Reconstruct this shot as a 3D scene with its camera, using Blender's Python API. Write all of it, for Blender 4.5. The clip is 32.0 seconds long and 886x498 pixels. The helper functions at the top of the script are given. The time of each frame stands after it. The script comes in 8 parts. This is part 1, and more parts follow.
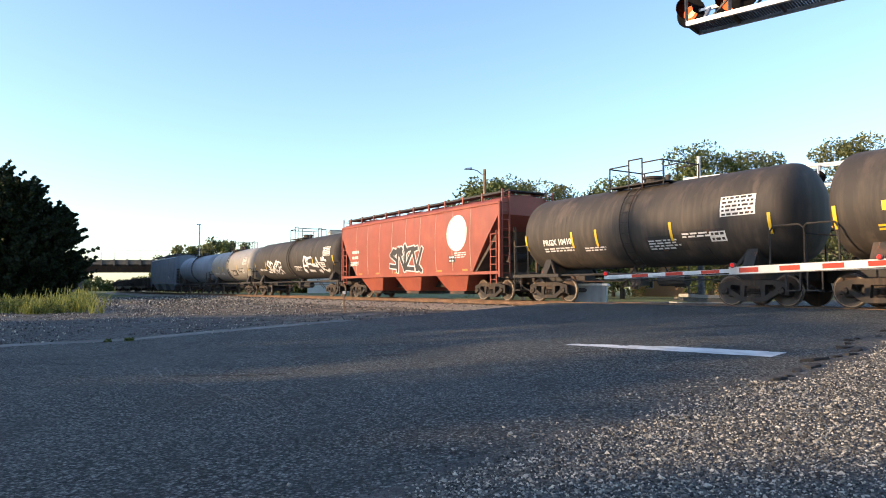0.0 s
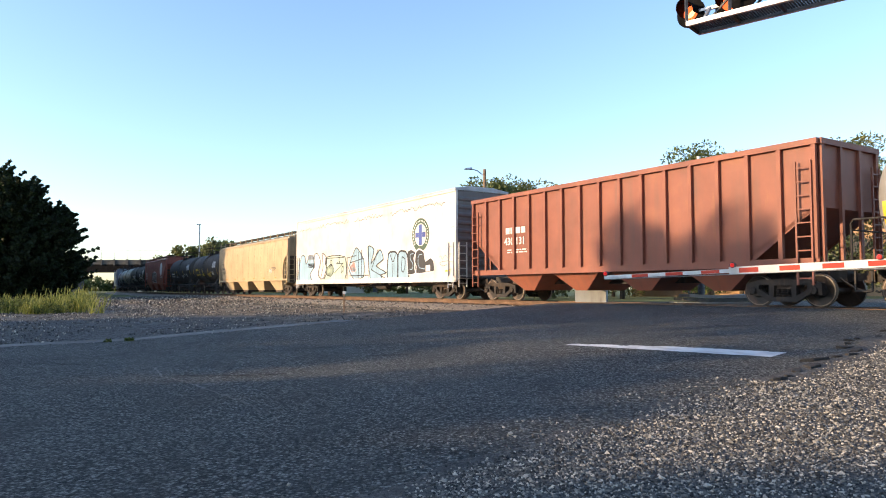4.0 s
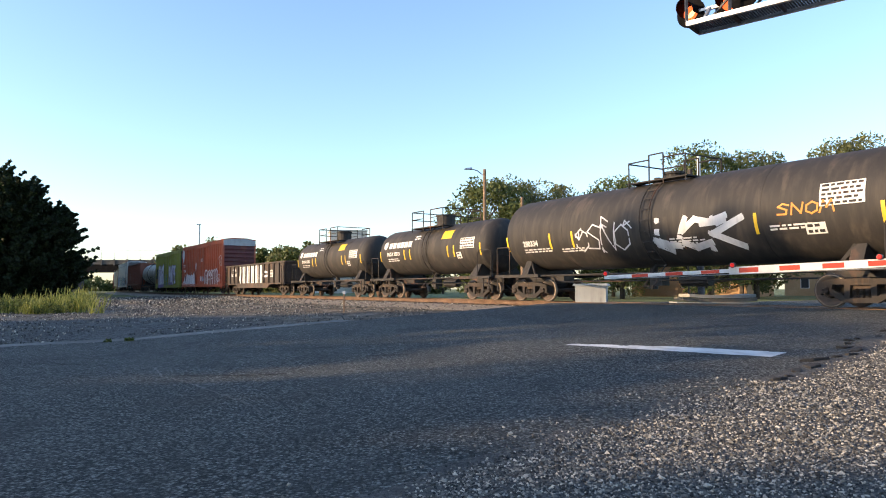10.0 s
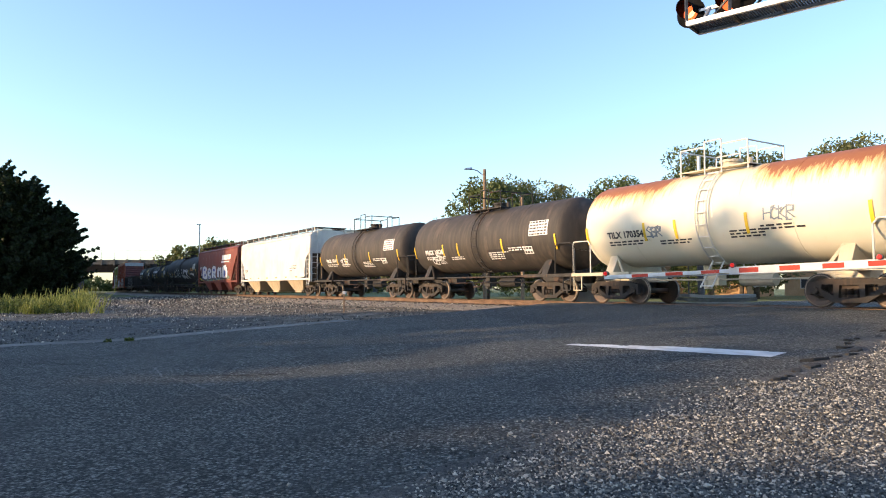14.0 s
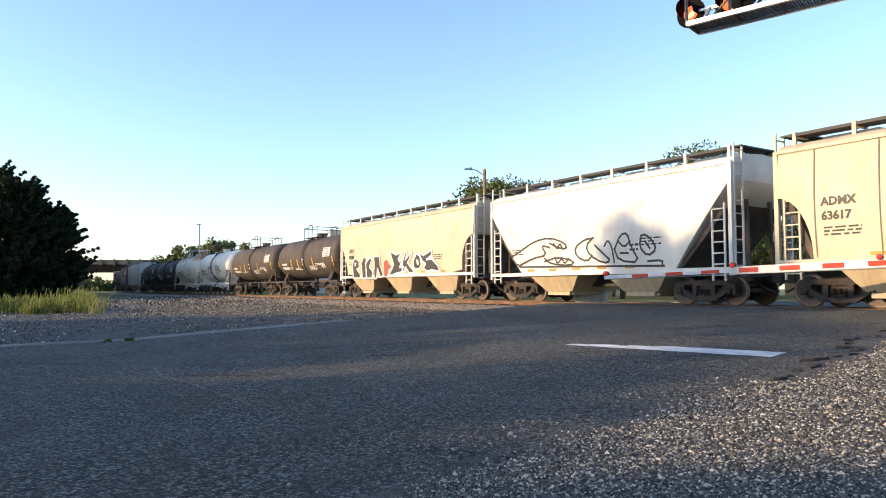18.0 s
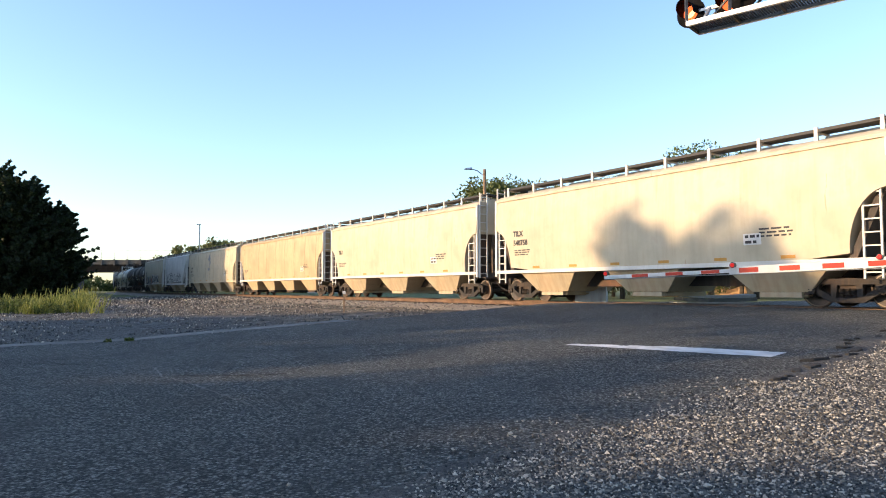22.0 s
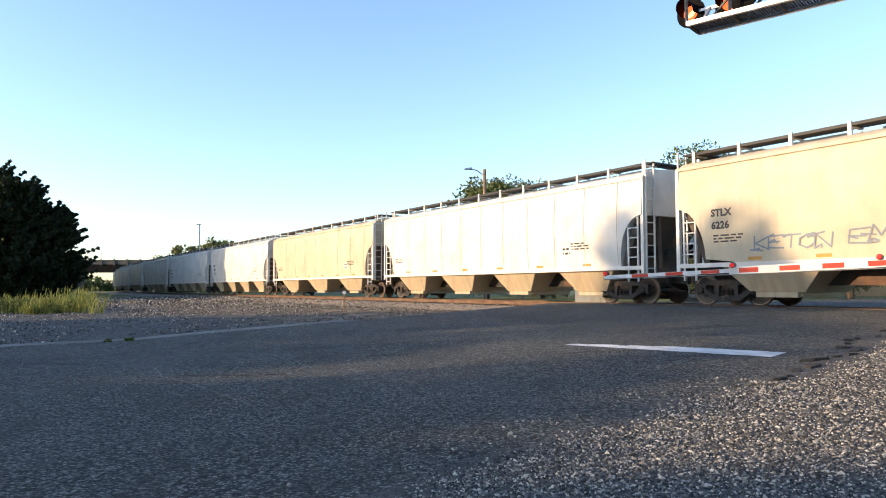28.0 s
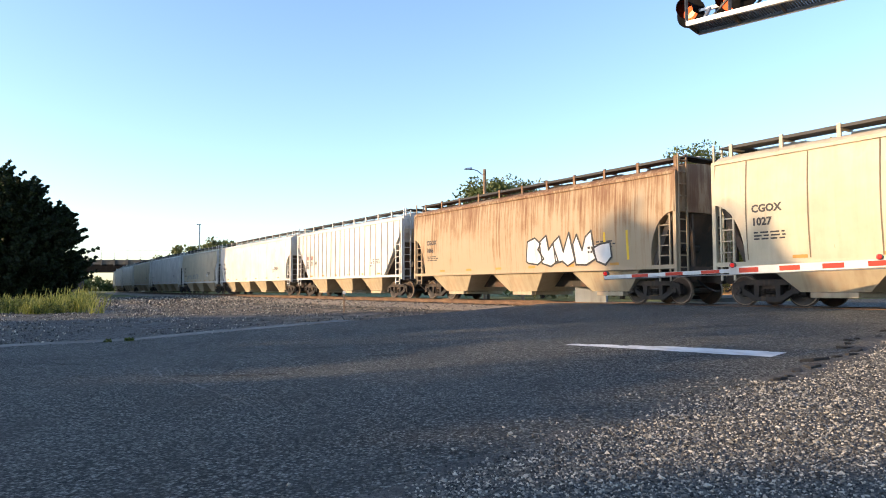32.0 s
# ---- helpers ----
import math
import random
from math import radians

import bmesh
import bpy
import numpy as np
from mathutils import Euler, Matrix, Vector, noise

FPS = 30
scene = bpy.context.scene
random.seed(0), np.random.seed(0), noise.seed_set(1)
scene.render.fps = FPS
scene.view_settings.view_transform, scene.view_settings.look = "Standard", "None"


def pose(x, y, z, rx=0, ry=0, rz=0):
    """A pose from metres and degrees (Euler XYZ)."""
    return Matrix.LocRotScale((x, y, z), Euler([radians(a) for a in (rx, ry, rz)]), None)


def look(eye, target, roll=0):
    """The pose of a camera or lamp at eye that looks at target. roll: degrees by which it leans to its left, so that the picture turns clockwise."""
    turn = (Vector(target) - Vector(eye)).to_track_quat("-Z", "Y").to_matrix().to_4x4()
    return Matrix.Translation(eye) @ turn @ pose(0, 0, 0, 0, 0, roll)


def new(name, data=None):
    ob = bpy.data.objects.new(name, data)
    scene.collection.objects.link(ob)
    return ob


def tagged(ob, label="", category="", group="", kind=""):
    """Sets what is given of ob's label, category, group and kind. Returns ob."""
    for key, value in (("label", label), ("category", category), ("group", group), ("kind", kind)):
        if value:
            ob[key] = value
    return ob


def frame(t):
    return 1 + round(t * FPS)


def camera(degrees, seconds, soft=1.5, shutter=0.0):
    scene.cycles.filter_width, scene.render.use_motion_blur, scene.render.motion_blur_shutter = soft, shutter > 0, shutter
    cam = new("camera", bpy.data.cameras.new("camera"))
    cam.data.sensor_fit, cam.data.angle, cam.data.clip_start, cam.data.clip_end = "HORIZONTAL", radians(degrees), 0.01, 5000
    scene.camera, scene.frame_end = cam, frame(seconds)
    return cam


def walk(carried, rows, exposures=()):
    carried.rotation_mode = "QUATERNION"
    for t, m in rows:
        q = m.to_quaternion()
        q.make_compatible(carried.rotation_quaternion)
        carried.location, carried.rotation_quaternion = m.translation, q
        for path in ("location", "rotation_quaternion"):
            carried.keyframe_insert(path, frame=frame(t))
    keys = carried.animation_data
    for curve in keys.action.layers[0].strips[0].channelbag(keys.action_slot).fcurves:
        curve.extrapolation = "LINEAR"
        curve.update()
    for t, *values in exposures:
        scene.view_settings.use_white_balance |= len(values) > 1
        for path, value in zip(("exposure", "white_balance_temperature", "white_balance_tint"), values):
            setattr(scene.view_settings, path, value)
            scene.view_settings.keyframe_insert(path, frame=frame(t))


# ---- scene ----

# World: metres, z = 0 at the rail head. x to the right of the view, y away from the camera.
cam = camera(65, 32.0, soft=1.0)
from mathutils import geometry

EYE = (0.0, 0.0, 0.5)
AIM = (0.0, 100.0, 0.5 + 100 * math.tan(radians(3.3)))
walk(cam, [(0.0, look(EYE, AIM)), (32.0, look(EYE, AIM))],
     exposures=[(0.0, 1.5, 6800, 15), (32.0, 1.5, 6800, 15)])

# ---------------------------------------------------------------- light
SUN_AZ = (-0.963, -0.27)       # towards the sun, in plan
SUN_EL = radians(13.5)
world = bpy.data.worlds.new("sky")
scene.world = world
world.use_nodes = True
wn, wl = world.node_tree.nodes, world.node_tree.links
wn.clear()
w_out = wn.new("ShaderNodeOutputWorld")
w_bg = wn.new("ShaderNodeBackground")
w_sky = wn.new("ShaderNodeTexSky")
w_sky.sky_type = "NISHITA"
w_sky.sun_disc = False
w_sky.sun_elevation = SUN_EL
w_sky.sun_rotation = math.atan2(SUN_AZ[0], SUN_AZ[1])
w_sky.air_density, w_sky.dust_density, w_sky.ozone_density = 1.0, 0.7, 3.0
w_bg.inputs["Strength"].default_value = 0.148
wl.new(w_sky.outputs[0], w_bg.inputs[0])
wl.new(w_bg.outputs[0], w_out.inputs[0])
sun = new("sun", bpy.data.lights.new("sun", "SUN"))
sun.data.energy = 2.55
sun.data.angle = radians(0.6)
sun.data.color = (1.0, 0.74, 0.44)
sun.matrix_world = look((SUN_AZ[0] * 80, SUN_AZ[1] * 80, 80 * math.tan(SUN_EL)), (0, 0, 0))


# ---------------------------------------------------------------- materials
def material(name, rough=0.6, metal=0.0, spec=0.5):
    m = bpy.data.materials.new(name)
    m.use_nodes = True
    n = m.node_tree.nodes
    b = n["Principled BSDF"]
    b.inputs["Roughness"].default_value = rough
    b.inputs["Metallic"].default_value = metal
    b.inputs["Specular IOR Level"].default_value = spec
    return m, n, m.node_tree.links, b


def noise_node(n, l, vec, scale, detail=4.0, rough=0.55, stretch=None):
    if stretch:
        mp = n.new("ShaderNodeMapping")
        mp.inputs["Scale"].default_value = stretch
        l.new(vec, mp.inputs["Vector"])
        vec = mp.outputs[0]
    t = n.new("ShaderNodeTexNoise")
    t.inputs["Scale"].default_value = scale
    t.inputs["Detail"].default_value = detail
    t.inputs["Roughness"].default_value = rough
    l.new(vec, t.inputs["Vector"])
    return t.outputs["Fac"]


def ramp(n, l, fac, stops):
    r = n.new("ShaderNodeValToRGB")
    e = r.color_ramp.elements
    e[0].position, e[0].color = stops[0][0], (*stops[0][1], 1)
    e[1].position, e[1].color = stops[-1][0], (*stops[-1][1], 1)
    for p, c in stops[1:-1]:
        k = e.new(p)
        k.color = (*c, 1)
    l.new(fac, r.inputs[0])
    return r.outputs[0]


def mix(n, l, fac, a, b):
    k = n.new("ShaderNodeMix")
    k.data_type = "RGBA"
    for sock, v in ((k.inputs[0], fac), (k.inputs[6], a), (k.inputs[7], b)):
        if isinstance(v, (int, float)):
            sock.default_value = v
        elif isinstance(v, tuple):
            sock.default_value = (*v, 1) if len(v) == 3 else v
        else:
            l.new(v, sock)
    return k.outputs[2]


def bump(n, l, b, height, strength=0.3, dist=0.02):
    k = n.new("ShaderNodeBump")
    k.inputs["Strength"].default_value = strength
    k.inputs["Distance"].default_value = dist
    l.new(height, k.inputs["Height"])
    l.new(k.outputs[0], b.inputs["Normal"])


def coords(n, kind="Object"):
    return n.new("ShaderNodeTexCoord").outputs[kind]


def paint(name, base, dirt=0.35, rust=0.0, rough=0.5, rust_col=(0.2, 0.075, 0.03), dirt_col=(0.09, 0.07, 0.055), metal=0.0):
    """Weathered paint: cloudy fading, grime running down, rust breaking through."""
    m, n, l, b = material(name, rough, metal)
    c = coords(n)
    cloud = noise_node(n, l, c, 0.9, 5)
    streak = noise_node(n, l, c, 2.2, 5, 0.6, (1.6, 1.0, 0.16))
    fine = noise_node(n, l, c, 14, 3)
    dark = tuple(v * 0.72 for v in base)
    col = mix(n, l, ramp(n, l, cloud, [(0.3, (0, 0, 0)), (0.7, (1, 1, 1))]), dark, base)
    f = ramp(n, l, streak, [(0.5 - 0.1 * dirt, (0, 0, 0)), (0.8, (dirt, dirt, dirt))])
    col = mix(n, l, f, col, dirt_col)
    run = noise_node(n, l, c, 1.3, 3, 0.5, (2.4, 1.0, 0.05))
    soot = noise_node(n, l, c, 1.1, 4, 0.6)
    both = n.new("ShaderNodeMath")
    both.operation = "MULTIPLY"
    l.new(ramp(n, l, run, [(0.56, (0, 0, 0)), (0.66, (1, 1, 1))]), both.inputs[0])
    l.new(ramp(n, l, soot, [(0.42, (0, 0, 0)), (0.62, (dirt, dirt, dirt))]), both.inputs[1])
    col = mix(n, l, both.outputs[0], col, dirt_col)
    if rust > 0:
        g = ramp(n, l, streak, [(0.3, (1, 1, 1)), (0.3 + 0.32 * rust, (0, 0, 0))])
        h = ramp(n, l, cloud, [(0.62 - 0.35 * rust, (0, 0, 0)), (0.75, (1, 1, 1))])
        mm = n.new("ShaderNodeMath")
        mm.operation = "MAXIMUM"
        l.new(g, mm.inputs[0])
        l.new(h, mm.inputs[1])
        sc = n.new("ShaderNodeMath")
        sc.operation = "MULTIPLY"
        sc.inputs[1].default_value = min(0.85, 0.35 + rust * 0.5)
        l.new(mm.outputs[0], sc.inputs[0])
        col = mix(n, l, sc.outputs[0], col, mix(n, l, fine, rust_col, tuple(v * 1.9 for v in rust_col)))
    l.new(col, b.inputs["Base Color"])
    bump(n, l, b, fine, 0.08, 0.01)
    return m


def grain(name, a, b_, scale=8.0, rough=0.8, metal=0.0, bumpy=0.25, dist=0.02, c2=None, spec=0.3):
    m, n, l, b = material(name, rough, metal, spec)
    c = coords(n)
    f = noise_node(n, l, c, scale, 6, 0.65)
    g = noise_node(n, l, c, scale * 0.11, 4)
    col = mix(n, l, ramp(n, l, f, [(0.33, (0, 0, 0)), (0.68, (1, 1, 1))]), a, b_)
    col = mix(n, l, ramp(n, l, g, [(0.38, (0, 0, 0)), (0.66, (0.7, 0.7, 0.7))]), col, c2 or tuple(v * 0.6 for v in a))
    l.new(col, b.inputs["Base Color"])
    bump(n, l, b, f, bumpy, dist)
    return m


def leaf_material(name, a, b_):
    m, n, l, b = material(name, 0.55, 0.0, 0.35)
    g = n.new("ShaderNodeNewGeometry")
    col = mix(n, l, g.outputs["Random Per Island"], a, b_)
    l.new(col, b.inputs["Base Color"])
    tr = n.new("ShaderNodeBsdfTranslucent")
    l.new(col, tr.inputs["Color"])
    ms = n.new("ShaderNodeMixShader")
    ms.inputs[0].default_value = 0.3
    l.new(b.outputs[0], ms.inputs[1])
    l.new(tr.outputs[0], ms.inputs[2])
    l.new(ms.outputs[0], n["Material Output"].inputs["Surface"])
    return m


def glow(name, colour, strength):
    m, n, l, b = material(name, 0.3)
    b.inputs["Base Color"].default_value = (*colour, 1)
    b.inputs["Emission Color"].default_value = (*colour, 1)
    b.inputs["Emission Strength"].default_value = strength
    return m


def asphalt_material():
    m, n, l, b = material("worn_asphalt", 0.85, 0.0, 0.3)
    c = coords(n)
    big = noise_node(n, l, c, 0.22, 5)
    patchy = noise_node(n, l, c, 1.1, 6, 0.7, (1.0, 0.45, 1.0))
    speck = noise_node(n, l, c, 30, 4, 0.8)
    pits = noise_node(n, l, c, 11.0, 7, 0.85)
    chip = n.new("ShaderNodeTexVoronoi")
    chip.inputs["Scale"].default_value = 40
    l.new(c, chip.inputs["Vector"])
    tone = n.new("ShaderNodeSeparateColor")
    l.new(chip.outputs["Color"], tone.inputs[0])
    # stone chips of many tones in dark binder
    col = ramp(n, l, tone.outputs[0], [(0.0, (0.016, 0.0164, 0.017)), (0.4, (0.138, 0.146, 0.138)), (0.75, (0.31, 0.326, 0.305)), (1.0, (0.41, 0.42, 0.385))])
    gap = ramp(n, l, chip.outputs["Distance"], [(0.35, (0, 0, 0)), (0.6, (0.75, 0.75, 0.75))])
    col = mix(n, l, gap, col, (0.006, 0.0062, 0.0065))
    col = mix(n, l, ramp(n, l, speck, [(0.38, (0.8, 0.8, 0.8)), (0.5, (0, 0, 0))]), col, (0.008, 0.0082, 0.0085))
    col = mix(n, l, ramp(n, l, big, [(0.4, (0, 0, 0)), (0.66, (0.3, 0.3, 0.3))]), col, (0.16, 0.169, 0.162))
    col = mix(n, l, ramp(n, l, patchy, [(0.36, (0.5, 0.5, 0.5)), (0.5, (0, 0, 0))]), col, (0.052, 0.055, 0.053))
    col = mix(n, l, ramp(n, l, pits, [(0.38, (0.75, 0.75, 0.75)), (0.48, (0, 0, 0))]), col, (0.007, 0.0072, 0.0075))
    col = mix(n, l, ramp(n, l, pits, [(0.56, (0, 0, 0)), (0.66, (0.45, 0.45, 0.45))]), col, (0.22, 0.22, 0.215))
    v = n.new("ShaderNodeTexVoronoi")
    v.feature = "DISTANCE_TO_EDGE"
    v.inputs["Scale"].default_value = 0.3
    wob = n.new("ShaderNodeVectorMath")
    wob.operation = "ADD"
    sc = n.new("ShaderNodeVectorMath")
    sc.operation = "SCALE"
    sc.inputs["Scale"].default_value = 1.1
    nv = n.new("ShaderNodeTexNoise")
    nv.inputs["Scale"].default_value = 0.9
    nv.inputs["Detail"].default_value = 6
    l.new(c, nv.inputs["Vector"])
    l.new(nv.outputs["Color"], sc.inputs[0])
    l.new(c, wob.inputs[0])
    l.new(sc.outputs[0], wob.inputs[1])
    l.new(wob.outputs[0], v.inputs["Vector"])
    crack = ramp(n, l, v.outputs["Distance"], [(0.0, (0.6, 0.6, 0.6)), (0.004, (0, 0, 0))])
    broken = n.new("ShaderNodeMath")
    broken.operation = "MULTIPLY"
    l.new(crack, broken.inputs[0])
    l.new(ramp(n, l, patchy, [(0.45, (0, 0, 0)), (0.6, (1, 1, 1))]), broken.inputs[1])
    col = mix(n, l, broken.outputs[0], col, (0.012, 0.012, 0.012))
    l.new(col, b.inputs["Base Color"])
    mm = n.new("ShaderNodeMath")
    mm.operation = "MULTIPLY_ADD"
    mm.inputs[1].default_value = -0.8
    l.new(chip.outputs["Distance"], mm.inputs[0])
    l.new(speck, mm.inputs[2])
    m2 = n.new("ShaderNodeMath")
    m2.operation = "MULTIPLY_ADD"
    m2.inputs[1].default_value = 1.2
    l.new(pits, m2.inputs[0])
    l.new(mm.outputs[0], m2.inputs[2])
    bump(n, l, b, m2.outputs[0], 1.0, 0.045)
    return m


M = {
    "asphalt": asphalt_material(),
    "gravel": grain("grey_gravel", (0.014, 0.0142, 0.0145), (0.22, 0.212, 0.195), 34, 0.9, 0, 1.0, 0.05, (0.05, 0.05, 0.049)),
    "stone": None,
    "ballast": grain("sunbleached_ballast", (0.19, 0.165, 0.14), (0.44, 0.38, 0.31), 16, 0.9, 0, 0.9, 0.05, (0.16, 0.11, 0.075)),
    "soil": grain("grassy_soil", (0.07, 0.08, 0.03), (0.15, 0.15, 0.06), 5, 0.9, 0, 0.6, 0.05, (0.11, 0.10, 0.06)),
    "concrete": grain("pale_concrete", (0.34, 0.33, 0.31), (0.46, 0.45, 0.42), 9, 0.85, 0, 0.2, 0.01, (0.25, 0.24, 0.22)),
    "broken": grain("broken_black_asphalt", (0.02, 0.019, 0.018), (0.07, 0.065, 0.058), 30, 0.9, 0, 0.8, 0.02),
    "gutter": grain("dirty_pale_concrete", (0.12, 0.115, 0.105), (0.24, 0.23, 0.21), 5, 0.9, 0, 0.5, 0.02, (0.08, 0.075, 0.065)),
    # bridge tone lowered to hold the shade on its near face
    "bridge": grain("shaded_weathered_concrete", (0.07, 0.072, 0.075), (0.12, 0.122, 0.122), 2, 0.85, 0, 0.2, 0.02),
    "white_paint": paint("worn_white_road_paint", (0.72, 0.72, 0.7), 0.5, 0.0, 0.7),
    "rail": grain("rusty_rail_steel", (0.12, 0.07, 0.045), (0.22, 0.135, 0.085), 18, 0.6, 0.3, 0.15, 0.004),
    "tie": grain("old_timber_sleeper", (0.06, 0.045, 0.035), (0.15, 0.12, 0.095), 10, 0.9, 0, 0.4, 0.02),
    "steel": grain("galvanised_steel", (0.42, 0.43, 0.44), (0.6, 0.61, 0.62), 12, 0.4, 0.7, 0.05, 0.004),
    "dark_steel": grain("dark_and_shaded_steel", (0.07, 0.07, 0.075), (0.14, 0.14, 0.145), 12, 0.6, 0.5, 0.05, 0.004),
    "white": paint("white_enamel", (0.78, 0.78, 0.76), 0.25, 0.0, 0.45),
    "red": paint("signal_red_stripe", (0.62, 0.05, 0.02), 0.15, 0.0, 0.45),
    "black": paint("flat_black_paint", (0.015, 0.015, 0.017), 0.15, 0.0, 0.6),
    "truck": paint("grimy_bogie_steel", (0.024, 0.019, 0.016), 0.4, 0.5, 0.8, (0.085, 0.05, 0.03), (0.045, 0.035, 0.027)),
    "wheel": paint("wheel_steel", (0.028, 0.022, 0.018), 0.4, 0.4, 0.6, (0.13, 0.065, 0.038), (0.05, 0.038, 0.028)),
    "tread": grain("worn_wheel_tread", (0.16, 0.12, 0.09), (0.3, 0.25, 0.2), 20, 0.5, 0.4, 0.05, 0.003),
    "under": paint("underframe_black", (0.025, 0.022, 0.02), 0.4, 0.15, 0.75),
    "yellow": paint("yellow_reflective_strip", (0.85, 0.55, 0.03), 0.2, 0.0, 0.5),
    "cabinet": paint("dull_grey_cabinet_paint", (0.4, 0.42, 0.43), 0.3, 0.0, 0.5),
    "amber": paint("amber_reflective_strip", (0.6, 0.28, 0.05), 0.3, 0.0, 0.5),
    "ink_white": paint("white_stencil_paint", (0.78, 0.77, 0.74), 0.25, 0.0, 0.55),
    "ink_black": paint("black_stencil_paint", (0.03, 0.03, 0.035), 0.2, 0.0, 0.55),
    "ink_orange": paint("orange_spray_paint", (0.75, 0.3, 0.05), 0.2, 0.0, 0.6),
    "wood": grain("weathered_pole_wood", (0.2, 0.13, 0.08), (0.33, 0.23, 0.15), 6, 0.85, 0, 0.3, 0.01),
    "bark": grain("dark_bark", (0.05, 0.038, 0.028), (0.13, 0.1, 0.075), 7, 0.9, 0, 0.6, 0.03),
    "brick": grain("tan_brick", (0.42, 0.25, 0.13), (0.52, 0.33, 0.18), 4, 0.85, 0, 0.2, 0.01, (0.36, 0.2, 0.1)),
    "stucco": grain("pale_wall", (0.62, 0.58, 0.5), (0.7, 0.66, 0.58), 3, 0.85, 0, 0.1, 0.01, (0.5, 0.46, 0.4)),
    "leaf_a": leaf_material("mid_green_leaves", (0.05, 0.075, 0.02), (0.15, 0.17, 0.055)),
    "leaf_b": leaf_material("olive_leaves", (0.075, 0.09, 0.03), (0.2, 0.2, 0.08)),
    # leaf_d is near black: the shade on these trees is in the colour
    "leaf_d": leaf_material("shade_darkened_leaves", (0.006, 0.013, 0.005), (0.026, 0.045, 0.013)),
    "weed": leaf_material("dull_weed_leaves", (0.03, 0.05, 0.012), (0.17, 0.2, 0.05)),
    "grass": leaf_material("dry_tall_grass", (0.06, 0.1, 0.015), (0.4, 0.39, 0.1)),
    "lamp_red": glow("lit_red_lens", (1.0, 0.12, 0.03), 0.9),
    "lamp_gate": glow("lit_gate_lens", (0.75, 0.02, 0.015), 0.15),
    "signal_black": grain("matt_black_paint_and_shade", (0.006, 0.006, 0.007), (0.012, 0.012, 0.013), 10, 0.9, 0.0, 0.05, 0.004, None, 0.08),
    "lamp_off": paint("unlit_dark_red_lens", (0.16, 0.02, 0.015), 0.1, 0.0, 0.2),
    "greygraf": paint("thin_grey_spray", (0.3, 0.3, 0.31), 0.3, 0.0, 0.6),
    "graf_blue": paint("pale_blue_spray", (0.3, 0.47, 0.6), 0.3, 0.0, 0.6),
    "graf_white": paint("white_spray", (0.75, 0.75, 0.76), 0.35, 0.0, 0.6),
    "graf_violet": paint("violet_spray", (0.3, 0.2, 0.42), 0.3, 0.0, 0.6),
    "graf_rose": paint("rose_spray", (0.6, 0.3, 0.26), 0.4, 0.0, 0.6, dirt_col=(0.8, 0.7, 0.66)),
    "graf_mint": paint("pale_green_spray", (0.56, 0.68, 0.56), 0.35, 0.0, 0.6),
    "graf_pink": paint("pink_white_spray", (0.75, 0.5, 0.48), 0.4, 0.0, 0.6),
}
ms, mn, ml, mb = material("loose_stones", 0.85)
gi = mn.new("ShaderNodeNewGeometry")
ml.new(ramp(mn, ml, gi.outputs["Random Per Island"], [(0.0, (0.014, 0.014, 0.014)), (0.4, (0.075, 0.073, 0.068)), (0.75, (0.2, 0.188, 0.163)), (1.0, (0.52, 0.475, 0.395))]), mb.inputs["Base Color"])
M["stone"] = ms


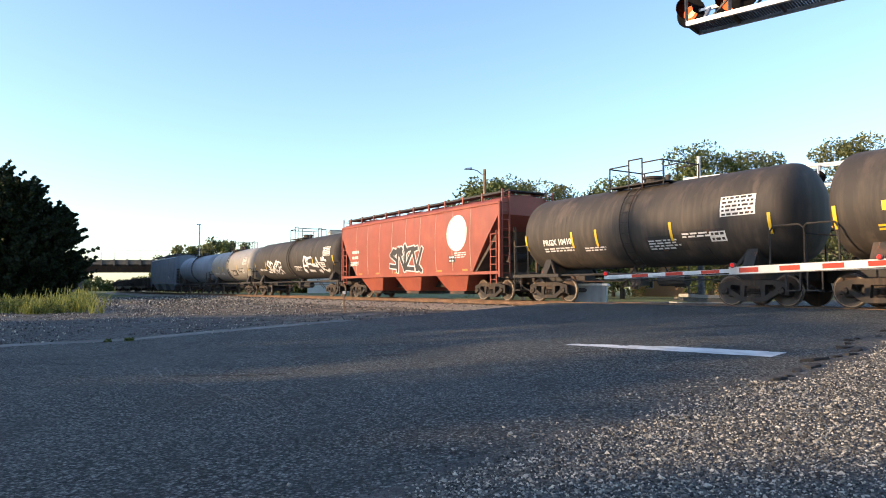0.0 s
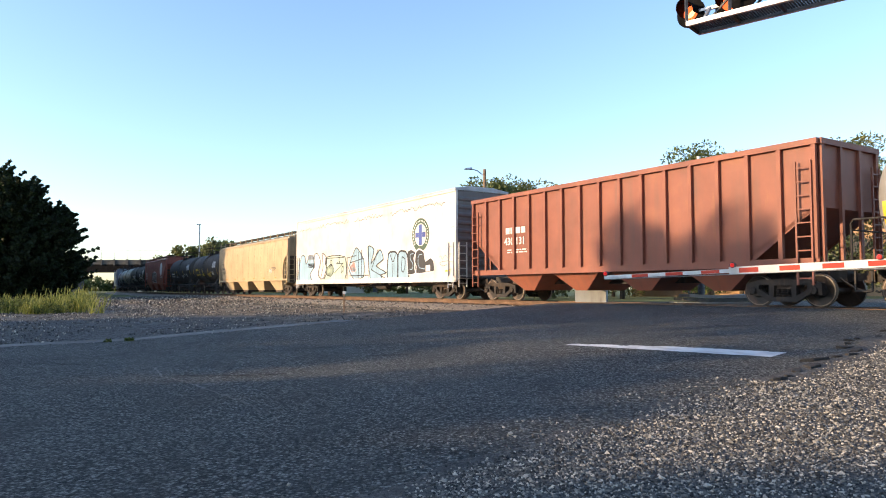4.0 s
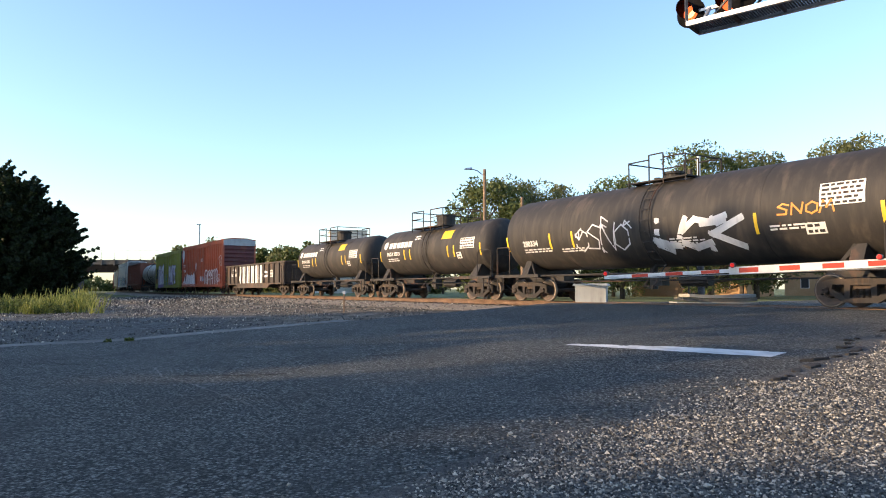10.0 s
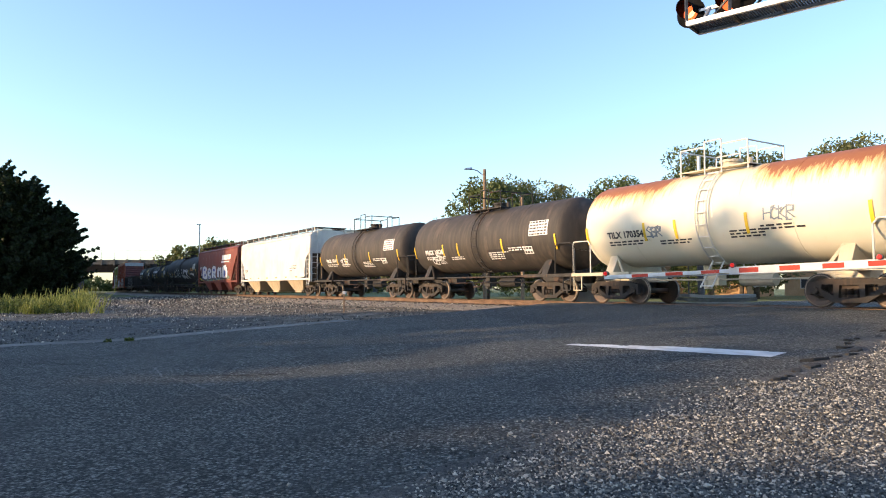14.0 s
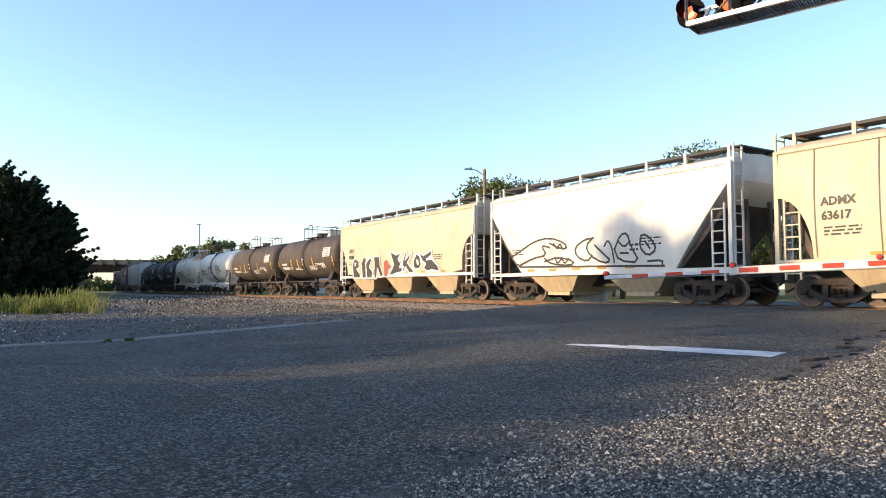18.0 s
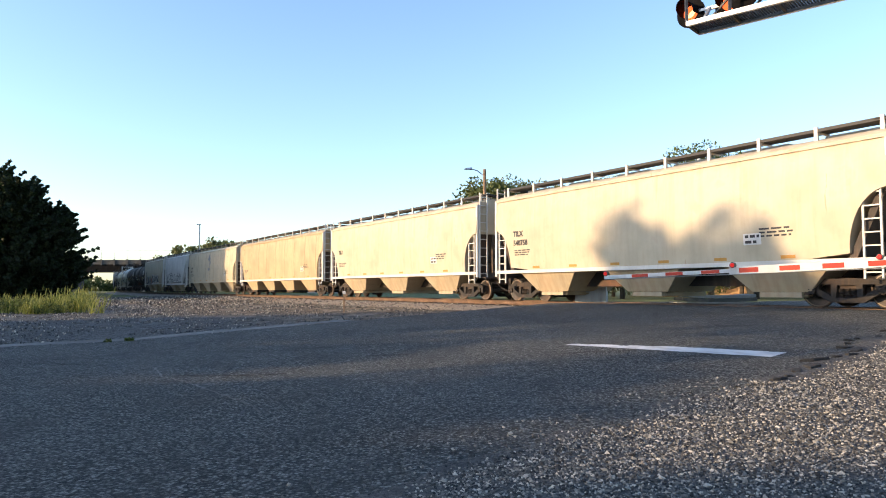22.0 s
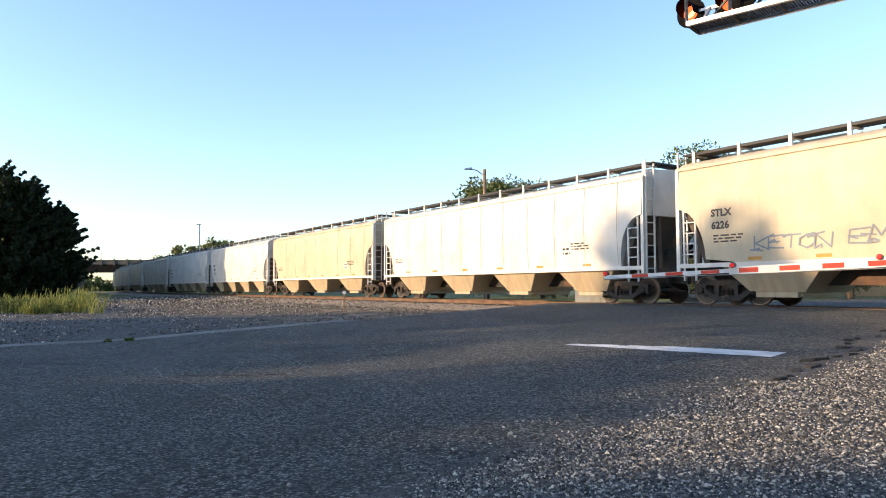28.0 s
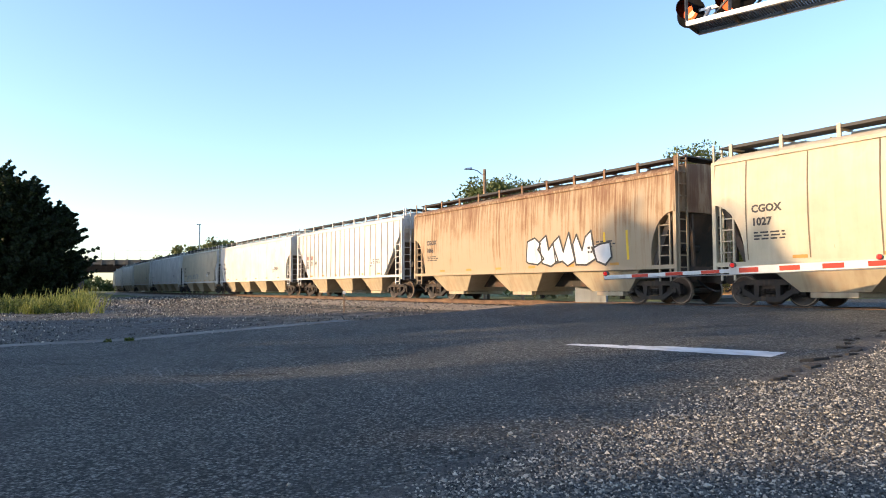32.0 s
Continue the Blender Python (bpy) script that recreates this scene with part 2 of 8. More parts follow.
# ---------------------------------------------------------------- mesh building
class Shape:
    """Collects boxes, tubes and lofts into one mesh."""

    def __init__(self):
        self.v, self.f = [], []

    def add(self, verts, faces):
        o = len(self.v)
        self.v.extend(tuple(p) for p in verts)
        self.f.extend(tuple(i + o for i in q) for q in faces)
        return self

    def box(self, x0, x1, y0, y1, z0, z1):
        return self.add([(x0, y0, z0), (x1, y0, z0), (x1, y1, z0), (x0, y1, z0), (x0, y0, z1), (x1, y0, z1), (x1, y1, z1), (x0, y1, z1)],
                        [(0, 3, 2, 1), (4, 5, 6, 7), (0, 1, 5, 4), (1, 2, 6, 5), (2, 3, 7, 6), (3, 0, 4, 7)])

    def bar(self, a, b, w, h):
        """A square bar from a to b, w wide, h deep."""
        a, b = Vector(a), Vector(b)
        d = (b - a).normalized()
        up = Vector((0, 0, 1)) if abs(d.z) < 0.95 else Vector((1, 0, 0))
        s = d.cross(up).normalized() * (w / 2)
        t = s.cross(d).normalized() * (h / 2)
        pts = [a - s - t, a + s - t, a + s + t, a - s + t, b - s - t, b + s - t, b + s + t, b - s + t]
        return self.add(pts, [(0, 3, 2, 1), (4, 5, 6, 7), (0, 1, 5, 4), (1, 2, 6, 5), (2, 3, 7, 6), (3, 0, 4, 7)])

    def loft(self, rings, caps=True):
        n = len(rings[0])
        verts = [p for r in rings for p in r]
        faces = []
        for k in range(len(rings) - 1):
            for i in range(n):
                j = (i + 1) % n
                faces.append((k * n + i, k * n + j, (k + 1) * n + j, (k + 1) * n + i))
        if caps:
            faces.append(tuple(range(n))[::-1])
            faces.append(tuple(range((len(rings) - 1) * n, len(rings) * n)))
        return self.add(verts, faces)

    def cyl(self, a, b, r, n=10, r2=None):
        a, b = Vector(a), Vector(b)
        d = (b - a).normalized()
        up = Vector((0, 0, 1)) if abs(d.z) < 0.95 else Vector((1, 0, 0))
        s = d.cross(up).normalized()
        t = s.cross(d)
        r2 = r if r2 is None else r2
        ring = lambda c, q: [c + (s * math.cos(2 * math.pi * i / n) + t * math.sin(2 * math.pi * i / n)) * q for i in range(n)]
        return self.loft([ring(a, r), ring(b, r2)])

    def tube(self, pts, r, n=6):
        for a, b in zip(pts, pts[1:]):
            self.cyl(a, b, r, n)
        return self

    def prism(self, pts, y0, y1):
        """Extrudes a polygon of (x, z) between two y."""
        n = len(pts)
        return self.loft([[(p[0], y0, p[1]) for p in pts], [(p[0], y1, p[1]) for p in pts]])

    def mesh(self, name, mat, smooth=False):
        me = bpy.data.meshes.new(name)
        me.from_pydata(self.v, [], self.f)
        if mat:
            me.materials.append(mat)
        if smooth:
            me.shade_smooth()
            me.set_sharp_from_angle(angle=radians(38))
        return me


def part(name, shape, mat, parent=None, label="", smooth=False, loc=None):
    me = shape if isinstance(shape, bpy.types.Mesh) else shape.mesh(name, mat, smooth)
    ob = new(name, me)
    if parent:
        ob.parent = parent
    if loc:
        ob.location = loc
    if label:
        ob["label"] = label
    return ob


def thing(name, label, category, group="", kind="", loc=(0, 0, 0), rz=0.0):
    ob = new(name)
    ob.empty_display_size = 0.3
    ob.matrix_basis = pose(*loc, 0, 0, rz)
    return tagged(ob, label, category, group, kind)


# ---------------------------------------------------------------- track line
TH = radians(32.6)
DIR = Vector((-math.sin(TH), math.cos(TH)))       # the way the train goes
SIDE = Vector((math.cos(TH), math.sin(TH)))       # to the right of that way, away from the camera
ORIGIN = Vector((1.77, 30.5)) + SIDE * 1.6        # on the centre line
CURVE_U, CURVE_R, CURVE_A = 66.0, 800.0, 0.3


def track(u):
    """Place and heading on the centre line, u metres on from ORIGIN."""
    if u <= CURVE_U:
        return ORIGIN + DIR * u, TH
    a = min((u - CURVE_U) / CURVE_R, CURVE_A)
    p = ORIGIN + DIR * (CURVE_U + CURVE_R * math.sin(a)) + SIDE * (CURVE_R * (1 - math.cos(a)))
    h = TH - a
    rest = u - CURVE_U - a * CURVE_R
    if rest > 0:
        p = p + Vector((-math.sin(h), math.cos(h))) * rest
    return p, h


def off_track(x, y):
    """Distance from the centre line, positive on the camera's side, and how far along."""
    q = Vector((x, y)) - ORIGIN
    u, p = q.dot(DIR), -q.dot(SIDE)
    if u > CURVE_U:
        c = ORIGIN + DIR * CURVE_U + SIDE * CURVE_R
        r = Vector((x, y)) - c
        a = math.atan2(r.dot(DIR), -r.dot(SIDE))
        if a < CURVE_A:
            return r.length - CURVE_R, CURVE_U + a * CURVE_R
        e, h = track(CURVE_U + CURVE_A * CURVE_R)
        q = Vector((x, y)) - e
        d = Vector((-math.sin(h), math.cos(h)))
        return -q.dot(Vector((math.cos(h), math.sin(h)))), CURVE_U + CURVE_A * CURVE_R + q.dot(d)
    return p, u


ROAD = Vector((0.712, 0.702))          # the way of the road
CROSS = Vector((0.702, -0.712))        # to the road's right
ROAD_L, ROAD_R = -15.7, -3.2


def lerp(x, pts):
    return float(np.interp(x, [p[0] for p in pts], [p[1] for p in pts]))


def road_z(x, y):
    p, u = off_track(x, y)
    return lerp(p, [(-60, -0.35), (-14, -0.2), (-2.2, -0.02), (2.2, -0.02), (17, -0.63), (60, -0.72)])


def ground_z(x, y):
    p, u = off_track(x, y)
    z = lerp(p, [(-60, -0.5), (-12, -0.42), (-3.5, -0.38), (3.5, -0.38), (17, -0.68), (60, -0.78)])
    return z


# ---------------------------------------------------------------- ground, road and track bed
def build_ground():
    g = [0, 2, 4, 6, 8, 10, 12, 15, 18, 22, 26, 31, 37, 44, 52, 62, 75, 90, 110, 140, 190, 260, 380, 600, 1000, 1800, 3000]
    xs = sorted([-v for v in g[1:]] + g)
    fine = [i * 0.5 for i in range(-10, 80)]
    ys = sorted(set([-v for v in g[1:]] + g + fine))
    xs = sorted(set(xs + [i * 0.75 for i in range(-24, 28)]))
    s = Shape()
    verts = []
    for y in ys:
        for x in xs:
            near = abs(x) < 60 and abs(y) < 60
            verts.append((x, y, ground_z(x, y) + (0.05 * noise.noise(Vector((x * 0.5, y * 0.5, 0))) - 0.03 if near else 0)))
    w = len(xs)
    faces = [(j * w + i, j * w + i + 1, (j + 1) * w + i + 1, (j + 1) * w + i) for j in range(len(ys) - 1) for i in range(w - 1)]
    ob = new("ground", s.add(verts, faces).mesh("ground", ground_material(), True))
    return tagged(ob, "flat ground of gravel, dirt and dry grass", "ground", kind="structure")


def ground_material():
    m, n, l, b = material("gravel_and_grass_ground", 0.92)
    c = coords(n)
    f = noise_node(n, l, c, 7, 9, 0.8)
    big = noise_node(n, l, c, 0.12, 5)
    mid = noise_node(n, l, c, 1.3, 6)
    lot = mix(n, l, ramp(n, l, f, [(0.44, (0, 0, 0)), (0.57, (1, 1, 1))]), (0.008, 0.0083, 0.0086), (0.15, 0.152, 0.15))
    lot = mix(n, l, ramp(n, l, mid, [(0.45, (0, 0, 0)), (0.7, (0.55, 0.55, 0.55))]), lot, (0.028, 0.026, 0.023))
    dirt = mix(n, l, ramp(n, l, f, [(0.42, (0, 0, 0)), (0.58, (1, 1, 1))]), (0.04, 0.03, 0.022), (0.36, 0.29, 0.21))
    dirt = mix(n, l, ramp(n, l, mid, [(0.42, (0, 0, 0)), (0.58, (0.85, 0.85, 0.85))]), dirt, (0.055, 0.038, 0.025))
    turf = mix(n, l, ramp(n, l, mid, [(0.35, (0, 0, 0)), (0.65, (1, 1, 1))]), (0.06, 0.085, 0.02), (0.17, 0.18, 0.06))
    sep = n.new("ShaderNodeSeparateXYZ")
    l.new(c, sep.inputs[0])
    # how far beyond the track or out to the left: grass takes over from gravel
    dot = n.new("ShaderNodeVectorMath")
    dot.operation = "DOT_PRODUCT"
    dot.inputs[1].default_value = (SIDE.x, SIDE.y, 0)
    l.new(c, dot.inputs[0])
    a1 = n.new("ShaderNodeMapRange")
    a1.inputs["From Min"].default_value = ORIGIN.dot(SIDE) + 3.2
    a1.inputs["From Max"].default_value = ORIGIN.dot(SIDE) + 5.0
    l.new(dot.outputs["Value"], a1.inputs["Value"])
    # sunlit strip by the rails painted as brown dirt, shaded lot as dark gravel
    near = n.new("ShaderNodeMapRange")
    near.inputs["From Min"].default_value = ORIGIN.dot(SIDE) - 13.5
    near.inputs["From Max"].default_value = ORIGIN.dot(SIDE) - 10.5
    l.new(dot.outputs["Value"], near.inputs["Value"])
    stones = mix(n, l, near.outputs[0], lot, dirt)
    a2 = n.new("ShaderNodeMapRange")
    a2.inputs["From Min"].default_value = 78
    a2.inputs["From Max"].default_value = 92
    l.new(sep.outputs["Y"], a2.inputs["Value"])
    mx = n.new("ShaderNodeMath")
    mx.operation = "MAXIMUM"
    l.new(a1.outputs[0], mx.inputs[0])
    l.new(a2.outputs[0], mx.inputs[1])
    ad = n.new("ShaderNodeMath")
    ad.operation = "MULTIPLY_ADD"
    ad.inputs[1].default_value = 0.8
    l.new(big, ad.inputs[0])
    l.new(mx.outputs[0], ad.inputs[2])
    k = ramp(n, l, ad.outputs[0], [(0.75, (0, 0, 0)), (1.0, (1, 1, 1))])
    col = mix(n, l, k, stones, turf)
    l.new(col, b.inputs["Base Color"])
    bump(n, l, b, f, 1.0, 0.12)
    return m


def strip(name, mat, rows_uv, zfun, lift, label, category, kind="structure"):
    """A sheet over the road's own axes: rows of (along, left, right)."""
    s = Shape()
    verts, cols = [], 24
    for a, cl, cr in rows_uv:
        for i in range(cols + 1):
            c = cl + (cr - cl) * i / cols
            p = ROAD * a + CROSS * c
            verts.append((p.x, p.y, zfun(p.x, p.y) + lift))
    w = cols + 1
    faces = [(j * w + i, j * w + i + 1, (j + 1) * w + i + 1, (j + 1) * w + i) for j in range(len(rows_uv) - 1) for i in range(cols)]
    ob = new(name, s.add(verts, [q[::-1] for q in faces]).mesh(name, mat, True))
    return tagged(ob, label, category, kind=kind)


def ragged(a):
    """How far the right edge of the asphalt wanders."""
    return 0.3 * noise.noise(Vector((a * 0.45, 3.1, 0))) + 0.18 * noise.noise(Vector((a * 1.7, 7.3, 0)))


CRACK_A = [(-4.71, 10.59), (-4.13, 10.08), (-3.62, 9.02), (-3.23, 8.69), (-2.63, 7.89), (-2.05, 7.12), (-1.74, 6.58), (-1.56, 6.27)]
CRACK_B = [(-3.04, 4.84), (-2.87, 5.31), (-2.63, 5.62), (-2.15, 5.91), (-1.79, 6.13), (-1.88, 6.79)]
CRACK_C = [(0.8, 11.52), (1.41, 12.0), (2.26, 12.41), (3.34, 13.08)]


def build_road():
    rows = []
    a = -60.0
    while a < 330:
        rows.append((a, ROAD_L, ROAD_R + 0.6 + (ragged(a) if a < 25 else 0)))
        a += 0.35 if -6 < a < 30 else 3.0
    strip("road", M["asphalt"], rows, road_z, 0.0, "worn grey asphalt road with cracks crossing the railway", "road")
    # pale concrete strip along the far edge of the near lane
    rows = [(a, ROAD_L - 0.7 + 0.2 * noise.noise(Vector((a * 0.7, 1, 4))), ROAD_L + 0.12 * noise.noise(Vector((a * 0.9, 5, 2)))) for a in np.arange(-40, 12.5, 0.5)]
    strip("gutter", M["gutter"], rows, road_z, 0.012, "pale broken concrete edge strip beside the asphalt", "gutter")
    # a filled crack and an open one
    for name, mat, w, pts, label in (("sealed_crack", M["gutter"], 0.032, CRACK_A, "pale sealed crack winding over the asphalt"), ("road_crack", M["black"], 0.03, CRACK_B, "dark open crack across the asphalt"), ("road_crack", M["black"], 0.05, CRACK_C, "dark open crack across the asphalt")):
        s = Shape()
        rr = random.Random(len(pts))
        line = []
        for (x0, y0), (x1, y1) in zip(pts, pts[1:]):
            k = max(2, int(math.hypot(x1 - x0, y1 - y0) / 0.12))
            for i in range(k):
                f = i / k
                line.append((x0 + (x1 - x0) * f + rr.uniform(-0.015, 0.015), y0 + (y1 - y0) * f + rr.uniform(-0.025, 0.025), w * rr.uniform(0.2, 1.0)))
        s.add([(x + sg * ww * 0.4, y + sg * ww * 0.5, road_z(x, y) + 0.004) for x, y, ww in line for sg in (-1, 1)], [(2 * i, 2 * i + 1, 2 * i + 3, 2 * i + 2) for i in range(len(line) - 1)])
        tagged(new(name, s.mesh(name, mat)), label, "crack", kind="structure")
    rr = random.Random(12)
    for k in range(30):
        x, y = rr.uniform(-7, 7), rr.uniform(9.0, 22)
        c = CROSS.x * x + CROSS.y * y
        if not ROAD_L + 0.5 < c < ROAD_R - 0.8:
            continue
        s = Shape()
        line = []
        head = rr.uniform(-0.25, 0.35)
        for i in range(rr.randint(6, 16)):
            line.append((x, y, rr.uniform(0.008, 0.045)))
            x, y = x + 0.13 * math.cos(head), y + 0.13 * math.sin(head) + rr.uniform(-0.06, 0.06)
        s.add([(x, y + sg * w, road_z(x, y) + 0.004) for x, y, w in line for sg in (-1, 1)], [(2 * i, 2 * i + 1, 2 * i + 3, 2 * i + 2) for i in range(len(line) - 1)])
        tagged(new("road_crack", s.mesh("road_crack", M["broken"])), "short dark crack in the asphalt", "crack", kind="structure")
    # the stop line
    s = Shape()
    for i in range(41):
        c0, c1 = -6.72 + i * 0.079, -6.72 + (i + 1) * 0.079
        w0 = 0.03 * noise.noise(Vector((c0 * 3, 0, 0)))
        q = []
        worn = max(0.0, -5.0 - c0) * 0.2 + max(0.0, 0.12 * noise.noise(Vector((c0 * 5, 3, 0))))
        for c, a in ((c0, 9.42 + w0), (c1, 9.42 + w0), (c1, 9.98 + w0 - worn), (c0, 9.98 + w0 - worn)):
            p = ROAD * a + CROSS * c
            q.append((p.x, p.y, road_z(p.x, p.y) + 0.006))
        s.add(q, [(0, 1, 2, 3)])
    tagged(new("stop_line", s.mesh("stop_line", M["white_paint"])), "worn white stop line painted on the asphalt", "road marking", kind="structure")


def build_track():
    # ballast bed
    s = Shape()
    us = [-620 + i * 20 for i in range(31)] + [i * 4 for i in range(0, 90)] + [360 + 30 * i for i in range(1, 20)]
    prof = [(-3.4, -0.5), (-1.7, -0.2), (1.7, -0.2), (3.4, -0.5)]
    verts = []
    for u in us:
        p, h = track(u)
        d = Vector((math.cos(h), math.sin(h)))
        for q, z in prof:
            verts.append((p.x + d.x * q, p.y + d.y * q, z))
    faces = []
    for j in range(len(us) - 1):
        for i in range(3):
            faces.append((j * 4 + i, j * 4 + i + 1, j * 4 + i + 5, j * 4 + i + 4))
    bed = tagged(new("ballast", s.add(verts, faces).mesh("ballast", M["ballast"], True)), "rusty grey ballast bed under the rails", "ballast", kind="structure")
    build_sleepers(bed)
    # rails
    for side in (-0.75, 0.75):
        r = Shape()
        sec = [(-0.07, -0.19), (0.07, -0.19), (0.012, -0.16), (0.012, -0.04), (0.036, -0.03), (0.036, 0.0), (-0.036, 0.0), (-0.036, -0.03), (-0.012, -0.04), (-0.012, -0.16)]
        rings = []
        for u in us:
            p, h = track(u)
            d = Vector((math.cos(h), math.sin(h)))
            rings.append([(p.x + d.x * (side + a), p.y + d.y * (side + a), z) for a, z in sec])
        r.loft(rings)
        tagged(new("rail", r.mesh("rail", M["rail"])), "rusty steel running rail", "rail", "rails", "structure")


def build_sleepers(bed):
    me = Shape().box(-1.3, 1.3, -0.115, 0.115, -0.36, -0.165).mesh("sleeper", M["tie"])
    u = -34.0
    while u < 62:
        p, h = track(u)
        o = part("sleeper", me, None, bed)
        o.location, o.rotation_euler = (p.x, p.y, random.uniform(-0.012, 0.01)), (0, 0, h + random.uniform(-0.02, 0.02))
        u += 0.53


# ---------------------------------------------------------------- plants
def leaf_mesh(name, centres, radii, per, size, mat, flat=0.75, seed=1):
    rng = np.random.default_rng(seed)
    pts = []
    for c, r in zip(centres, radii):
        d = rng.normal(size=(per, 3))
        d /= np.linalg.norm(d, axis=1)[:, None]
        rad = r * rng.uniform(0.35, 1.0, (per, 1)) ** 0.6
        pts.append(np.array(c) + d * rad * np.array([1, 1, flat]))
    pts = np.concatenate(pts)
    n = len(pts)
    a = rng.normal(size=(n, 3))
    a /= np.linalg.norm(a, axis=1)[:, None]
    t = rng.normal(size=(n, 3))
    b = np.cross(a, t)
    b /= np.linalg.norm(b, axis=1)[:, None]
    s = size * rng.uniform(0.6, 1.4, (n, 1))
    quad = np.stack([pts - a * s, pts + b * s * 0.5, pts + a * s, pts - b * s * 0.5], 1).reshape(-1, 3)
    me = bpy.data.meshes.new(name)
    me.vertices.add(4 * n)
    me.vertices.foreach_set("co", quad.astype(np.float32).ravel())
    me.loops.add(4 * n)
    me.loops.foreach_set("vertex_index", np.arange(4 * n, dtype=np.int32))
    me.polygons.add(n)
    me.polygons.foreach_set("loop_start", np.arange(0, 4 * n, 4, dtype=np.int32))
    me.materials.append(mat)
    me.update()
    me.validate()
    return me


def sprays(x, y, height, width, mat, label, seed, count=120, per=90, size=0.16, group="trees"):
    """A dense dark tree whose branches run out to pointed tips."""
    rng = random.Random(seed)
    root = thing("tree", label, "tree", group, loc=(x, y, ground_z(x, y) - 0.1))
    s = Shape()
    r0 = height * 0.02
    s.cyl((0, 0, 0), (0.1, 0, height * 0.5), r0, 8, r0 * 0.6).cyl((0.1, 0, height * 0.5), (0, 0, height * 0.96), r0 * 0.6, 8, 0.02)
    cs, rs = [], []
    for k in range(count):
        h = rng.uniform(0.0, 1.0) ** 0.85
        a = rng.uniform(0, 2 * math.pi)
        reach = width * 0.5 * (0.25 + 0.75 * math.sin(math.pi * (0.18 + 0.80 * h)) ** 0.8) * rng.uniform(0.62, 1.2)
        z0 = height * (0.03 + 0.9 * h)
        tip = Vector((math.cos(a) * reach, math.sin(a) * reach, z0 + rng.uniform(0.0, 0.09) * height))
        base = Vector((0, 0, max(0.05 * height, z0 - 0.05 * height)))
        if k % 4 == 0:
            s.cyl(base, tip, r0 * 0.25, 5, 0.015)
        for j in range(9):
            f = 0.3 + 0.115 * j
            sag = 0.05 * height * f * (1.2 - f)
            cs.append(tuple(base + (tip - base) * f - Vector((0, 0, sag))))
            rs.append(max(0.09, width * 0.09 * (1.1 - f)) + 0.05)
    part("trunk", s, M["bark"], root, smooth=True)
    part("crown", leaf_mesh("crown", cs, rs, per // 7, size, mat, 0.7, seed), None, root)
    return root


def tree(x, y, height, width, mat, label, seed, clumps=60, per=110, size=0.2, low=0.2, group="trees"):
    rng = random.Random(seed)
    z0 = ground_z(x, y) - 0.1
    root = thing("tree", label, "tree", group, loc=(x, y, z0))
    s = Shape()
    top = Vector((rng.uniform(-0.3, 0.3), rng.uniform(-0.3, 0.3), height * 0.8))
    r0 = max(0.16, height * 0.022)
    pts = [Vector((0, 0, 0)), Vector((0.1, 0.05, height * 0.3)), top * 0.65, top]
    rr = [r0, r0 * 0.75, r0 * 0.45, r0 * 0.12]
    for i in range(3):
        s.cyl(pts[i], pts[i + 1], rr[i], 8, rr[i + 1])
    cs, rs = [], []
    for k in range(clumps):
        a = rng.uniform(0, 2 * math.pi)
        h = rng.uniform(low, 0.97)
        env = math.sin(math.pi * min(1, max(0.04, (h - low * 0.6) / (1.05 - low * 0.6))) ** 0.85)
        q = rng.uniform(0.25, 1.0) ** 0.6 * (0.35 + 0.65 * env)
        r = width * rng.uniform(0.085, 0.19)
        c = Vector((math.cos(a) * q * width * 0.5, math.sin(a) * q * width * 0.5, h * height))
        c.x += 0.08 * width * noise.noise(Vector((c.z * 0.4, seed, a)))
        cs.append(tuple(c))
        rs.append(r)
        if k % 3 == 0:
            b = Vector((0.05, 0.03, max(0.12, h - 0.25) * height))
            mid = (b + c) / 2 + Vector((0, 0, -0.04 * height))
            s.cyl(b, mid, r0 * 0.34, 6, r0 * 0.22)
            s.cyl(mid, c, r0 * 0.22, 6, 0.02)
    part("trunk", s, M["bark"], root, smooth=True)
    part("crown", leaf_mesh("crown", cs, rs, per, size, mat, 0.8, seed), None, root)
    return root



SKYLINE = [(-16, 16), (-14, 15), (-11, 13.2), (-10, 12.2), (-9.3, 11.4), (-9.0, 11.1), (-8.6, 11.65), (-8.2, 11.15), (-7.5, 12.2), (-6.9, 11.45), (-6.4, 11.9), (-5.6, 12.55), (-4.8, 13.1), (-4.0, 13.7), (0.0, 14.0), (3, 14.8)]


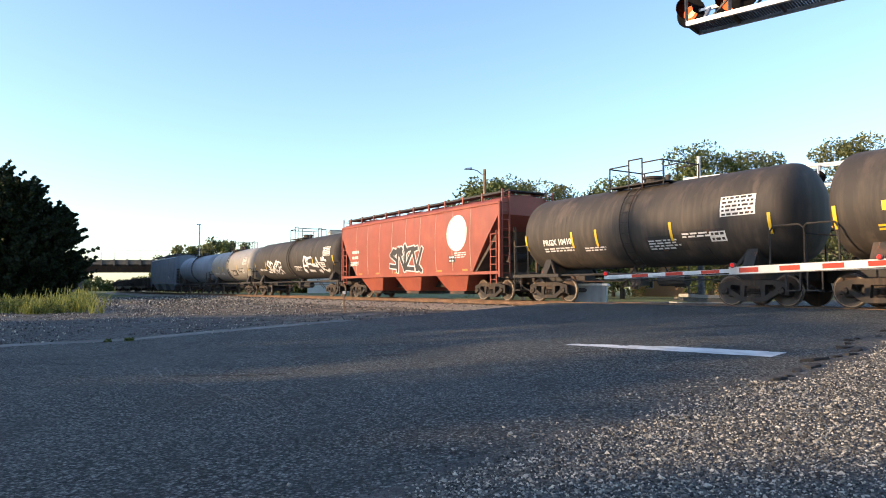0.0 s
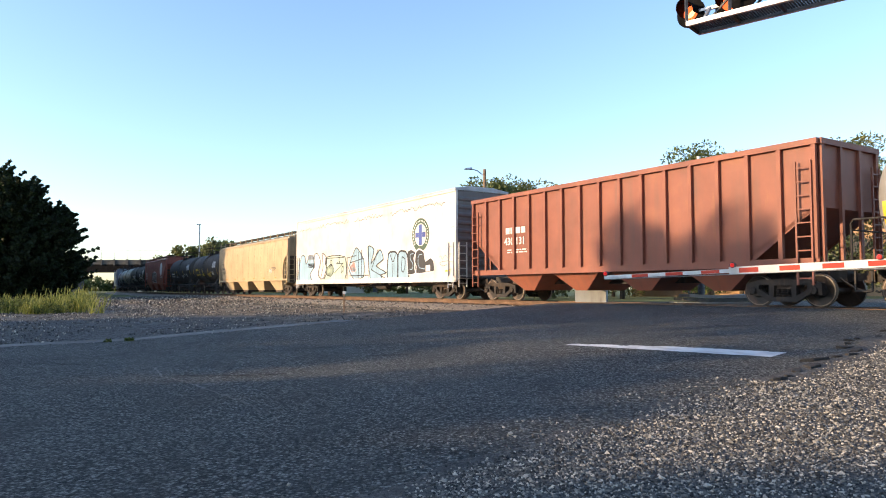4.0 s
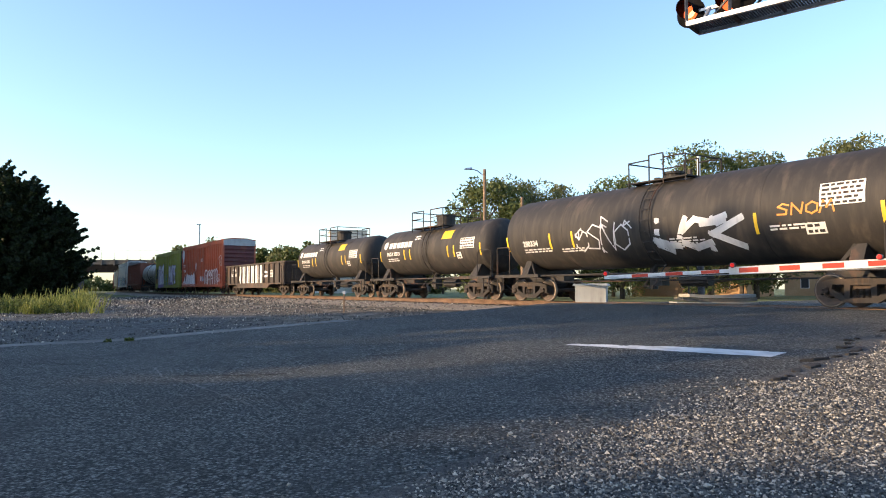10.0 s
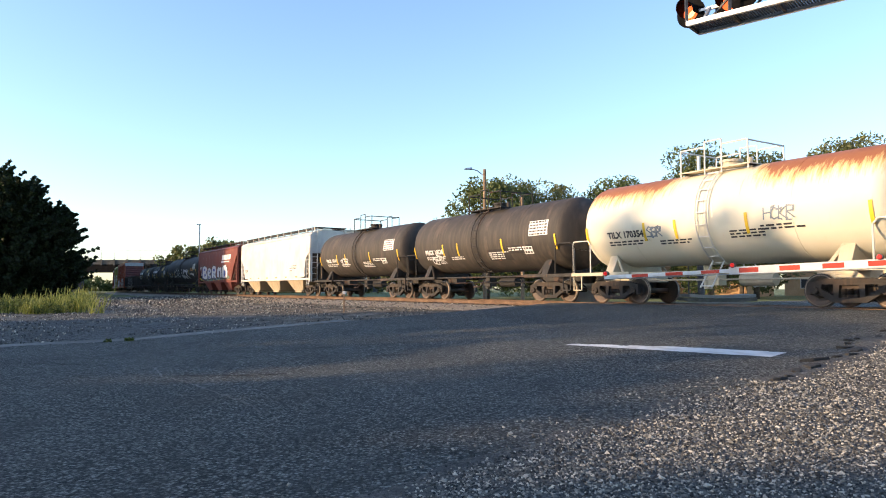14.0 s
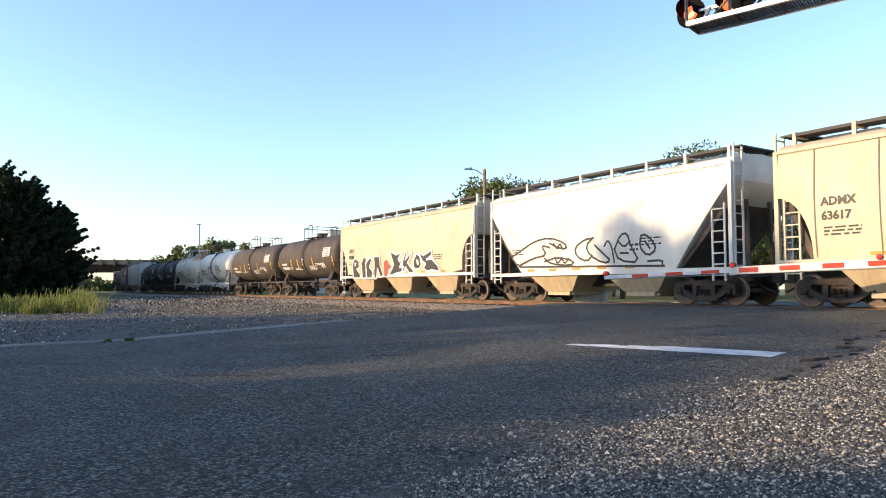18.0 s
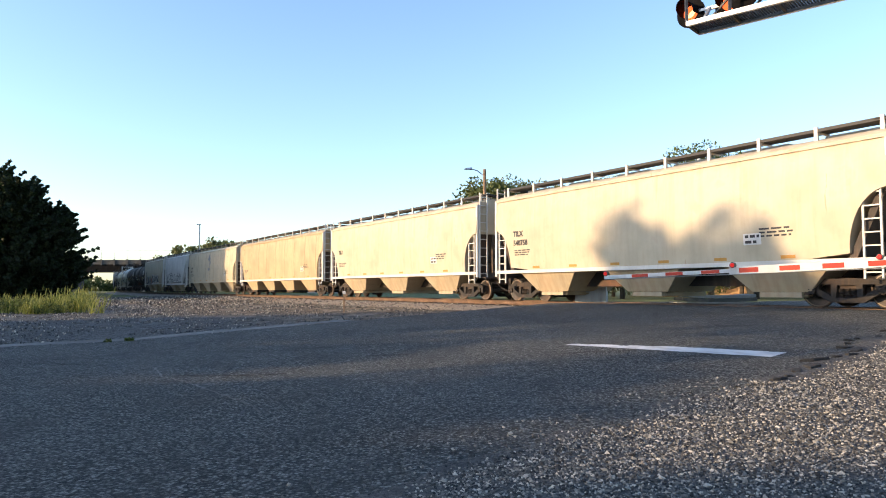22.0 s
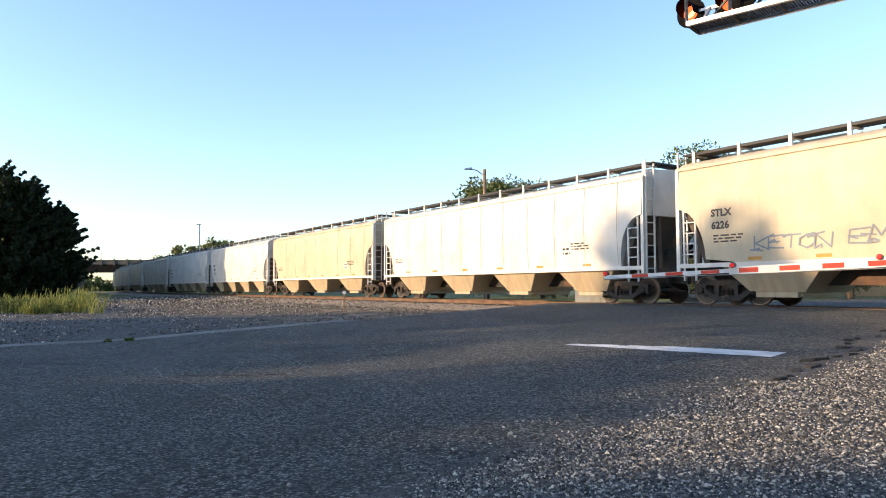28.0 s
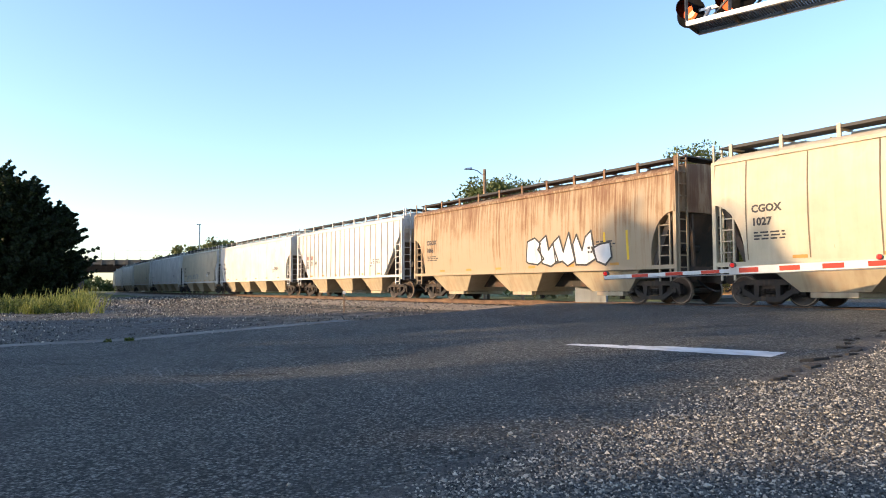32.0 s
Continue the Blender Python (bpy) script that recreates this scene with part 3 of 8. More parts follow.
def skyline_tree(x, y, width, seed):
    """A tree in a close row; the row's top runs up and down as its shade on the road shows."""
    rng = random.Random(seed)
    root = thing("tree", "broad roadside tree shading the road", "tree", "shade trees", loc=(x, y, ground_z(x, y) - 0.1))
    z0 = ground_z(x, y) - 0.1
    top = lerp(y, SKYLINE) - z0
    s = Shape().cyl((0, 0, 0), (0.1, 0, top * 0.45), 0.24, 8, 0.16).cyl((0.1, 0, top * 0.45), (0, 0, top * 0.9), 0.16, 8, 0.03)
    cs, rs = [], []
    for k in range(260):
        q = rng.uniform(-0.5, 0.5) * width
        edge = k < 120
        r = rng.uniform(0.16, 0.3) if edge else rng.uniform(0.5, 0.9)
        lid = lerp(y + q, SKYLINE) - z0
        h = lid - r - (rng.uniform(0, 0.9) if edge else rng.uniform(0.5, lid - 1.2))
        c = Vector((rng.uniform(-1.3, 1.3), q, h))
        if y > -6 and h + z0 > 10.3 and k % 7:
            continue
        cs.append(tuple(c))
        rs.append(r)
        if k % 5 == 0:
            s.cyl((0.05, 0, max(0.8, h - 1.6)), c, 0.05, 5, 0.015)
    part("trunk", s, M["bark"], root, smooth=True)
    part("crown", leaf_mesh("crown", cs, rs, 70, 0.17, M["leaf_a"], 0.9, seed), None, root)
    return root




# ---------------------------------------------------------------- rolling stock: running gear
WHEEL_R = 0.46
WHEELSETS = []
GEAR = {}


def gear_meshes():
    n = 28
    for sg in (-1, 1):
        prof = [(-0.07, 0.16), (-0.07, WHEEL_R - 0.06), (-0.055, WHEEL_R), (0.03, WHEEL_R), (0.045, WHEEL_R - 0.055), (0.02, WHEEL_R - 0.12), (0.0, 0.2), (0.06, 0.17), (0.06, 0.05)]
        s = Shape().loft([[(r * math.cos(2 * math.pi * i / n), sg * (0.75 + q), r * math.sin(2 * math.pi * i / n)) for i in range(n)] for q, r in prof])
        GEAR["wheel", sg] = s.mesh("wheel", M["wheel"], True)
        rings = [[(r * math.cos(2 * math.pi * i / n), sg * q, r * math.sin(2 * math.pi * i / n)) for i in range(n)] for q, r in ((0.70, WHEEL_R + 0.003), (0.775, WHEEL_R + 0.003), (0.797, WHEEL_R - 0.05), (0.795, WHEEL_R - 0.058))]
        GEAR["wheel_rim", sg] = Shape().loft(rings, False).mesh("wheel_rim", M["tread"], True)
        s = Shape().cyl((0, sg * 1.0, 0), (0, sg * 1.13, 0), 0.1, 14)
        for k in range(3):
            t = 2 * math.pi * k / 3
            s.cyl((0.06 * math.cos(t), sg * 1.12, 0.06 * math.sin(t)), (0.06 * math.cos(t), sg * 1.155, 0.06 * math.sin(t)), 0.018, 6)
        GEAR["bearing_cap", sg] = s.mesh("bearing_cap", M["truck"])
    GEAR["axle"] = Shape().cyl((0, -0.98, 0), (0, 0.98, 0), 0.085, 10).mesh("axle", M["wheel"], True)
    # cast side frame with two openings, one side
    half = [(0.62, 0.77), (1.1, 0.66), (1.12, 0.34), (1.0, 0.34), (0.99, 0.52), (0.79, 0.52), (0.78, 0.37), (0.42, 0.15)]
    outer = half + [(-x, z) for x, z in reversed(half)]
    window = [(0.4, 0.62), (0.4, 0.32), (0.72, 0.5), (0.7, 0.62)]
    loops = [outer, window, [(-x, z) for x, z in window], [(-0.27, 0.28), (0.27, 0.28), (0.24, 0.6), (-0.24, 0.6)]]
    flat = [p for loop in loops for p in loop]
    n2 = len(flat)
    faces = [tuple(f) for f in geometry.tessellate_polygon([[Vector((x, z, 0)) for x, z in loop] for loop in loops])]
    faces = faces + [tuple(i + n2 for i in reversed(f)) for f in faces]
    o = 0
    for loop in loops:
        k = len(loop)
        faces += [(o + i, o + (i + 1) % k, o + (i + 1) % k + n2, o + i + n2) for i in range(k)]
        o += k
    GEAR["sideframe"] = Shape().add([(x, -0.075, z) for x, z in flat] + [(x, 0.075, z) for x, z in flat], faces).mesh("sideframe", M["truck"])
    s = Shape()
    for x in (-0.16, 0.0, 0.16):
        for k in range(5):
            s.cyl((x, 0, 0.29 + k * 0.05), (x, 0, 0.315 + k * 0.05), 0.07, 8)
    GEAR["spring"] = s.mesh("spring_nest", M["truck"])
    s = Shape()
    s.box(-0.22, 0.22, -0.98, 0.98, 0.5, 0.78)
    s.cyl((0, 0, 0.78), (0, 0, 0.9), 0.2, 12)
    for x in (-0.42, 0.42):
        s.box(x - 0.05, x + 0.05, -0.85, 0.85, 0.36, 0.46)
        for y in (-0.75, 0.75):
            s.box(x - 0.09 + (0.02 if x > 0 else -0.02), x + 0.09 + (0.02 if x > 0 else -0.02), y - 0.07, y + 0.07, 0.3, 0.56)
    GEAR["bolster"] = s.mesh("bogie", M["truck"])
    s = Shape()
    s.bar((0, 0, 0.82), (0.62, 0, 0.82), 0.16, 0.2)
    s.prism([(0.5, 0.68), (0.66, 0.66), (0.78, 0.74), (0.74, 0.86), (0.66, 0.98), (0.5, 0.98)], -0.12, 0.12)
    s.box(0.66, 0.8, -0.2, -0.12, 0.68, 0.97)
    GEAR["coupler"] = s.mesh("coupler", M["truck"])


def bogie(parent, x):
    b = part("bogie", GEAR["bolster"], None, parent, loc=(x, 0, 0))
    for y in (-1.0, 1.0):
        part("sideframe", GEAR["sideframe"], None, b, loc=(0, y, 0))
        part("spring_nest", GEAR["spring"], None, b, loc=(0, y, 0))
    for q in (-0.89, 0.89):
        for nm, me in [("axle", GEAR["axle"])] + [(k, GEAR[k, sg]) for sg in (-1, 1) for k in ("wheel", "wheel_rim", "bearing_cap")]:
            o = part(nm, me, None, b)
            o.matrix_parent_inverse = Matrix.Translation((q, 0, WHEEL_R))
            WHEELSETS.append(o)
    return b


def running_gear(root, L, inset):
    half = L / 2
    for sg in (-1, 1):
        bogie(root, sg * (half - inset))
        c = part("coupler", GEAR["coupler"], None, root, loc=(sg * (half - 0.72), 0, 0))
        if sg < 0:
            c.rotation_euler.z = math.pi
        s = Shape()
        s.tube([(sg * (half - 0.75), 0.35, 0.8), (sg * (half - 0.4), 0.33, 0.55), (sg * (half - 0.1), 0.28, 0.42), (sg * half, 0.2, 0.45)], 0.03, 6)
        part("brake_hose", s, M["black"], root)


# ---------------------------------------------------------------- lettering and spray paint on car sides
def text_mesh(text, size, bold=0.0):
    cu = bpy.data.curves.new("lettering", "FONT")
    cu.body, cu.size, cu.offset, cu.resolution_u = text, size, bold, 2
    ob = bpy.data.objects.new("lettering", cu)
    scene.collection.objects.link(ob)
    dg = bpy.context.evaluated_depsgraph_get()
    me = bpy.data.meshes.new_from_object(ob.evaluated_get(dg))
    bpy.data.objects.remove(ob)
    return me


def wrap(me, side, x0, z0, lift):
    """Lays a flat mesh (x right, y up) on the camera's side of a car."""
    for v in me.vertices:
        x, z = x0 - v.co.x, z0 + v.co.y
        v.co = (x, side(x, z) + lift, z)
    me.update()


def letters(root, side, text, x0, z0, size, mat, bold=0.012, name="lettering"):
    me = text_mesh(text, size, bold)
    wrap(me, side, x0, z0, 0.012)
    me.materials.clear()
    me.materials.append(mat)
    return part(name, me, None, root)


def patch(s, side, x0, x1, z0, z1, lift=0.01, n=1, m=1):
    verts, faces = [], []
    for j in range(m + 1):
        for i in range(n + 1):
            x, z = x0 + (x1 - x0) * i / n, z0 + (z1 - z0) * j / m
            verts.append((x, side(x, z) + lift, z))
    w = n + 1
    for j in range(m):
        for i in range(n):
            faces.append((j * w + i, j * w + i + 1, (j + 1) * w + i + 1, (j + 1) * w + i))
    s.add(verts, faces)


def bars(root, side, x0, z0, width, lines, mat, h=0.055, gap=0.1, seed=1, name="stencil"):
    """Small unreadable lines of stencilling as plain bars."""
    rng = random.Random(seed)
    s = Shape()
    for k in range(lines):
        x = x0
        z = z0 - k * gap
        end = x0 - width * rng.uniform(0.7, 1.0)
        while x > end:
            w = rng.uniform(0.1, 0.32)
            patch(s, side, x, max(end, x - w), z, z + h, 0.011)
            x -= w + 0.06
    return part(name, s, mat, root)


def strips(root, side, xs, z0, z1, mat=None, w=0.1):
    """Upright reflective strips, each a part of its own."""
    for x in xs:
        s = Shape()
        patch(s, side, x - w / 2, x + w / 2, z0, z1, 0.013, 1, 5)
        part("reflector", s, mat or M["yellow"], root)


def panel_sign(root, side, x, z, w, h, mat, ink, rows=4, seed=1):
    s = Shape()
    patch(s, side, x, x - w, z, z + h, 0.012, 1, 3)
    p = part("data_panel", s, mat, root)
    t = Shape()
    rng = random.Random(seed)
    for k in range(rows):
        zz = z + h * (k + 0.25) / rows
        xx = x - 0.06
        while xx > x - w + 0.12:
            q = rng.uniform(0.06, 0.2)
            patch(t, side, xx, max(x - w + 0.05, xx - q), zz, zz + h * 0.5 / rows, 0.018)
            xx -= q + 0.05
    part("stencil", t, ink, p)


GLYPHS = {
    "A": [[(0, 0), (0.4, 1), (0.6, 1), (1, 0)], [(0.2, 0.35), (0.8, 0.35)]], "B": [[(0.1, 0), (0.1, 1), (0.8, 0.9), (0.75, 0.55), (0.2, 0.5), (0.85, 0.4), (0.8, 0.05), (0.1, 0)]],
    "C": [[(0.9, 0.85), (0.4, 1), (0.05, 0.6), (0.1, 0.2), (0.5, 0), (0.95, 0.15)]], "D": [[(0.1, 0), (0.15, 1), (0.7, 0.9), (0.95, 0.5), (0.7, 0.05), (0.1, 0)]],
    "E": [[(0.9, 1), (0.1, 0.95), (0.1, 0.05), (0.95, 0)], [(0.1, 0.5), (0.75, 0.52)]], "H": [[(0.1, 0), (0.05, 1)], [(0.9, 0), (0.95, 1)], [(0.1, 0.5), (0.9, 0.55)]],
    "I": [[(0.5, 0), (0.5, 1)]], "K": [[(0.1, 0), (0.1, 1)], [(0.95, 1), (0.15, 0.5), (1, 0)]], "M": [[(0, 0), (0.2, 1), (0.5, 0.4), (0.8, 1), (1, 0)]],
    "N": [[(0.05, 0), (0.1, 1), (0.85, 0.05), (0.95, 1)]], "O": [[(0.5, 1), (0.1, 0.75), (0.1, 0.25), (0.5, 0), (0.9, 0.25), (0.9, 0.75), (0.5, 1)]],
    "P": [[(0.1, 0), (0.1, 1), (0.9, 0.9), (0.85, 0.5), (0.15, 0.45)]], "R": [[(0.1, 0), (0.1, 1), (0.85, 0.9), (0.8, 0.55), (0.15, 0.5), (0.95, 0)]],
    "S": [[(0.95, 0.85), (0.4, 1), (0.1, 0.75), (0.8, 0.4), (0.75, 0.05), (0.05, 0.1)]], "T": [[(0, 0.95), (1, 1)], [(0.5, 1), (0.5, 0)]],
    "U": [[(0.05, 1), (0.15, 0.1), (0.8, 0.05), (0.95, 1)]], "V": [[(0, 1), (0.5, 0), (1, 1)]], "X": [[(0, 0), (1, 1)], [(0, 1), (1, 0)]], "Y": [[(0, 1), (0.5, 0.5), (1, 1)], [(0.5, 0.5), (0.45, 0)]],
    "Z": [[(0.05, 0.95), (0.95, 1), (0.05, 0.05), (1, 0)]], "-": [[(0, 0.5), (1, 0.4)]],
}


def ribbon(s, side, pts, w, lift):
    pts = [Vector(p) for p in pts]
    for a, b in zip(pts, pts[1:]):
        lift += 0.0005
        d = b - a
        k = max(1, int(d.length / 0.3))
        e = d.normalized()
        nrm = Vector((-e.y, e.x)) * (w / 2)
        a2, b2 = a - e * w * 0.42, b + e * w * 0.42
        verts = []
        for i in range(k + 1):
            c = a2 + (b2 - a2) * i / k
            for q in (c - nrm, c, c + nrm):
                verts.append((q.x, side(q.x, q.y) + lift, q.y))
        faces = []
        for i in range(k):
            for j in (0, 1):
                faces.append((i * 3 + j, i * 3 + j + 1, i * 3 + j + 4, i * 3 + j + 3))
        s.add(verts, faces)
    if w > 0.09:
        for a in pts:
            lift += 0.0005
            disc(s, side, a.x, a.y, w / 2, lift, 12)
    return lift


def tag(root, side, word, x0, z0, width, height, fill, edge, w=0.2, rim=0.09, seed=1, lean=0.1, plain=False, up=0.0):
    """Sprayed letter shapes: a broad edge colour and a fill over it."""
    rng = random.Random(seed)
    cell = width / len(word)
    wild = height > 0.3 and len(word) > 1
    for k, ch in enumerate(word):
        back, front = Shape(), Shape()
        hh = height * rng.uniform(0.85, 1.1)
        zz = z0 + height * rng.uniform(-0.08, 0.08)
        over = 1.18 if wild else 0.9
        strokes = []
        for st in GLYPHS.get(ch, GLYPHS["S"]):
            strokes.append([(x0 - (k * cell + cell * ((1 - over) / 2 + over * a) + lean * hh * (b - 0.5) + rng.uniform(-0.03, 0.03) * cell), zz + hh * b + rng.uniform(-0.03, 0.03) * hh) for a, b in st])
        if wild and not plain:
            # serifs and arrows that tie the letters together
            for q in range(2):
                ax, az = strokes[rng.randrange(len(strokes))][rng.randrange(2)]
                strokes.append([(ax, az), (ax - rng.uniform(-0.3, 0.45) * cell, az + rng.uniform(-0.25, 0.25) * hh), (ax - rng.uniform(0.1, 0.6) * cell, az + rng.uniform(-0.12, 0.12) * hh)])
        zl = 0.011 + up + 0.009 * (k % 2)
        for pts in strokes:
            zl = ribbon(back, side, pts, w + 2 * rim, zl) or zl + 0.001
        zl += 0.003
        if fill:
            for pts in strokes:
                zl = ribbon(front, side, pts, w, zl) or zl + 0.001
        g = part("graffiti_letter", back, edge, root)
        if fill:
            part("letter_fill", front, fill, g)


def bubble(root, side, colour, pts, w=0.06, lift=0.012, soft=True):
    """One rounded sprayed letter with its outline."""
    fill, edge = {"blue": (M["graf_blue"], IB), "pale": (M["graf_white"], IB), "white": (M["graf_white"], IB), "mint": (M["graf_mint"], IB), "pink": (M["graf_rose"], M["graf_white"]),
                  "black": (IB, M["graf_white"]), "red": (P["red"], M["graf_white"]), "oxide": (P["red2"], P["red2"]), "chalk": (M["graf_white"], M["graf_rose"]), "bright": (M["graf_white"], IB),
                  "navy": (P["blue"], IB), "violet": (M["graf_white"], M["graf_violet"])}[colour]
    v = [Vector((p[0], max(p[1], 1.04))) for p in pts]
    n = len(v)
    ring = []
    for i in range(n):
        a, b, c, d = v[i - 1], v[i], v[(i + 1) % n], v[(i + 2) % n]
        for t in (0.0, 0.34, 0.67) if soft else (0.0,):
            k = 0.6
            m0, m1 = (c - a) * 0.5 * k, (d - b) * 0.5 * k
            ring.append(b * (2 * t ** 3 - 3 * t * t + 1) + m0 * (t ** 3 - 2 * t * t + t) + c * (-2 * t ** 3 + 3 * t * t) + m1 * (t ** 3 - t * t))
    s = Shape()
    s.add([(q.x, side(q.x, q.y) + lift, q.y) for q in ring], [tuple(f) for f in geometry.tessellate_polygon([[Vector((q.x, q.y, 0)) for q in ring]])])
    g = part("graffiti_letter", s, fill, root)
    s = Shape()
    ribbon(s, side, ring + ring[:1], w, lift + 0.004)
    part("letter_outline", s, edge, g)


def spray_line(root, side, mat, pts, w=0.07, lift=0.014):
    """A sprayed line with its corners rounded off."""
    v = [Vector(p) for p in pts]
    if len(v) > 2:
        soft = [v[0]]
        for a, b in zip(v, v[1:]):
            soft += [a.lerp(b, 0.25), a.lerp(b, 0.75)]
        v = soft + [v[-1]]
    s = Shape()
    ribbon(s, side, [(p.x, p.y) for p in v], w, lift)
    return part("sprayed_line", s, mat, root)


def spray_fill(root, side, mat, pts, lift=0.014):
    s = Shape()
    s.add([(x, side(x, z) + lift, z) for x, z in pts], [tuple(f) for f in geometry.tessellate_polygon([[Vector((x, z, 0)) for x, z in pts]])])
    return part("sprayed_patch", s, mat, root)


def disc(s, side, x, z, r, lift, n=24, r0=0.0):
    ring = lambda q: [(x + q * math.cos(2 * math.pi * i / n), 0, z + q * math.sin(2 * math.pi * i / n)) for i in range(n)]
    out = [(a, side(a, c) + lift, c) for a, b, c in ring(r)]
    if r0:
        inn = [(a, side(a, c) + lift, c) for a, b, c in ring(r0)]
        s.add(out + inn, [(i, (i + 1) % n, n + (i + 1) % n, n + i) for i in range(n)])
    else:
        s.add(out + [(x, side(x, z) + lift, z)], [(i, (i + 1) % n, n) for i in range(n)])


def ladder(root, x, y, z0, z1, rungs, mat, w=0.42, along=True, name="ladder"):
    s = Shape()
    for q in (-w / 2, w / 2):
        a = (x + q, y, z0) if along else (x, y + q, z0)
        b = (x + q, y, z1) if along else (x, y + q, z1)
        s.bar(a, b, 0.05, 0.05)
    for k in range(rungs):
        z = z0 + (z1 - z0) * (k + 0.5) / rungs
        if along:
            s.bar((x - w / 2, y, z), (x + w / 2, y, z), 0.035, 0.035)
        else:
            s.bar((x, y - w / 2, z), (x, y + w / 2, z), 0.035, 0.035)
    return part(name, s, mat, root)


# ---------------------------------------------------------------- covered hopper
def covered_hopper(L, mat, label, bays=3, cut="round", ribs=False, bay_mat=None, sill=1.28, chord=4.22, seams=9, plain_seams=True, end_mat=None, frame_mat=None):
    root = thing("covered_hopper_car", label, "freight car", "freight train")
    running_gear(root, L, 1.95)
    a = L / 2 - 0.62
    depth = 0.98 if cut == "round" else 2.0
    frame_mat = frame_mat or mat
    W = 1.52

    def side(x, z):
        k = max(0.0, min(1.0, (z - sill) / (chord - sill)))
        return W + (0.08 * math.sin(math.pi * k) if not ribs else 0.0)

    def low(x):
        d = a - abs(x)
        if d >= depth:
            return sill
        if cut == "round":
            return sill + 0.12 + 1.58 * math.sqrt(max(0, 1 - (d / depth) ** 2))
        t = 1 - d / depth
        return sill + (chord - 0.5 - sill) * t

    xs = [-a + depth * q for q in (0, 0.15, 0.3, 0.45, 0.6, 0.72, 0.82, 0.9, 0.95, 0.985, 1.0)]
    nmid = 12
    mid = [-a + depth + (2 * a - 2 * depth) * i / nmid for i in range(1, nmid)]
    xs = xs + mid + [-x for x in reversed(xs)]
    rings = []
    for x in xs:
        zb = low(x)
        half = [(side(x, zb + (chord - zb) * i / 7), zb + (chord - zb) * i / 7) for i in range(8)]
        roof = [(W - 0.03, chord + 0.06), (W * 0.86, chord + 0.2), (W * 0.55, chord + 0.33), (0.0, chord + 0.4)]
        h = half + roof
        ring = [(x, y, z) for y, z in h] + [(x, -y, z) for y, z in reversed(h[:-1])]
        rings.append(ring)
    s = Shape().loft(rings)
    part("body", s, mat, root, smooth=True)
    # top chord, side sill
    s = Shape()
    for sg in (-1, 1):
        s.box(-a, a, sg * W - 0.03, sg * W + 0.05, chord - 0.03, chord + 0.06)
    part("top_chord", s, mat, root)
    for sg in (-1, 1):
        s = Shape().box(-a, a, sg * (W - 0.06) - 0.07, sg * (W - 0.06) + 0.09, sill - 0.13, sill + 0.0)
        part("side_sill", s, frame_mat, root)
    # weld seams or posts on both sides
    if ribs:
        me = Shape().box(-0.05, 0.05, 0, 0.05, sill, chord).mesh("side_post", mat)
        k = 22
        for i in range(k):
            x = -a + 0.25 + (2 * a - 0.5) * i / (k - 1)
            zb = low(x)
            for sg in (-1, 1):
                m2 = me if zb < sill + 0.05 else Shape().box(-0.05, 0.05, 0, 0.05, zb, chord).mesh("side_post", mat)
                o = part("side_post", m2, None, root, loc=(x, W, 0))
                if sg < 0:
                    o.location.y = -W - 0.05
    elif seams:
        line = Shape()
        patch(line, side, -0.015, 0.015, sill + 0.05, chord - 0.05, 0.014, 1, 7)
        me = line.mesh("weld_seam", P["seam"] if mat in (P["tan"], P["grey"], P["cream"]) else P["seam_pale"])
        for i in range(seams):
            part("weld_seam", me, None, root, loc=(-a + depth + 0.1 + (2 * a - 2 * depth - 0.2) * i / (seams - 1), 0, 0))
    # running board with brackets
    zt = chord + 0.52
    s = Shape()
    for y in (-0.85, 0.85):
        s.box(-a + 0.1, a - 0.1, y - 0.27, y + 0.27, zt - 0.03, zt + 0.055)
    for x in (-a + 0.2, a - 0.2):
        s.box(x - 0.3, x + 0.3, -1.12, 1.12, zt, zt + 0.045)
    part("running_board", s, M["black"], root)
    me = Shape().box(-0.05, 0.05, 1.06, 1.13, chord + 0.1, zt + 0.1).box(-0.05, 0.05, 0.5, 1.1, zt - 0.06, zt - 0.002).mesh("bracket", frame_mat)
    k = int(L / 1.55)
    for i in range(k):
        x = -a + 0.3 + (2 * a - 0.6) * i / (k - 1)
        part("bracket", me, None, root, loc=(x, 0, 0))
        part("bracket", me, None, root, loc=(x, 0, 0)).scale.y = -1
    me = Shape().box(-0.75, 0.75, -0.32, 0.32, chord + 0.36, chord + 0.5).mesh("roof_hatch", mat)
    for i in range(bays * 2):
        part("roof_hatch", me, None, root, loc=(-a + 1.4 + (2 * a - 2.8) * i / (bays * 2 - 1), 0, 0))
    # discharge bays
    bay_mat = bay_mat or (P["dirty_bay"] if mat in (P["white"], P["cream"], P["grey"]) else mat)
    inner = 2 * a - 2 * depth + 0.5
    bw = inner / bays
    s = Shape()
    t, b = bw * 0.345, max(0.45, bw * 0.18)
    s.loft([[(-t, -1.4, sill - 0.06), (t, -1.4, sill - 0.06), (t, 1.4, sill - 0.06), (-t, 1.4, sill - 0.06)],
            [(-t * 0.95, -1.42, sill - 0.16), (t * 0.95, -1.42, sill - 0.16), (t * 0.95, 1.42, sill - 0.16), (-t * 0.95, 1.42, sill - 0.16)],
            [(-b, -1.12, 0.42), (b, -1.12, 0.42), (b, 1.12, 0.42), (-b, 1.12, 0.42)]])
    me_b = s.mesh("hopper_bay", bay_mat)
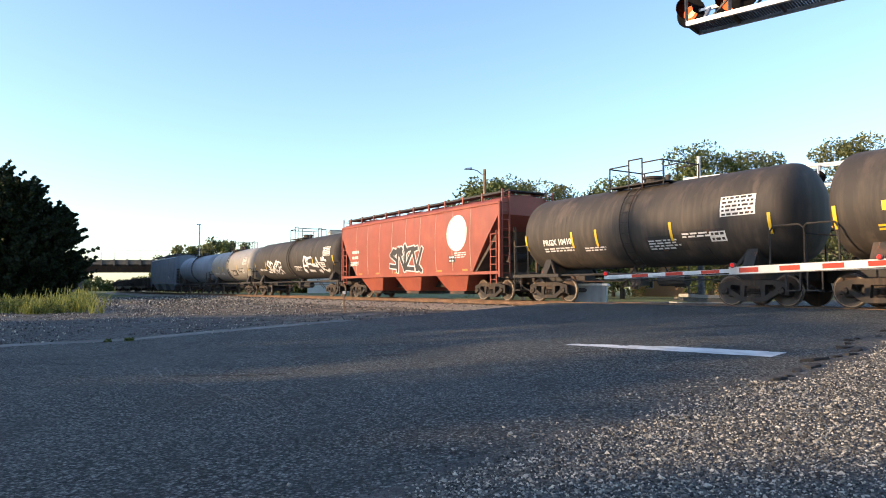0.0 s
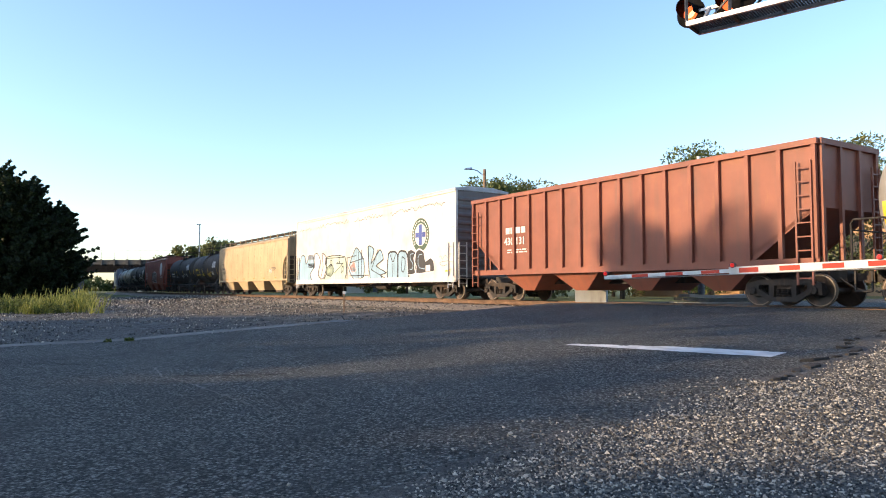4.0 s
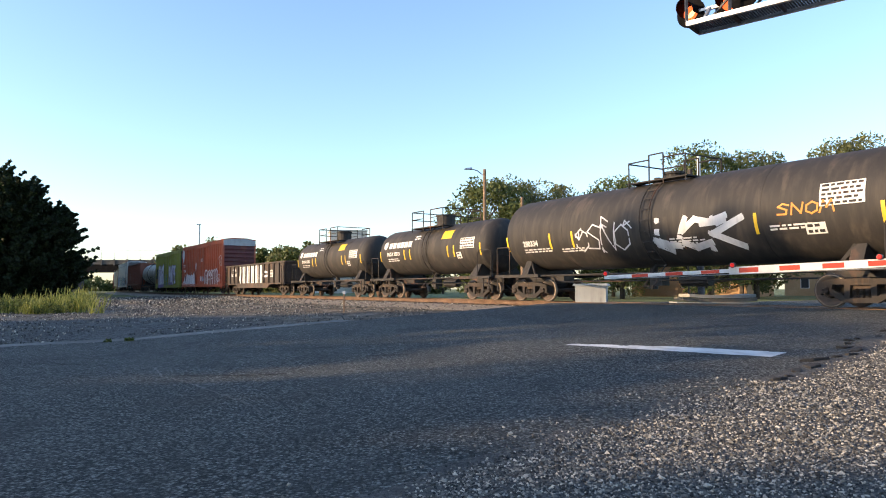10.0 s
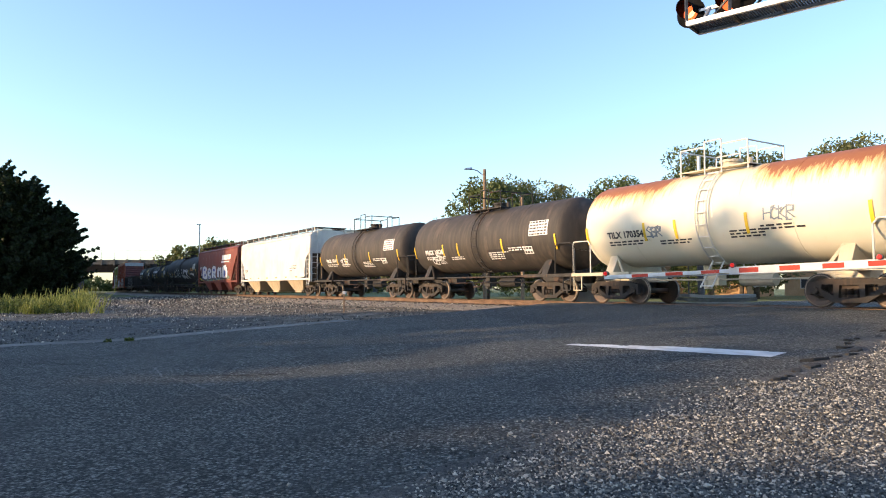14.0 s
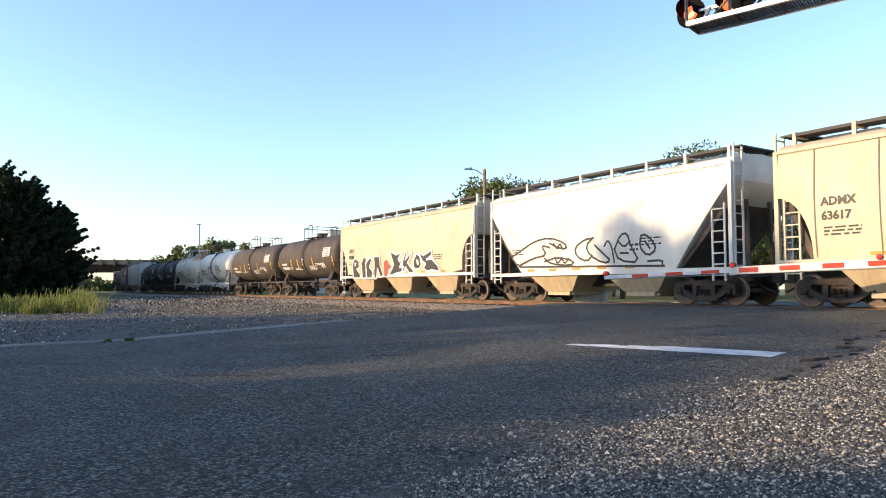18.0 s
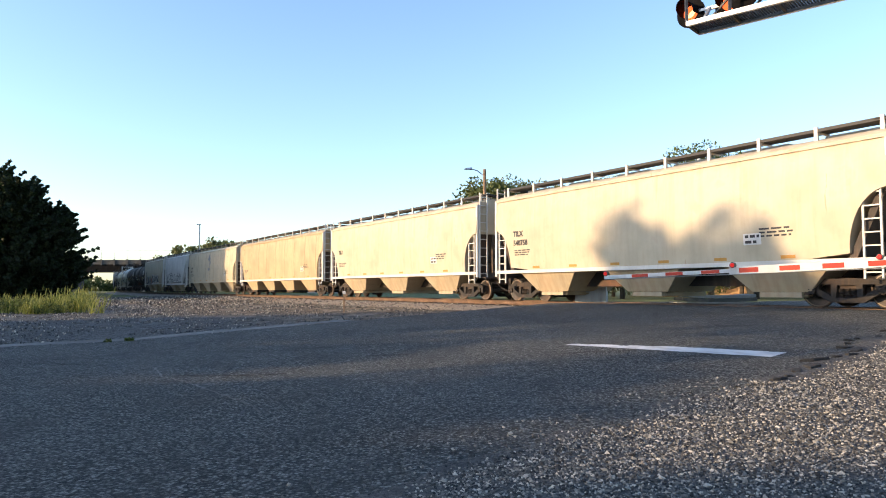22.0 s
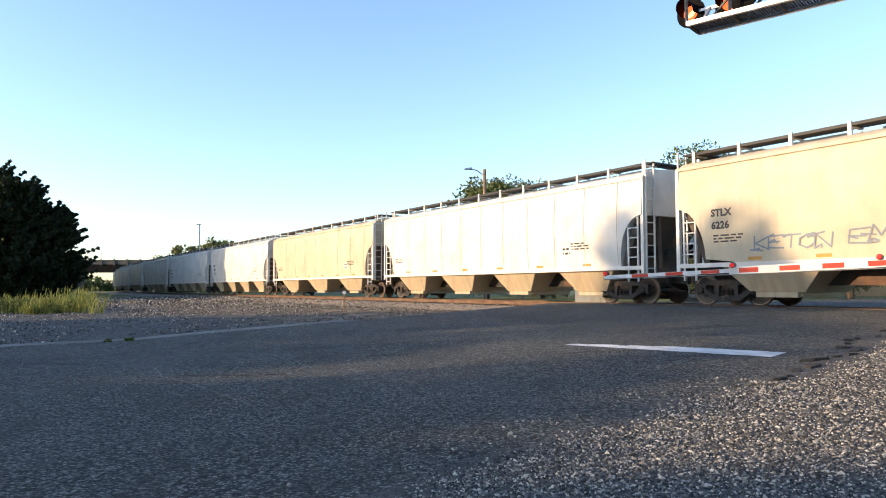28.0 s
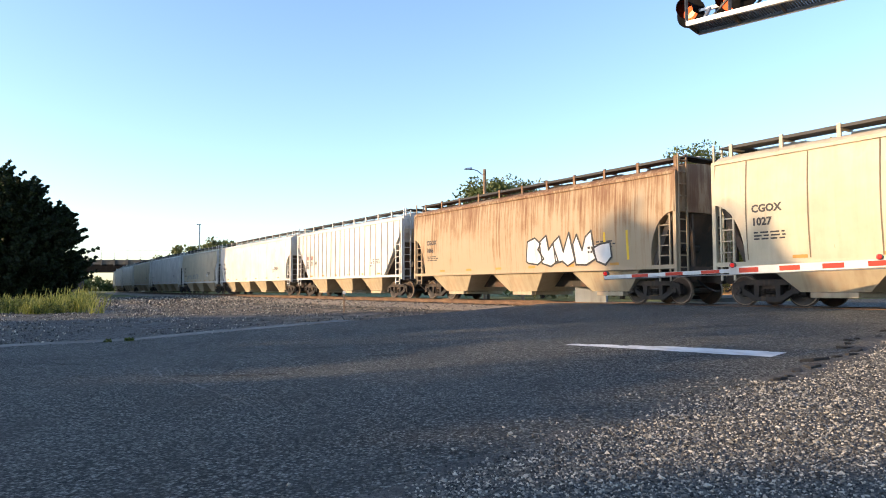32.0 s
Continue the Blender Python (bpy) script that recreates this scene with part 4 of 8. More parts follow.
    me_g = Shape().box(-0.62, 0.62, -1.15, 1.15, 0.27, 0.41).box(-0.7, -0.56, -1.0, 1.0, 0.3, 0.36).box(0.56, 0.7, -1.0, 1.0, 0.3, 0.36).mesh("outlet_gate", M["under"] if bay_mat is mat else bay_mat)
    for i in range(bays):
        x = -inner / 2 + bw * (i + 0.5)
        part("hopper_bay", me_b, None, root, loc=(x, 0, 0))
        part("outlet_gate", me_g, None, root, loc=(x, 0, 0))
    # ends: slope sheet below, corner posts, ladders, platform
    for sg in (-1, 1):
        e = Shape()
        e.prism([(sg * (a - depth - 0.1), sill - 0.05), (sg * (a - depth + 0.1), sill - 0.05), (sg * (a - 0.1), 3.0), (sg * (a - 0.3), 3.0)], -1.42, 1.42)
        part("slope_sheet", e, end_mat or P["grime"], root)
        e = Shape()
        for y in (-1.5, 1.5):
            part("corner_post", Shape().box(sg * a - 0.05, sg * a + 0.07, y - 0.06, y + 0.06, sill - 0.25, chord + 0.05), frame_mat, root)
        for y in (-0.6, 0.6):
            e.bar((sg * (a - 0.05), y, sill - 0.1), (sg * (a - 0.12), y, 3.2), 0.1, 0.1)
        e.box(sg * (a - 0.05) - 0.05, sg * (a - 0.05) + 0.05, -1.5, 1.5, sill - 0.28, sill - 0.05)
        e.box(min(sg * (a - 1.6), sg * a), max(sg * (a - 1.6), sg * a), -0.3, 0.3, 0.72, 1.0)
        e.box(sg * (a + 0.12) - 0.2, sg * (a + 0.12) + 0.2, -1.3, 1.3, sill - 0.3, sill - 0.25)
        part("end_frame", e, P["grime"], root)
        for y in (-1.53, 1.53):
            ladder(root, sg * (a - 0.42), y, 0.75, 3.05, 7, frame_mat)
            ladder(root, sg * (a + 0.06), y * 0.8, 1.0, chord + 0.6, 10, frame_mat, 0.4, False)
        if sg < 0:
            c = Shape().cyl((sg * (a - 0.75), 0.5, 1.9), (sg * (a - 0.75), -0.4, 1.9), 0.22, 12)
            part("air_reservoir", c, M["under"], root)
            w = Shape()
            for i in range(14):
                q, r = 2 * math.pi * i / 14, 2 * math.pi * (i + 1) / 14
                w.cyl((-(a + 0.1), -0.7 + 0.28 * math.cos(q), 2.1 + 0.28 * math.sin(q)), (-(a + 0.1), -0.7 + 0.28 * math.cos(r), 2.1 + 0.28 * math.sin(r)), 0.02, 5)
            part("brake_wheel", w, frame_mat, root)
    # sill drawn deep and black to put shade into the gaps between bays
    s = Shape().box(-a + 0.4, a - 0.4, -0.3, 0.3, 0.6, 1.14)
    part("centre_sill", s, M["under"], root)
    return root, side


# ---------------------------------------------------------------- tank car
def tank_car(L, mat, label, r=1.45, zc=2.72, frame_mat=None, top="cage", ladder_x=0.0, rail_mat=None, bands=()):
    root = thing("tank_car", label, "tank car", "freight train")
    running_gear(root, L, 1.75)
    frame_mat = frame_mat or M["under"]
    rail_mat = rail_mat or frame_mat
    half = L / 2 - (0.4 if top == "cage" else 0.75)
    n = 40

    def side(x, z):
        q = (z - zc) / r
        return r * math.sqrt(max(0.05, 1 - q * q))

    dome = 0.55
    prof = [(-half + dome * (1 - math.cos(math.pi / 2 * i / 7)), max(0.02, r * math.sin(math.pi / 2 * i / 7) ** 0.75)) for i in range(8)]
    cyl = [(-half + dome + (2 * half - 2 * dome) * i / 6, r) for i in range(1, 6)]
    prof = prof + cyl + [(-x, q) for x, q in reversed(prof)]
    rings = [[(x, q * math.cos(2 * math.pi * i / n), zc + q * math.sin(2 * math.pi * i / n)) for i in range(n)] for x, q in prof]
    part("tank", Shape().loft(rings), mat, root, smooth=True)
    # weld rings
    for x in (-half * 0.52, half * 0.52, 0.0):
        rr = [[(x + d, (r + e) * math.cos(2 * math.pi * i / n), zc + (r + e) * math.sin(2 * math.pi * i / n)) for i in range(n)] for d, e in ((-0.03, -0.01), (-0.02, 0.008), (0.02, 0.008), (0.03, -0.01))]
        part("weld_ring", Shape().loft(rr, False), mat, root, smooth=True)
    # underframe: bolster saddles, stub sills, walkways
    for sg in (-1, 1):
        x = sg * (L / 2 - 1.75)
        s = Shape()
        s.box(min(sg * (half - 2.6), sg * (half + 0.3)), max(sg * (half - 2.6), sg * (half + 0.3)), -0.28, 0.28, 0.74, 1.08)
        part("stub_sill", s, frame_mat, root)
        s = Shape()
        zb = zc - r * 0.8
        s.loft([[(x - 0.18, -1.35, 0.98), (x + 0.18, -1.35, 0.98), (x + 0.18, 1.35, 0.98), (x - 0.18, 1.35, 0.98)],
                [(x - 0.18, -1.0, zb + 0.12), (x + 0.18, -1.0, zb + 0.12), (x + 0.18, 1.0, zb + 0.12), (x - 0.18, 1.0, zb + 0.12)]])
        for y in (-1, 1):
            s.bar((x - sg * 0.55, y * 1.15, 1.02), (x - sg * 0.1, y * 1.0, zb + 0.1), 0.06, 0.09)
        part("saddle", s, frame_mat, root)
        s = Shape()
        s.box(min(sg * (half - 0.35), sg * (half + 0.45)), max(sg * (half - 0.35), sg * (half + 0.45)), -1.42, 1.42, 1.02, 1.09)
        for y in (-1.42, 1.42):
            s.box(min(sg * (half - 2.4), sg * (half + 0.4)), max(sg * (half - 2.4), sg * (half + 0.4)), y - 0.05, y + 0.05, 0.97, 1.09)
        part("end_platform", s, frame_mat, root)
        for y in (-1.42, 1.42):
            s = Shape()
            x0, x1 = sg * (half - 0.55), sg * (half + 0.4)
            s.tube([(x0, y, 1.05), (x0, y, 2.1), (x0 + sg * 0.12, y, 2.25), (x1 - sg * 0.1, y, 2.25), (x1, y * 0.96, 2.15), (x1, y * 0.96, 1.05)], 0.025, 6)
            part("handrail", s, rail_mat, root)
            s = Shape()
            for q in (-0.2, 0.2):
                s.bar((sg * (half + 0.1) + q, y, 0.45), (sg * (half + 0.1) + q, y, 1.05), 0.04, 0.04)
            s.bar((sg * (half + 0.1) - 0.2, y, 0.46), (sg * (half + 0.1) + 0.2, y, 0.46), 0.1, 0.04)
            part("stirrup", s, frame_mat, root)
        s = Shape().tube([(sg * (half + 0.42), -1.3, 1.05), (sg * (half + 0.42), -1.3, 2.0), (sg * (half + 0.42), 1.3, 2.0), (sg * (half + 0.42), 1.3, 1.05)], 0.022, 6)
        part("end_rail", s, rail_mat, root)
    s = Shape()
    for y in (-1.3, 1.3):
        s.tube([(-half + 1.9, y, 1.03), (half - 1.9, y, 1.03)], 0.04, 6)
    s.tube([(-half + 2.2, 0.5, 0.8), (half - 2.2, 0.5, 0.8)], 0.03, 6)
    part("brake_pipe", s, frame_mat, root)
    s = Shape().cyl((-1.6, 0.3, 0.8), (-0.5, 0.3, 0.8), 0.2, 12).box(0.2, 0.6, 0.1, 0.5, 0.62, 1.0).cyl((0.95, 0, 0.5), (0.95, 0, zc - r + 0.05), 0.14, 10)
    part("brake_gear", s, frame_mat, root)
    # side ladder in front of a band, both sides
    for sg in (-1, 1):
        s = Shape()
        for q in (-0.2, 0.2):
            arc = []
            for i in range(13):
                t = math.radians(-62 + 130 * i / 12)
                arc.append((ladder_x + q, sg * (r + 0.1) * math.cos(t), zc + (r + 0.1) * math.sin(t)))
            arc = [(ladder_x + q, sg * 1.38, 0.55)] + arc
            s.tube(arc, 0.026, 5)
        for i in range(10):
            t = math.radians(-66 + 122 * i / 9)
            y, z = sg * (r + 0.1) * math.cos(t), zc + (r + 0.1) * math.sin(t)
            s.bar((ladder_x - 0.2, y, z), (ladder_x + 0.2, y, z), 0.03, 0.03)
        s.bar((ladder_x - 0.2, sg * 1.38, 0.6), (ladder_x + 0.2, sg * 1.38, 0.6), 0.05, 0.04)
        part("ladder", s, rail_mat, root)
    # manway and top platform
    zt = zc + r
    if top == "cage":
        s = Shape().cyl((0.0, 0, zt - 0.1), (0.0, 0, zt + 0.22), 0.32, 16).cyl((0, 0, zt + 0.22), (0, 0, zt + 0.3), 0.37, 16)
        part("manway", s, frame_mat, root)
        p = Shape()
        for y in (-0.72, 0.72):
            p.box(-1.25, 1.25, y - 0.22, y + 0.22, zt - 0.06, zt - 0.02)
        for x in (-1.15, 1.15):
            p.box(x - 0.12, x + 0.12, -0.95, 0.95, zt - 0.06, zt - 0.02)
        plat = part("top_platform", p, frame_mat, root)
        for x0, x1 in ((-1.2, 1.2),):
            for y in (-0.92, 0.92):
                s = Shape()
                s.tube([(x0, y, zt - 0.2), (x0, y, zt + 0.68), (-0.3, y, zt + 0.68)], 0.025, 6)
                s.tube([(x1, y, zt - 0.2), (x1, y, zt + 0.68), (0.3, y, zt + 0.68)], 0.025, 6)
                s.tube([(-0.3, y, zt - 0.2), (-0.3, y, zt + 0.84), (0.3, y, zt + 0.84), (0.3, y, zt - 0.2)], 0.025, 6)
                part("guard_rail", s, rail_mat, plat)
            for x in (x0, x1):
                s = Shape().tube([(x, -0.92, zt + 0.66), (x, 0.92, zt + 0.66)], 0.025, 6)
                part("guard_rail", s, rail_mat, plat)
        s = Shape().cyl((0.72, 0, zt - 0.1), (0.72, 0, zt + 0.2), 0.12, 10).cyl((-0.72, 0.1, zt - 0.1), (-0.72, 0.1, zt + 0.28), 0.09, 10)
        part("valve", s, frame_mat, root)
    else:
        s = Shape().cyl((0, 0, zt - 0.1), (0, 0, zt + 0.5), 0.48, 18).cyl((0, 0, zt + 0.5), (0, 0, zt + 0.56), 0.52, 18)
        part("dome_housing", s, frame_mat, root)
        p = Shape()
        for y in (-0.95, 0.95):
            p.box(-1.5, 1.5, y - 0.25, y + 0.25, zt - 0.14, zt - 0.09)
        for x in (-1.35, 1.35):
            p.box(x - 0.15, x + 0.15, -1.1, 1.1, zt - 0.14, zt - 0.09)
        plat = part("top_platform", p, rail_mat, root)
        for y in (-1.15, 1.15):
            s = Shape()
            for x in (-1.5, -0.35, 0.35, 1.5):
                s.tube([(x, y, zt - 0.3), (x, y, zt + 0.75)], 0.028, 6)
            for a_, b_ in ((-1.5, -0.35), (0.35, 1.5)):
                s.tube([(a_, y, zt + 0.75), (b_, y, zt + 0.75)], 0.028, 6)
                s.tube([(a_, y, zt + 0.35), (b_, y, zt + 0.35)], 0.022, 6)
            part("guard_rail", s, rail_mat, plat)
        for x in (-1.5, 1.5):
            s = Shape()
            for z in (0.35, 0.75):
                s.tube([(x, -1.15, zt + z), (x, 1.15, zt + z)], 0.024, 6)
            part("guard_rail", s, rail_mat, plat)
    return root, side


def tank_marks(root, side, L, ink, zc, strips_mat=True, text=None, seed=1, tx=None, size=0.3):
    half = L / 2 - 0.75
    if strips_mat:
        strips(root, side, [half - 0.1, half - 2.75, half - 4.0, -half + 3.6, -half + 0.2], zc - 0.68, zc - 0.08)
    x = tx if tx is not None else half - 1.1
    if text:
        letters(root, side, text, x, zc - 0.52, size, ink)
    bars(root, side, x, zc - 0.68, 1.9, 2, ink, 0.05, 0.09, seed)
    bars(root, side, half - 3.3, zc - 0.74, 1.3, 2, ink, 0.045, 0.085, seed + 5)
    if ink is M["ink_black"]:
        bars(root, side, -half + 3.2, zc - 0.52, 1.3, 2, ink, 0.05, 0.09, seed + 3)
        bars(root, side, -0.85, zc - 0.6, 1.2, 3, ink, 0.045, 0.085, seed + 1)
        return
    patch_ob = Shape()
    patch(patch_ob, side, -0.75, -2.35, zc - 0.98, zc - 0.5, 0.009, 1, 3)
    part("repainted_patch", patch_ob, M["under"], root)
    bars(root, side, -0.85, zc - 0.66, 1.4, 4, ink, 0.045, 0.085, seed + 1)
    patch_ob = Shape()
    patch(patch_ob, side, -half + 3.3, -half + 1.7, zc - 0.72, zc - 0.4, 0.009, 1, 3)
    part("repainted_patch", patch_ob, M["under"], root)
    bars(root, side, -half + 3.2, zc - 0.52, 1.3, 2, ink, 0.05, 0.09, seed + 3)
    panel_sign(root, side, -half + 1.75, zc - 0.08, 1.15, 0.6, M["ink_white"], M["under"], 5, seed)
    panel_sign(root, side, -half + 2.2, zc - 0.78, 0.55, 0.3, M["ink_white"], M["under"], 2, seed + 7)


# ---------------------------------------------------------------- box car, gondola, open hopper
def box_car(L, mat, label, top=5.15, floor=0.92, posts=18, smooth=False, roof_mat=None, end_top=None, door=True, name="box_car", sill_mat=None, end_mat=None):
    root = thing(name, label, "freight car", "freight train")
    running_gear(root, L, 2.3)
    a = L / 2 - 0.62
    W = 1.53
    side = lambda x, z: W
    s = Shape()
    s.loft([[(-a, -W, floor), (-a, W, floor), (-a, W, top - 0.12), (-a, 0.7, top + 0.02), (-a, -0.7, top + 0.02), (-a, -W, top - 0.12)],
            [(a, -W, floor), (a, W, floor), (a, W, top - 0.12), (a, 0.7, top + 0.02), (a, -0.7, top + 0.02), (a, -W, top - 0.12)]])
    part("body", s, mat, root)
    roof_mat = roof_mat or mat
    s = Shape()
    s.loft([[(x, -W - 0.04, top - 0.13), (x, W + 0.04, top - 0.13), (x, W + 0.04, top - 0.03), (x, 0.7, top + 0.07), (x, -0.7, top + 0.07), (x, -W - 0.04, top - 0.03)] for x in (-a - 0.05, a + 0.05)])
    part("roof", s, roof_mat, root)
    k = 13
    me = Shape().loft([[(x, -W - 0.045, top - 0.03), (x, W + 0.045, top - 0.03), (x, 0.7, top + 0.11), (x, -0.7, top + 0.11)] for x in (-0.05, 0.05)]).mesh("roof_rib", roof_mat)
    for i in range(k):
        part("roof_rib", me, None, root, loc=(-a + 0.1 + (2 * a - 0.2) * i / (k - 1), 0, 0))
    for sg in (-1, 1):
        s = Shape().box(-a, a, sg * W - 0.05, sg * W + 0.06, floor - 0.16, floor + 0.12)
        part("side_sill", s, sill_mat or mat, root)
        s = Shape().box(-a, a, sg * W - 0.02, sg * W + 0.05, top - 0.42 if not smooth else top - 0.2, top - 0.13)
        part("top_chord", s, mat, root)
    if not smooth:
        me = Shape().box(-0.055, 0.055, -0.04, 0.07, floor + 0.1, top - 0.4).mesh("side_post", mat)
        for i in range(posts):
            x = -a + 0.06 + (2 * a - 0.12) * i / (posts - 1)
            if door and abs(x) < 1.75:
                continue
            for sg in (-1, 1):
                part("side_post", me, None, root, loc=(x, sg * (W + (0.0 if sg > 0 else 0.03)), 0))
    if door:
        for sg in (-1, 1):
            s = Shape()
            y = sg * (W + 0.05)
            s.box(-1.6, 1.6, min(y, sg * W), max(y, sg * W), floor + 0.14, top - 0.5)
            d = part("door", s, mat, root)
            q = Shape()
            for x in (-1.55, -0.5, 0.5, 1.55):
                q.box(x - 0.05, x + 0.05, min(y, y + sg * 0.05), max(y, y + sg * 0.05), floor + 0.16, top - 0.52)
            for z in np.linspace(floor + 0.6, top - 1.0, 5):
                q.box(-1.55, 1.55, min(y, y + sg * 0.035), max(y, y + sg * 0.035), z - 0.04, z + 0.04)
            part("door_rib", q, mat, d)
            q = Shape()
            for x in (-0.75, 0.75):
                q.cyl((x, y + sg * 0.09, floor + 0.2), (x, y + sg * 0.09, top - 0.55), 0.025, 6)
            q.box(-0.9, 0.9, min(y + sg * 0.05, y + sg * 0.1), max(y + sg * 0.05, y + sg * 0.1), 2.0, 2.06)
            part("locking_rod", q, roof_mat, d)
            for zr in (top - 0.52, floor + 0.02):
                part("door_rail", Shape().box(-3.3, 1.8, min(y, y + sg * 0.1), max(y, y + sg * 0.1), zr, zr + 0.075), mat, root)
    for sg in (-1, 1):
        s = Shape()
        zz = floor + 0.2
        step = (top - 0.5 - floor) / 10
        for i in range(10):
            z = zz + i * step
            s.loft([[(sg * a - 0.005 * sg, y, z), (sg * (a + 0.07), y, z + step * 0.25), (sg * (a + 0.07), y, z + step * 0.5), (sg * a - 0.005 * sg, y, z + step * 0.75)] for y in (-W + 0.12, W - 0.12)])
        part("end_corrugation", s, end_mat or mat, root)
        s = Shape().box(min(sg * a, sg * (a + 0.015)), max(sg * a, sg * (a + 0.015)), -W + 0.02, W - 0.02, floor, top - 0.14)
        part("end_sheet", s, end_mat or mat, root)
        for y in (-W + 0.04, W - 0.04):
            part("corner_post", Shape().box(sg * a - 0.04, sg * a + 0.06, y - 0.06, y + 0.06, floor - 0.1, top - 0.1), mat, root)
        if end_top:
            s = Shape().loft([[(sg * (a + q), -W, top - 0.62), (sg * (a + q), W, top - 0.62), (sg * (a + q), W, top - 0.12), (sg * (a + q), 0.7, top + 0.02), (sg * (a + q), -0.7, top + 0.02), (sg * (a + q), -W, top - 0.12)] for q in (0.0, 0.075)])
            part("end_cap", s, end_top, root)
        for y in (-1.57, 1.57):
            ladder(root, sg * (a - 0.35), y, 0.55, 2.7, 6, roof_mat if roof_mat is not mat else mat)
        ladder(root, sg * (a + 0.13), 1.2, 0.6, 2.7, 6, mat, 0.42, False)
        s = Shape().box(sg * (a + 0.16) - 0.14, sg * (a + 0.16) + 0.14, -1.4, 1.4, 1.0, 1.05)
        part("end_platform", s, M["under"], root)
    s = Shape().box(-a, a, -0.25, 0.25, 0.66, floor)
    for x in (-3.5, -1.2, 1.2, 3.5):
        s.box(x - 0.08, x + 0.08, -1.4, 1.4, 0.74, floor)
    s.cyl((-2.2, 0.75, 0.68), (-1.0, 0.75, 0.68), 0.2, 12)
    part("underframe", s, M["under"], root)
    return root, side


def gondola(L, mat, label, top=2.6, floor=1.0):
    root = thing("gondola_car", label, "freight car", "freight train")
    running_gear(root, L, 2.1)
    a = L / 2 - 0.6
    W = 1.5
    side = lambda x, z: W
    for sg in (-1, 1):
        y = sg * W
        s = Shape().box(-a, a, min(y, y - sg * 0.05), max(y, y - sg * 0.05), floor - 0.1, top)
        part("side_wall", s, mat, root)
        s = Shape().box(-a - 0.03, a + 0.03, min(y - sg * 0.08, y + sg * 0.1), max(y - sg * 0.08, y + sg * 0.1), top - 0.1, top + 0.02)
        part("top_chord", s, mat, root)
        s = Shape().prism([(-a, floor), (-a, floor - 0.12), (-a + 3.4, floor - 0.12), (-a + 3.9, floor - 0.4), (a - 3.9, floor - 0.4), (a - 3.4, floor - 0.12), (a, floor - 0.12), (a, floor)], min(y, y + sg * 0.08), max(y, y + sg * 0.08))
        part("side_sill", s, mat, root)
        me = Shape().prism([(-0.07, floor), (0.07, floor), (0.06, top - 0.1), (-0.06, top - 0.1)], 0, sg * 0.1).mesh("side_post", mat)
        for i in range(14):
            part("side_post", me, None, root, loc=(-a + 0.1 + (2 * a - 0.2) * i / 13, y, 0))
        x = sg * a
        s = Shape().box(min(x, x - sg * 0.06), max(x, x - sg * 0.06), -W, W, floor - 0.1, top)
        for z in (1.35, 1.75, 2.15):
            s.box(min(x, x + sg * 0.07), max(x, x + sg * 0.07), -W + 0.1, W - 0.1, z - 0.07, z + 0.07)
        s.box(min(x - sg * 0.08, x + sg * 0.1), max(x - sg * 0.08, x + sg * 0.1), -W - 0.05, W + 0.05, top - 0.1, top + 0.021)
        part("end_wall", s, mat, root)
        ladder(root, x - sg * 0.4, W + 0.12, 0.5, 2.3, 5, mat)
        ladder(root, x - sg * 0.4, -W - 0.12, 0.5, 2.3, 5, mat)
    s = Shape().box(-a, a, -W, W, floor - 0.08, floor + 0.02).box(-a, a, -0.25, 0.25, 0.66, floor - 0.08)
    part("floor_pan", s, M["under"], root)
    return root, side


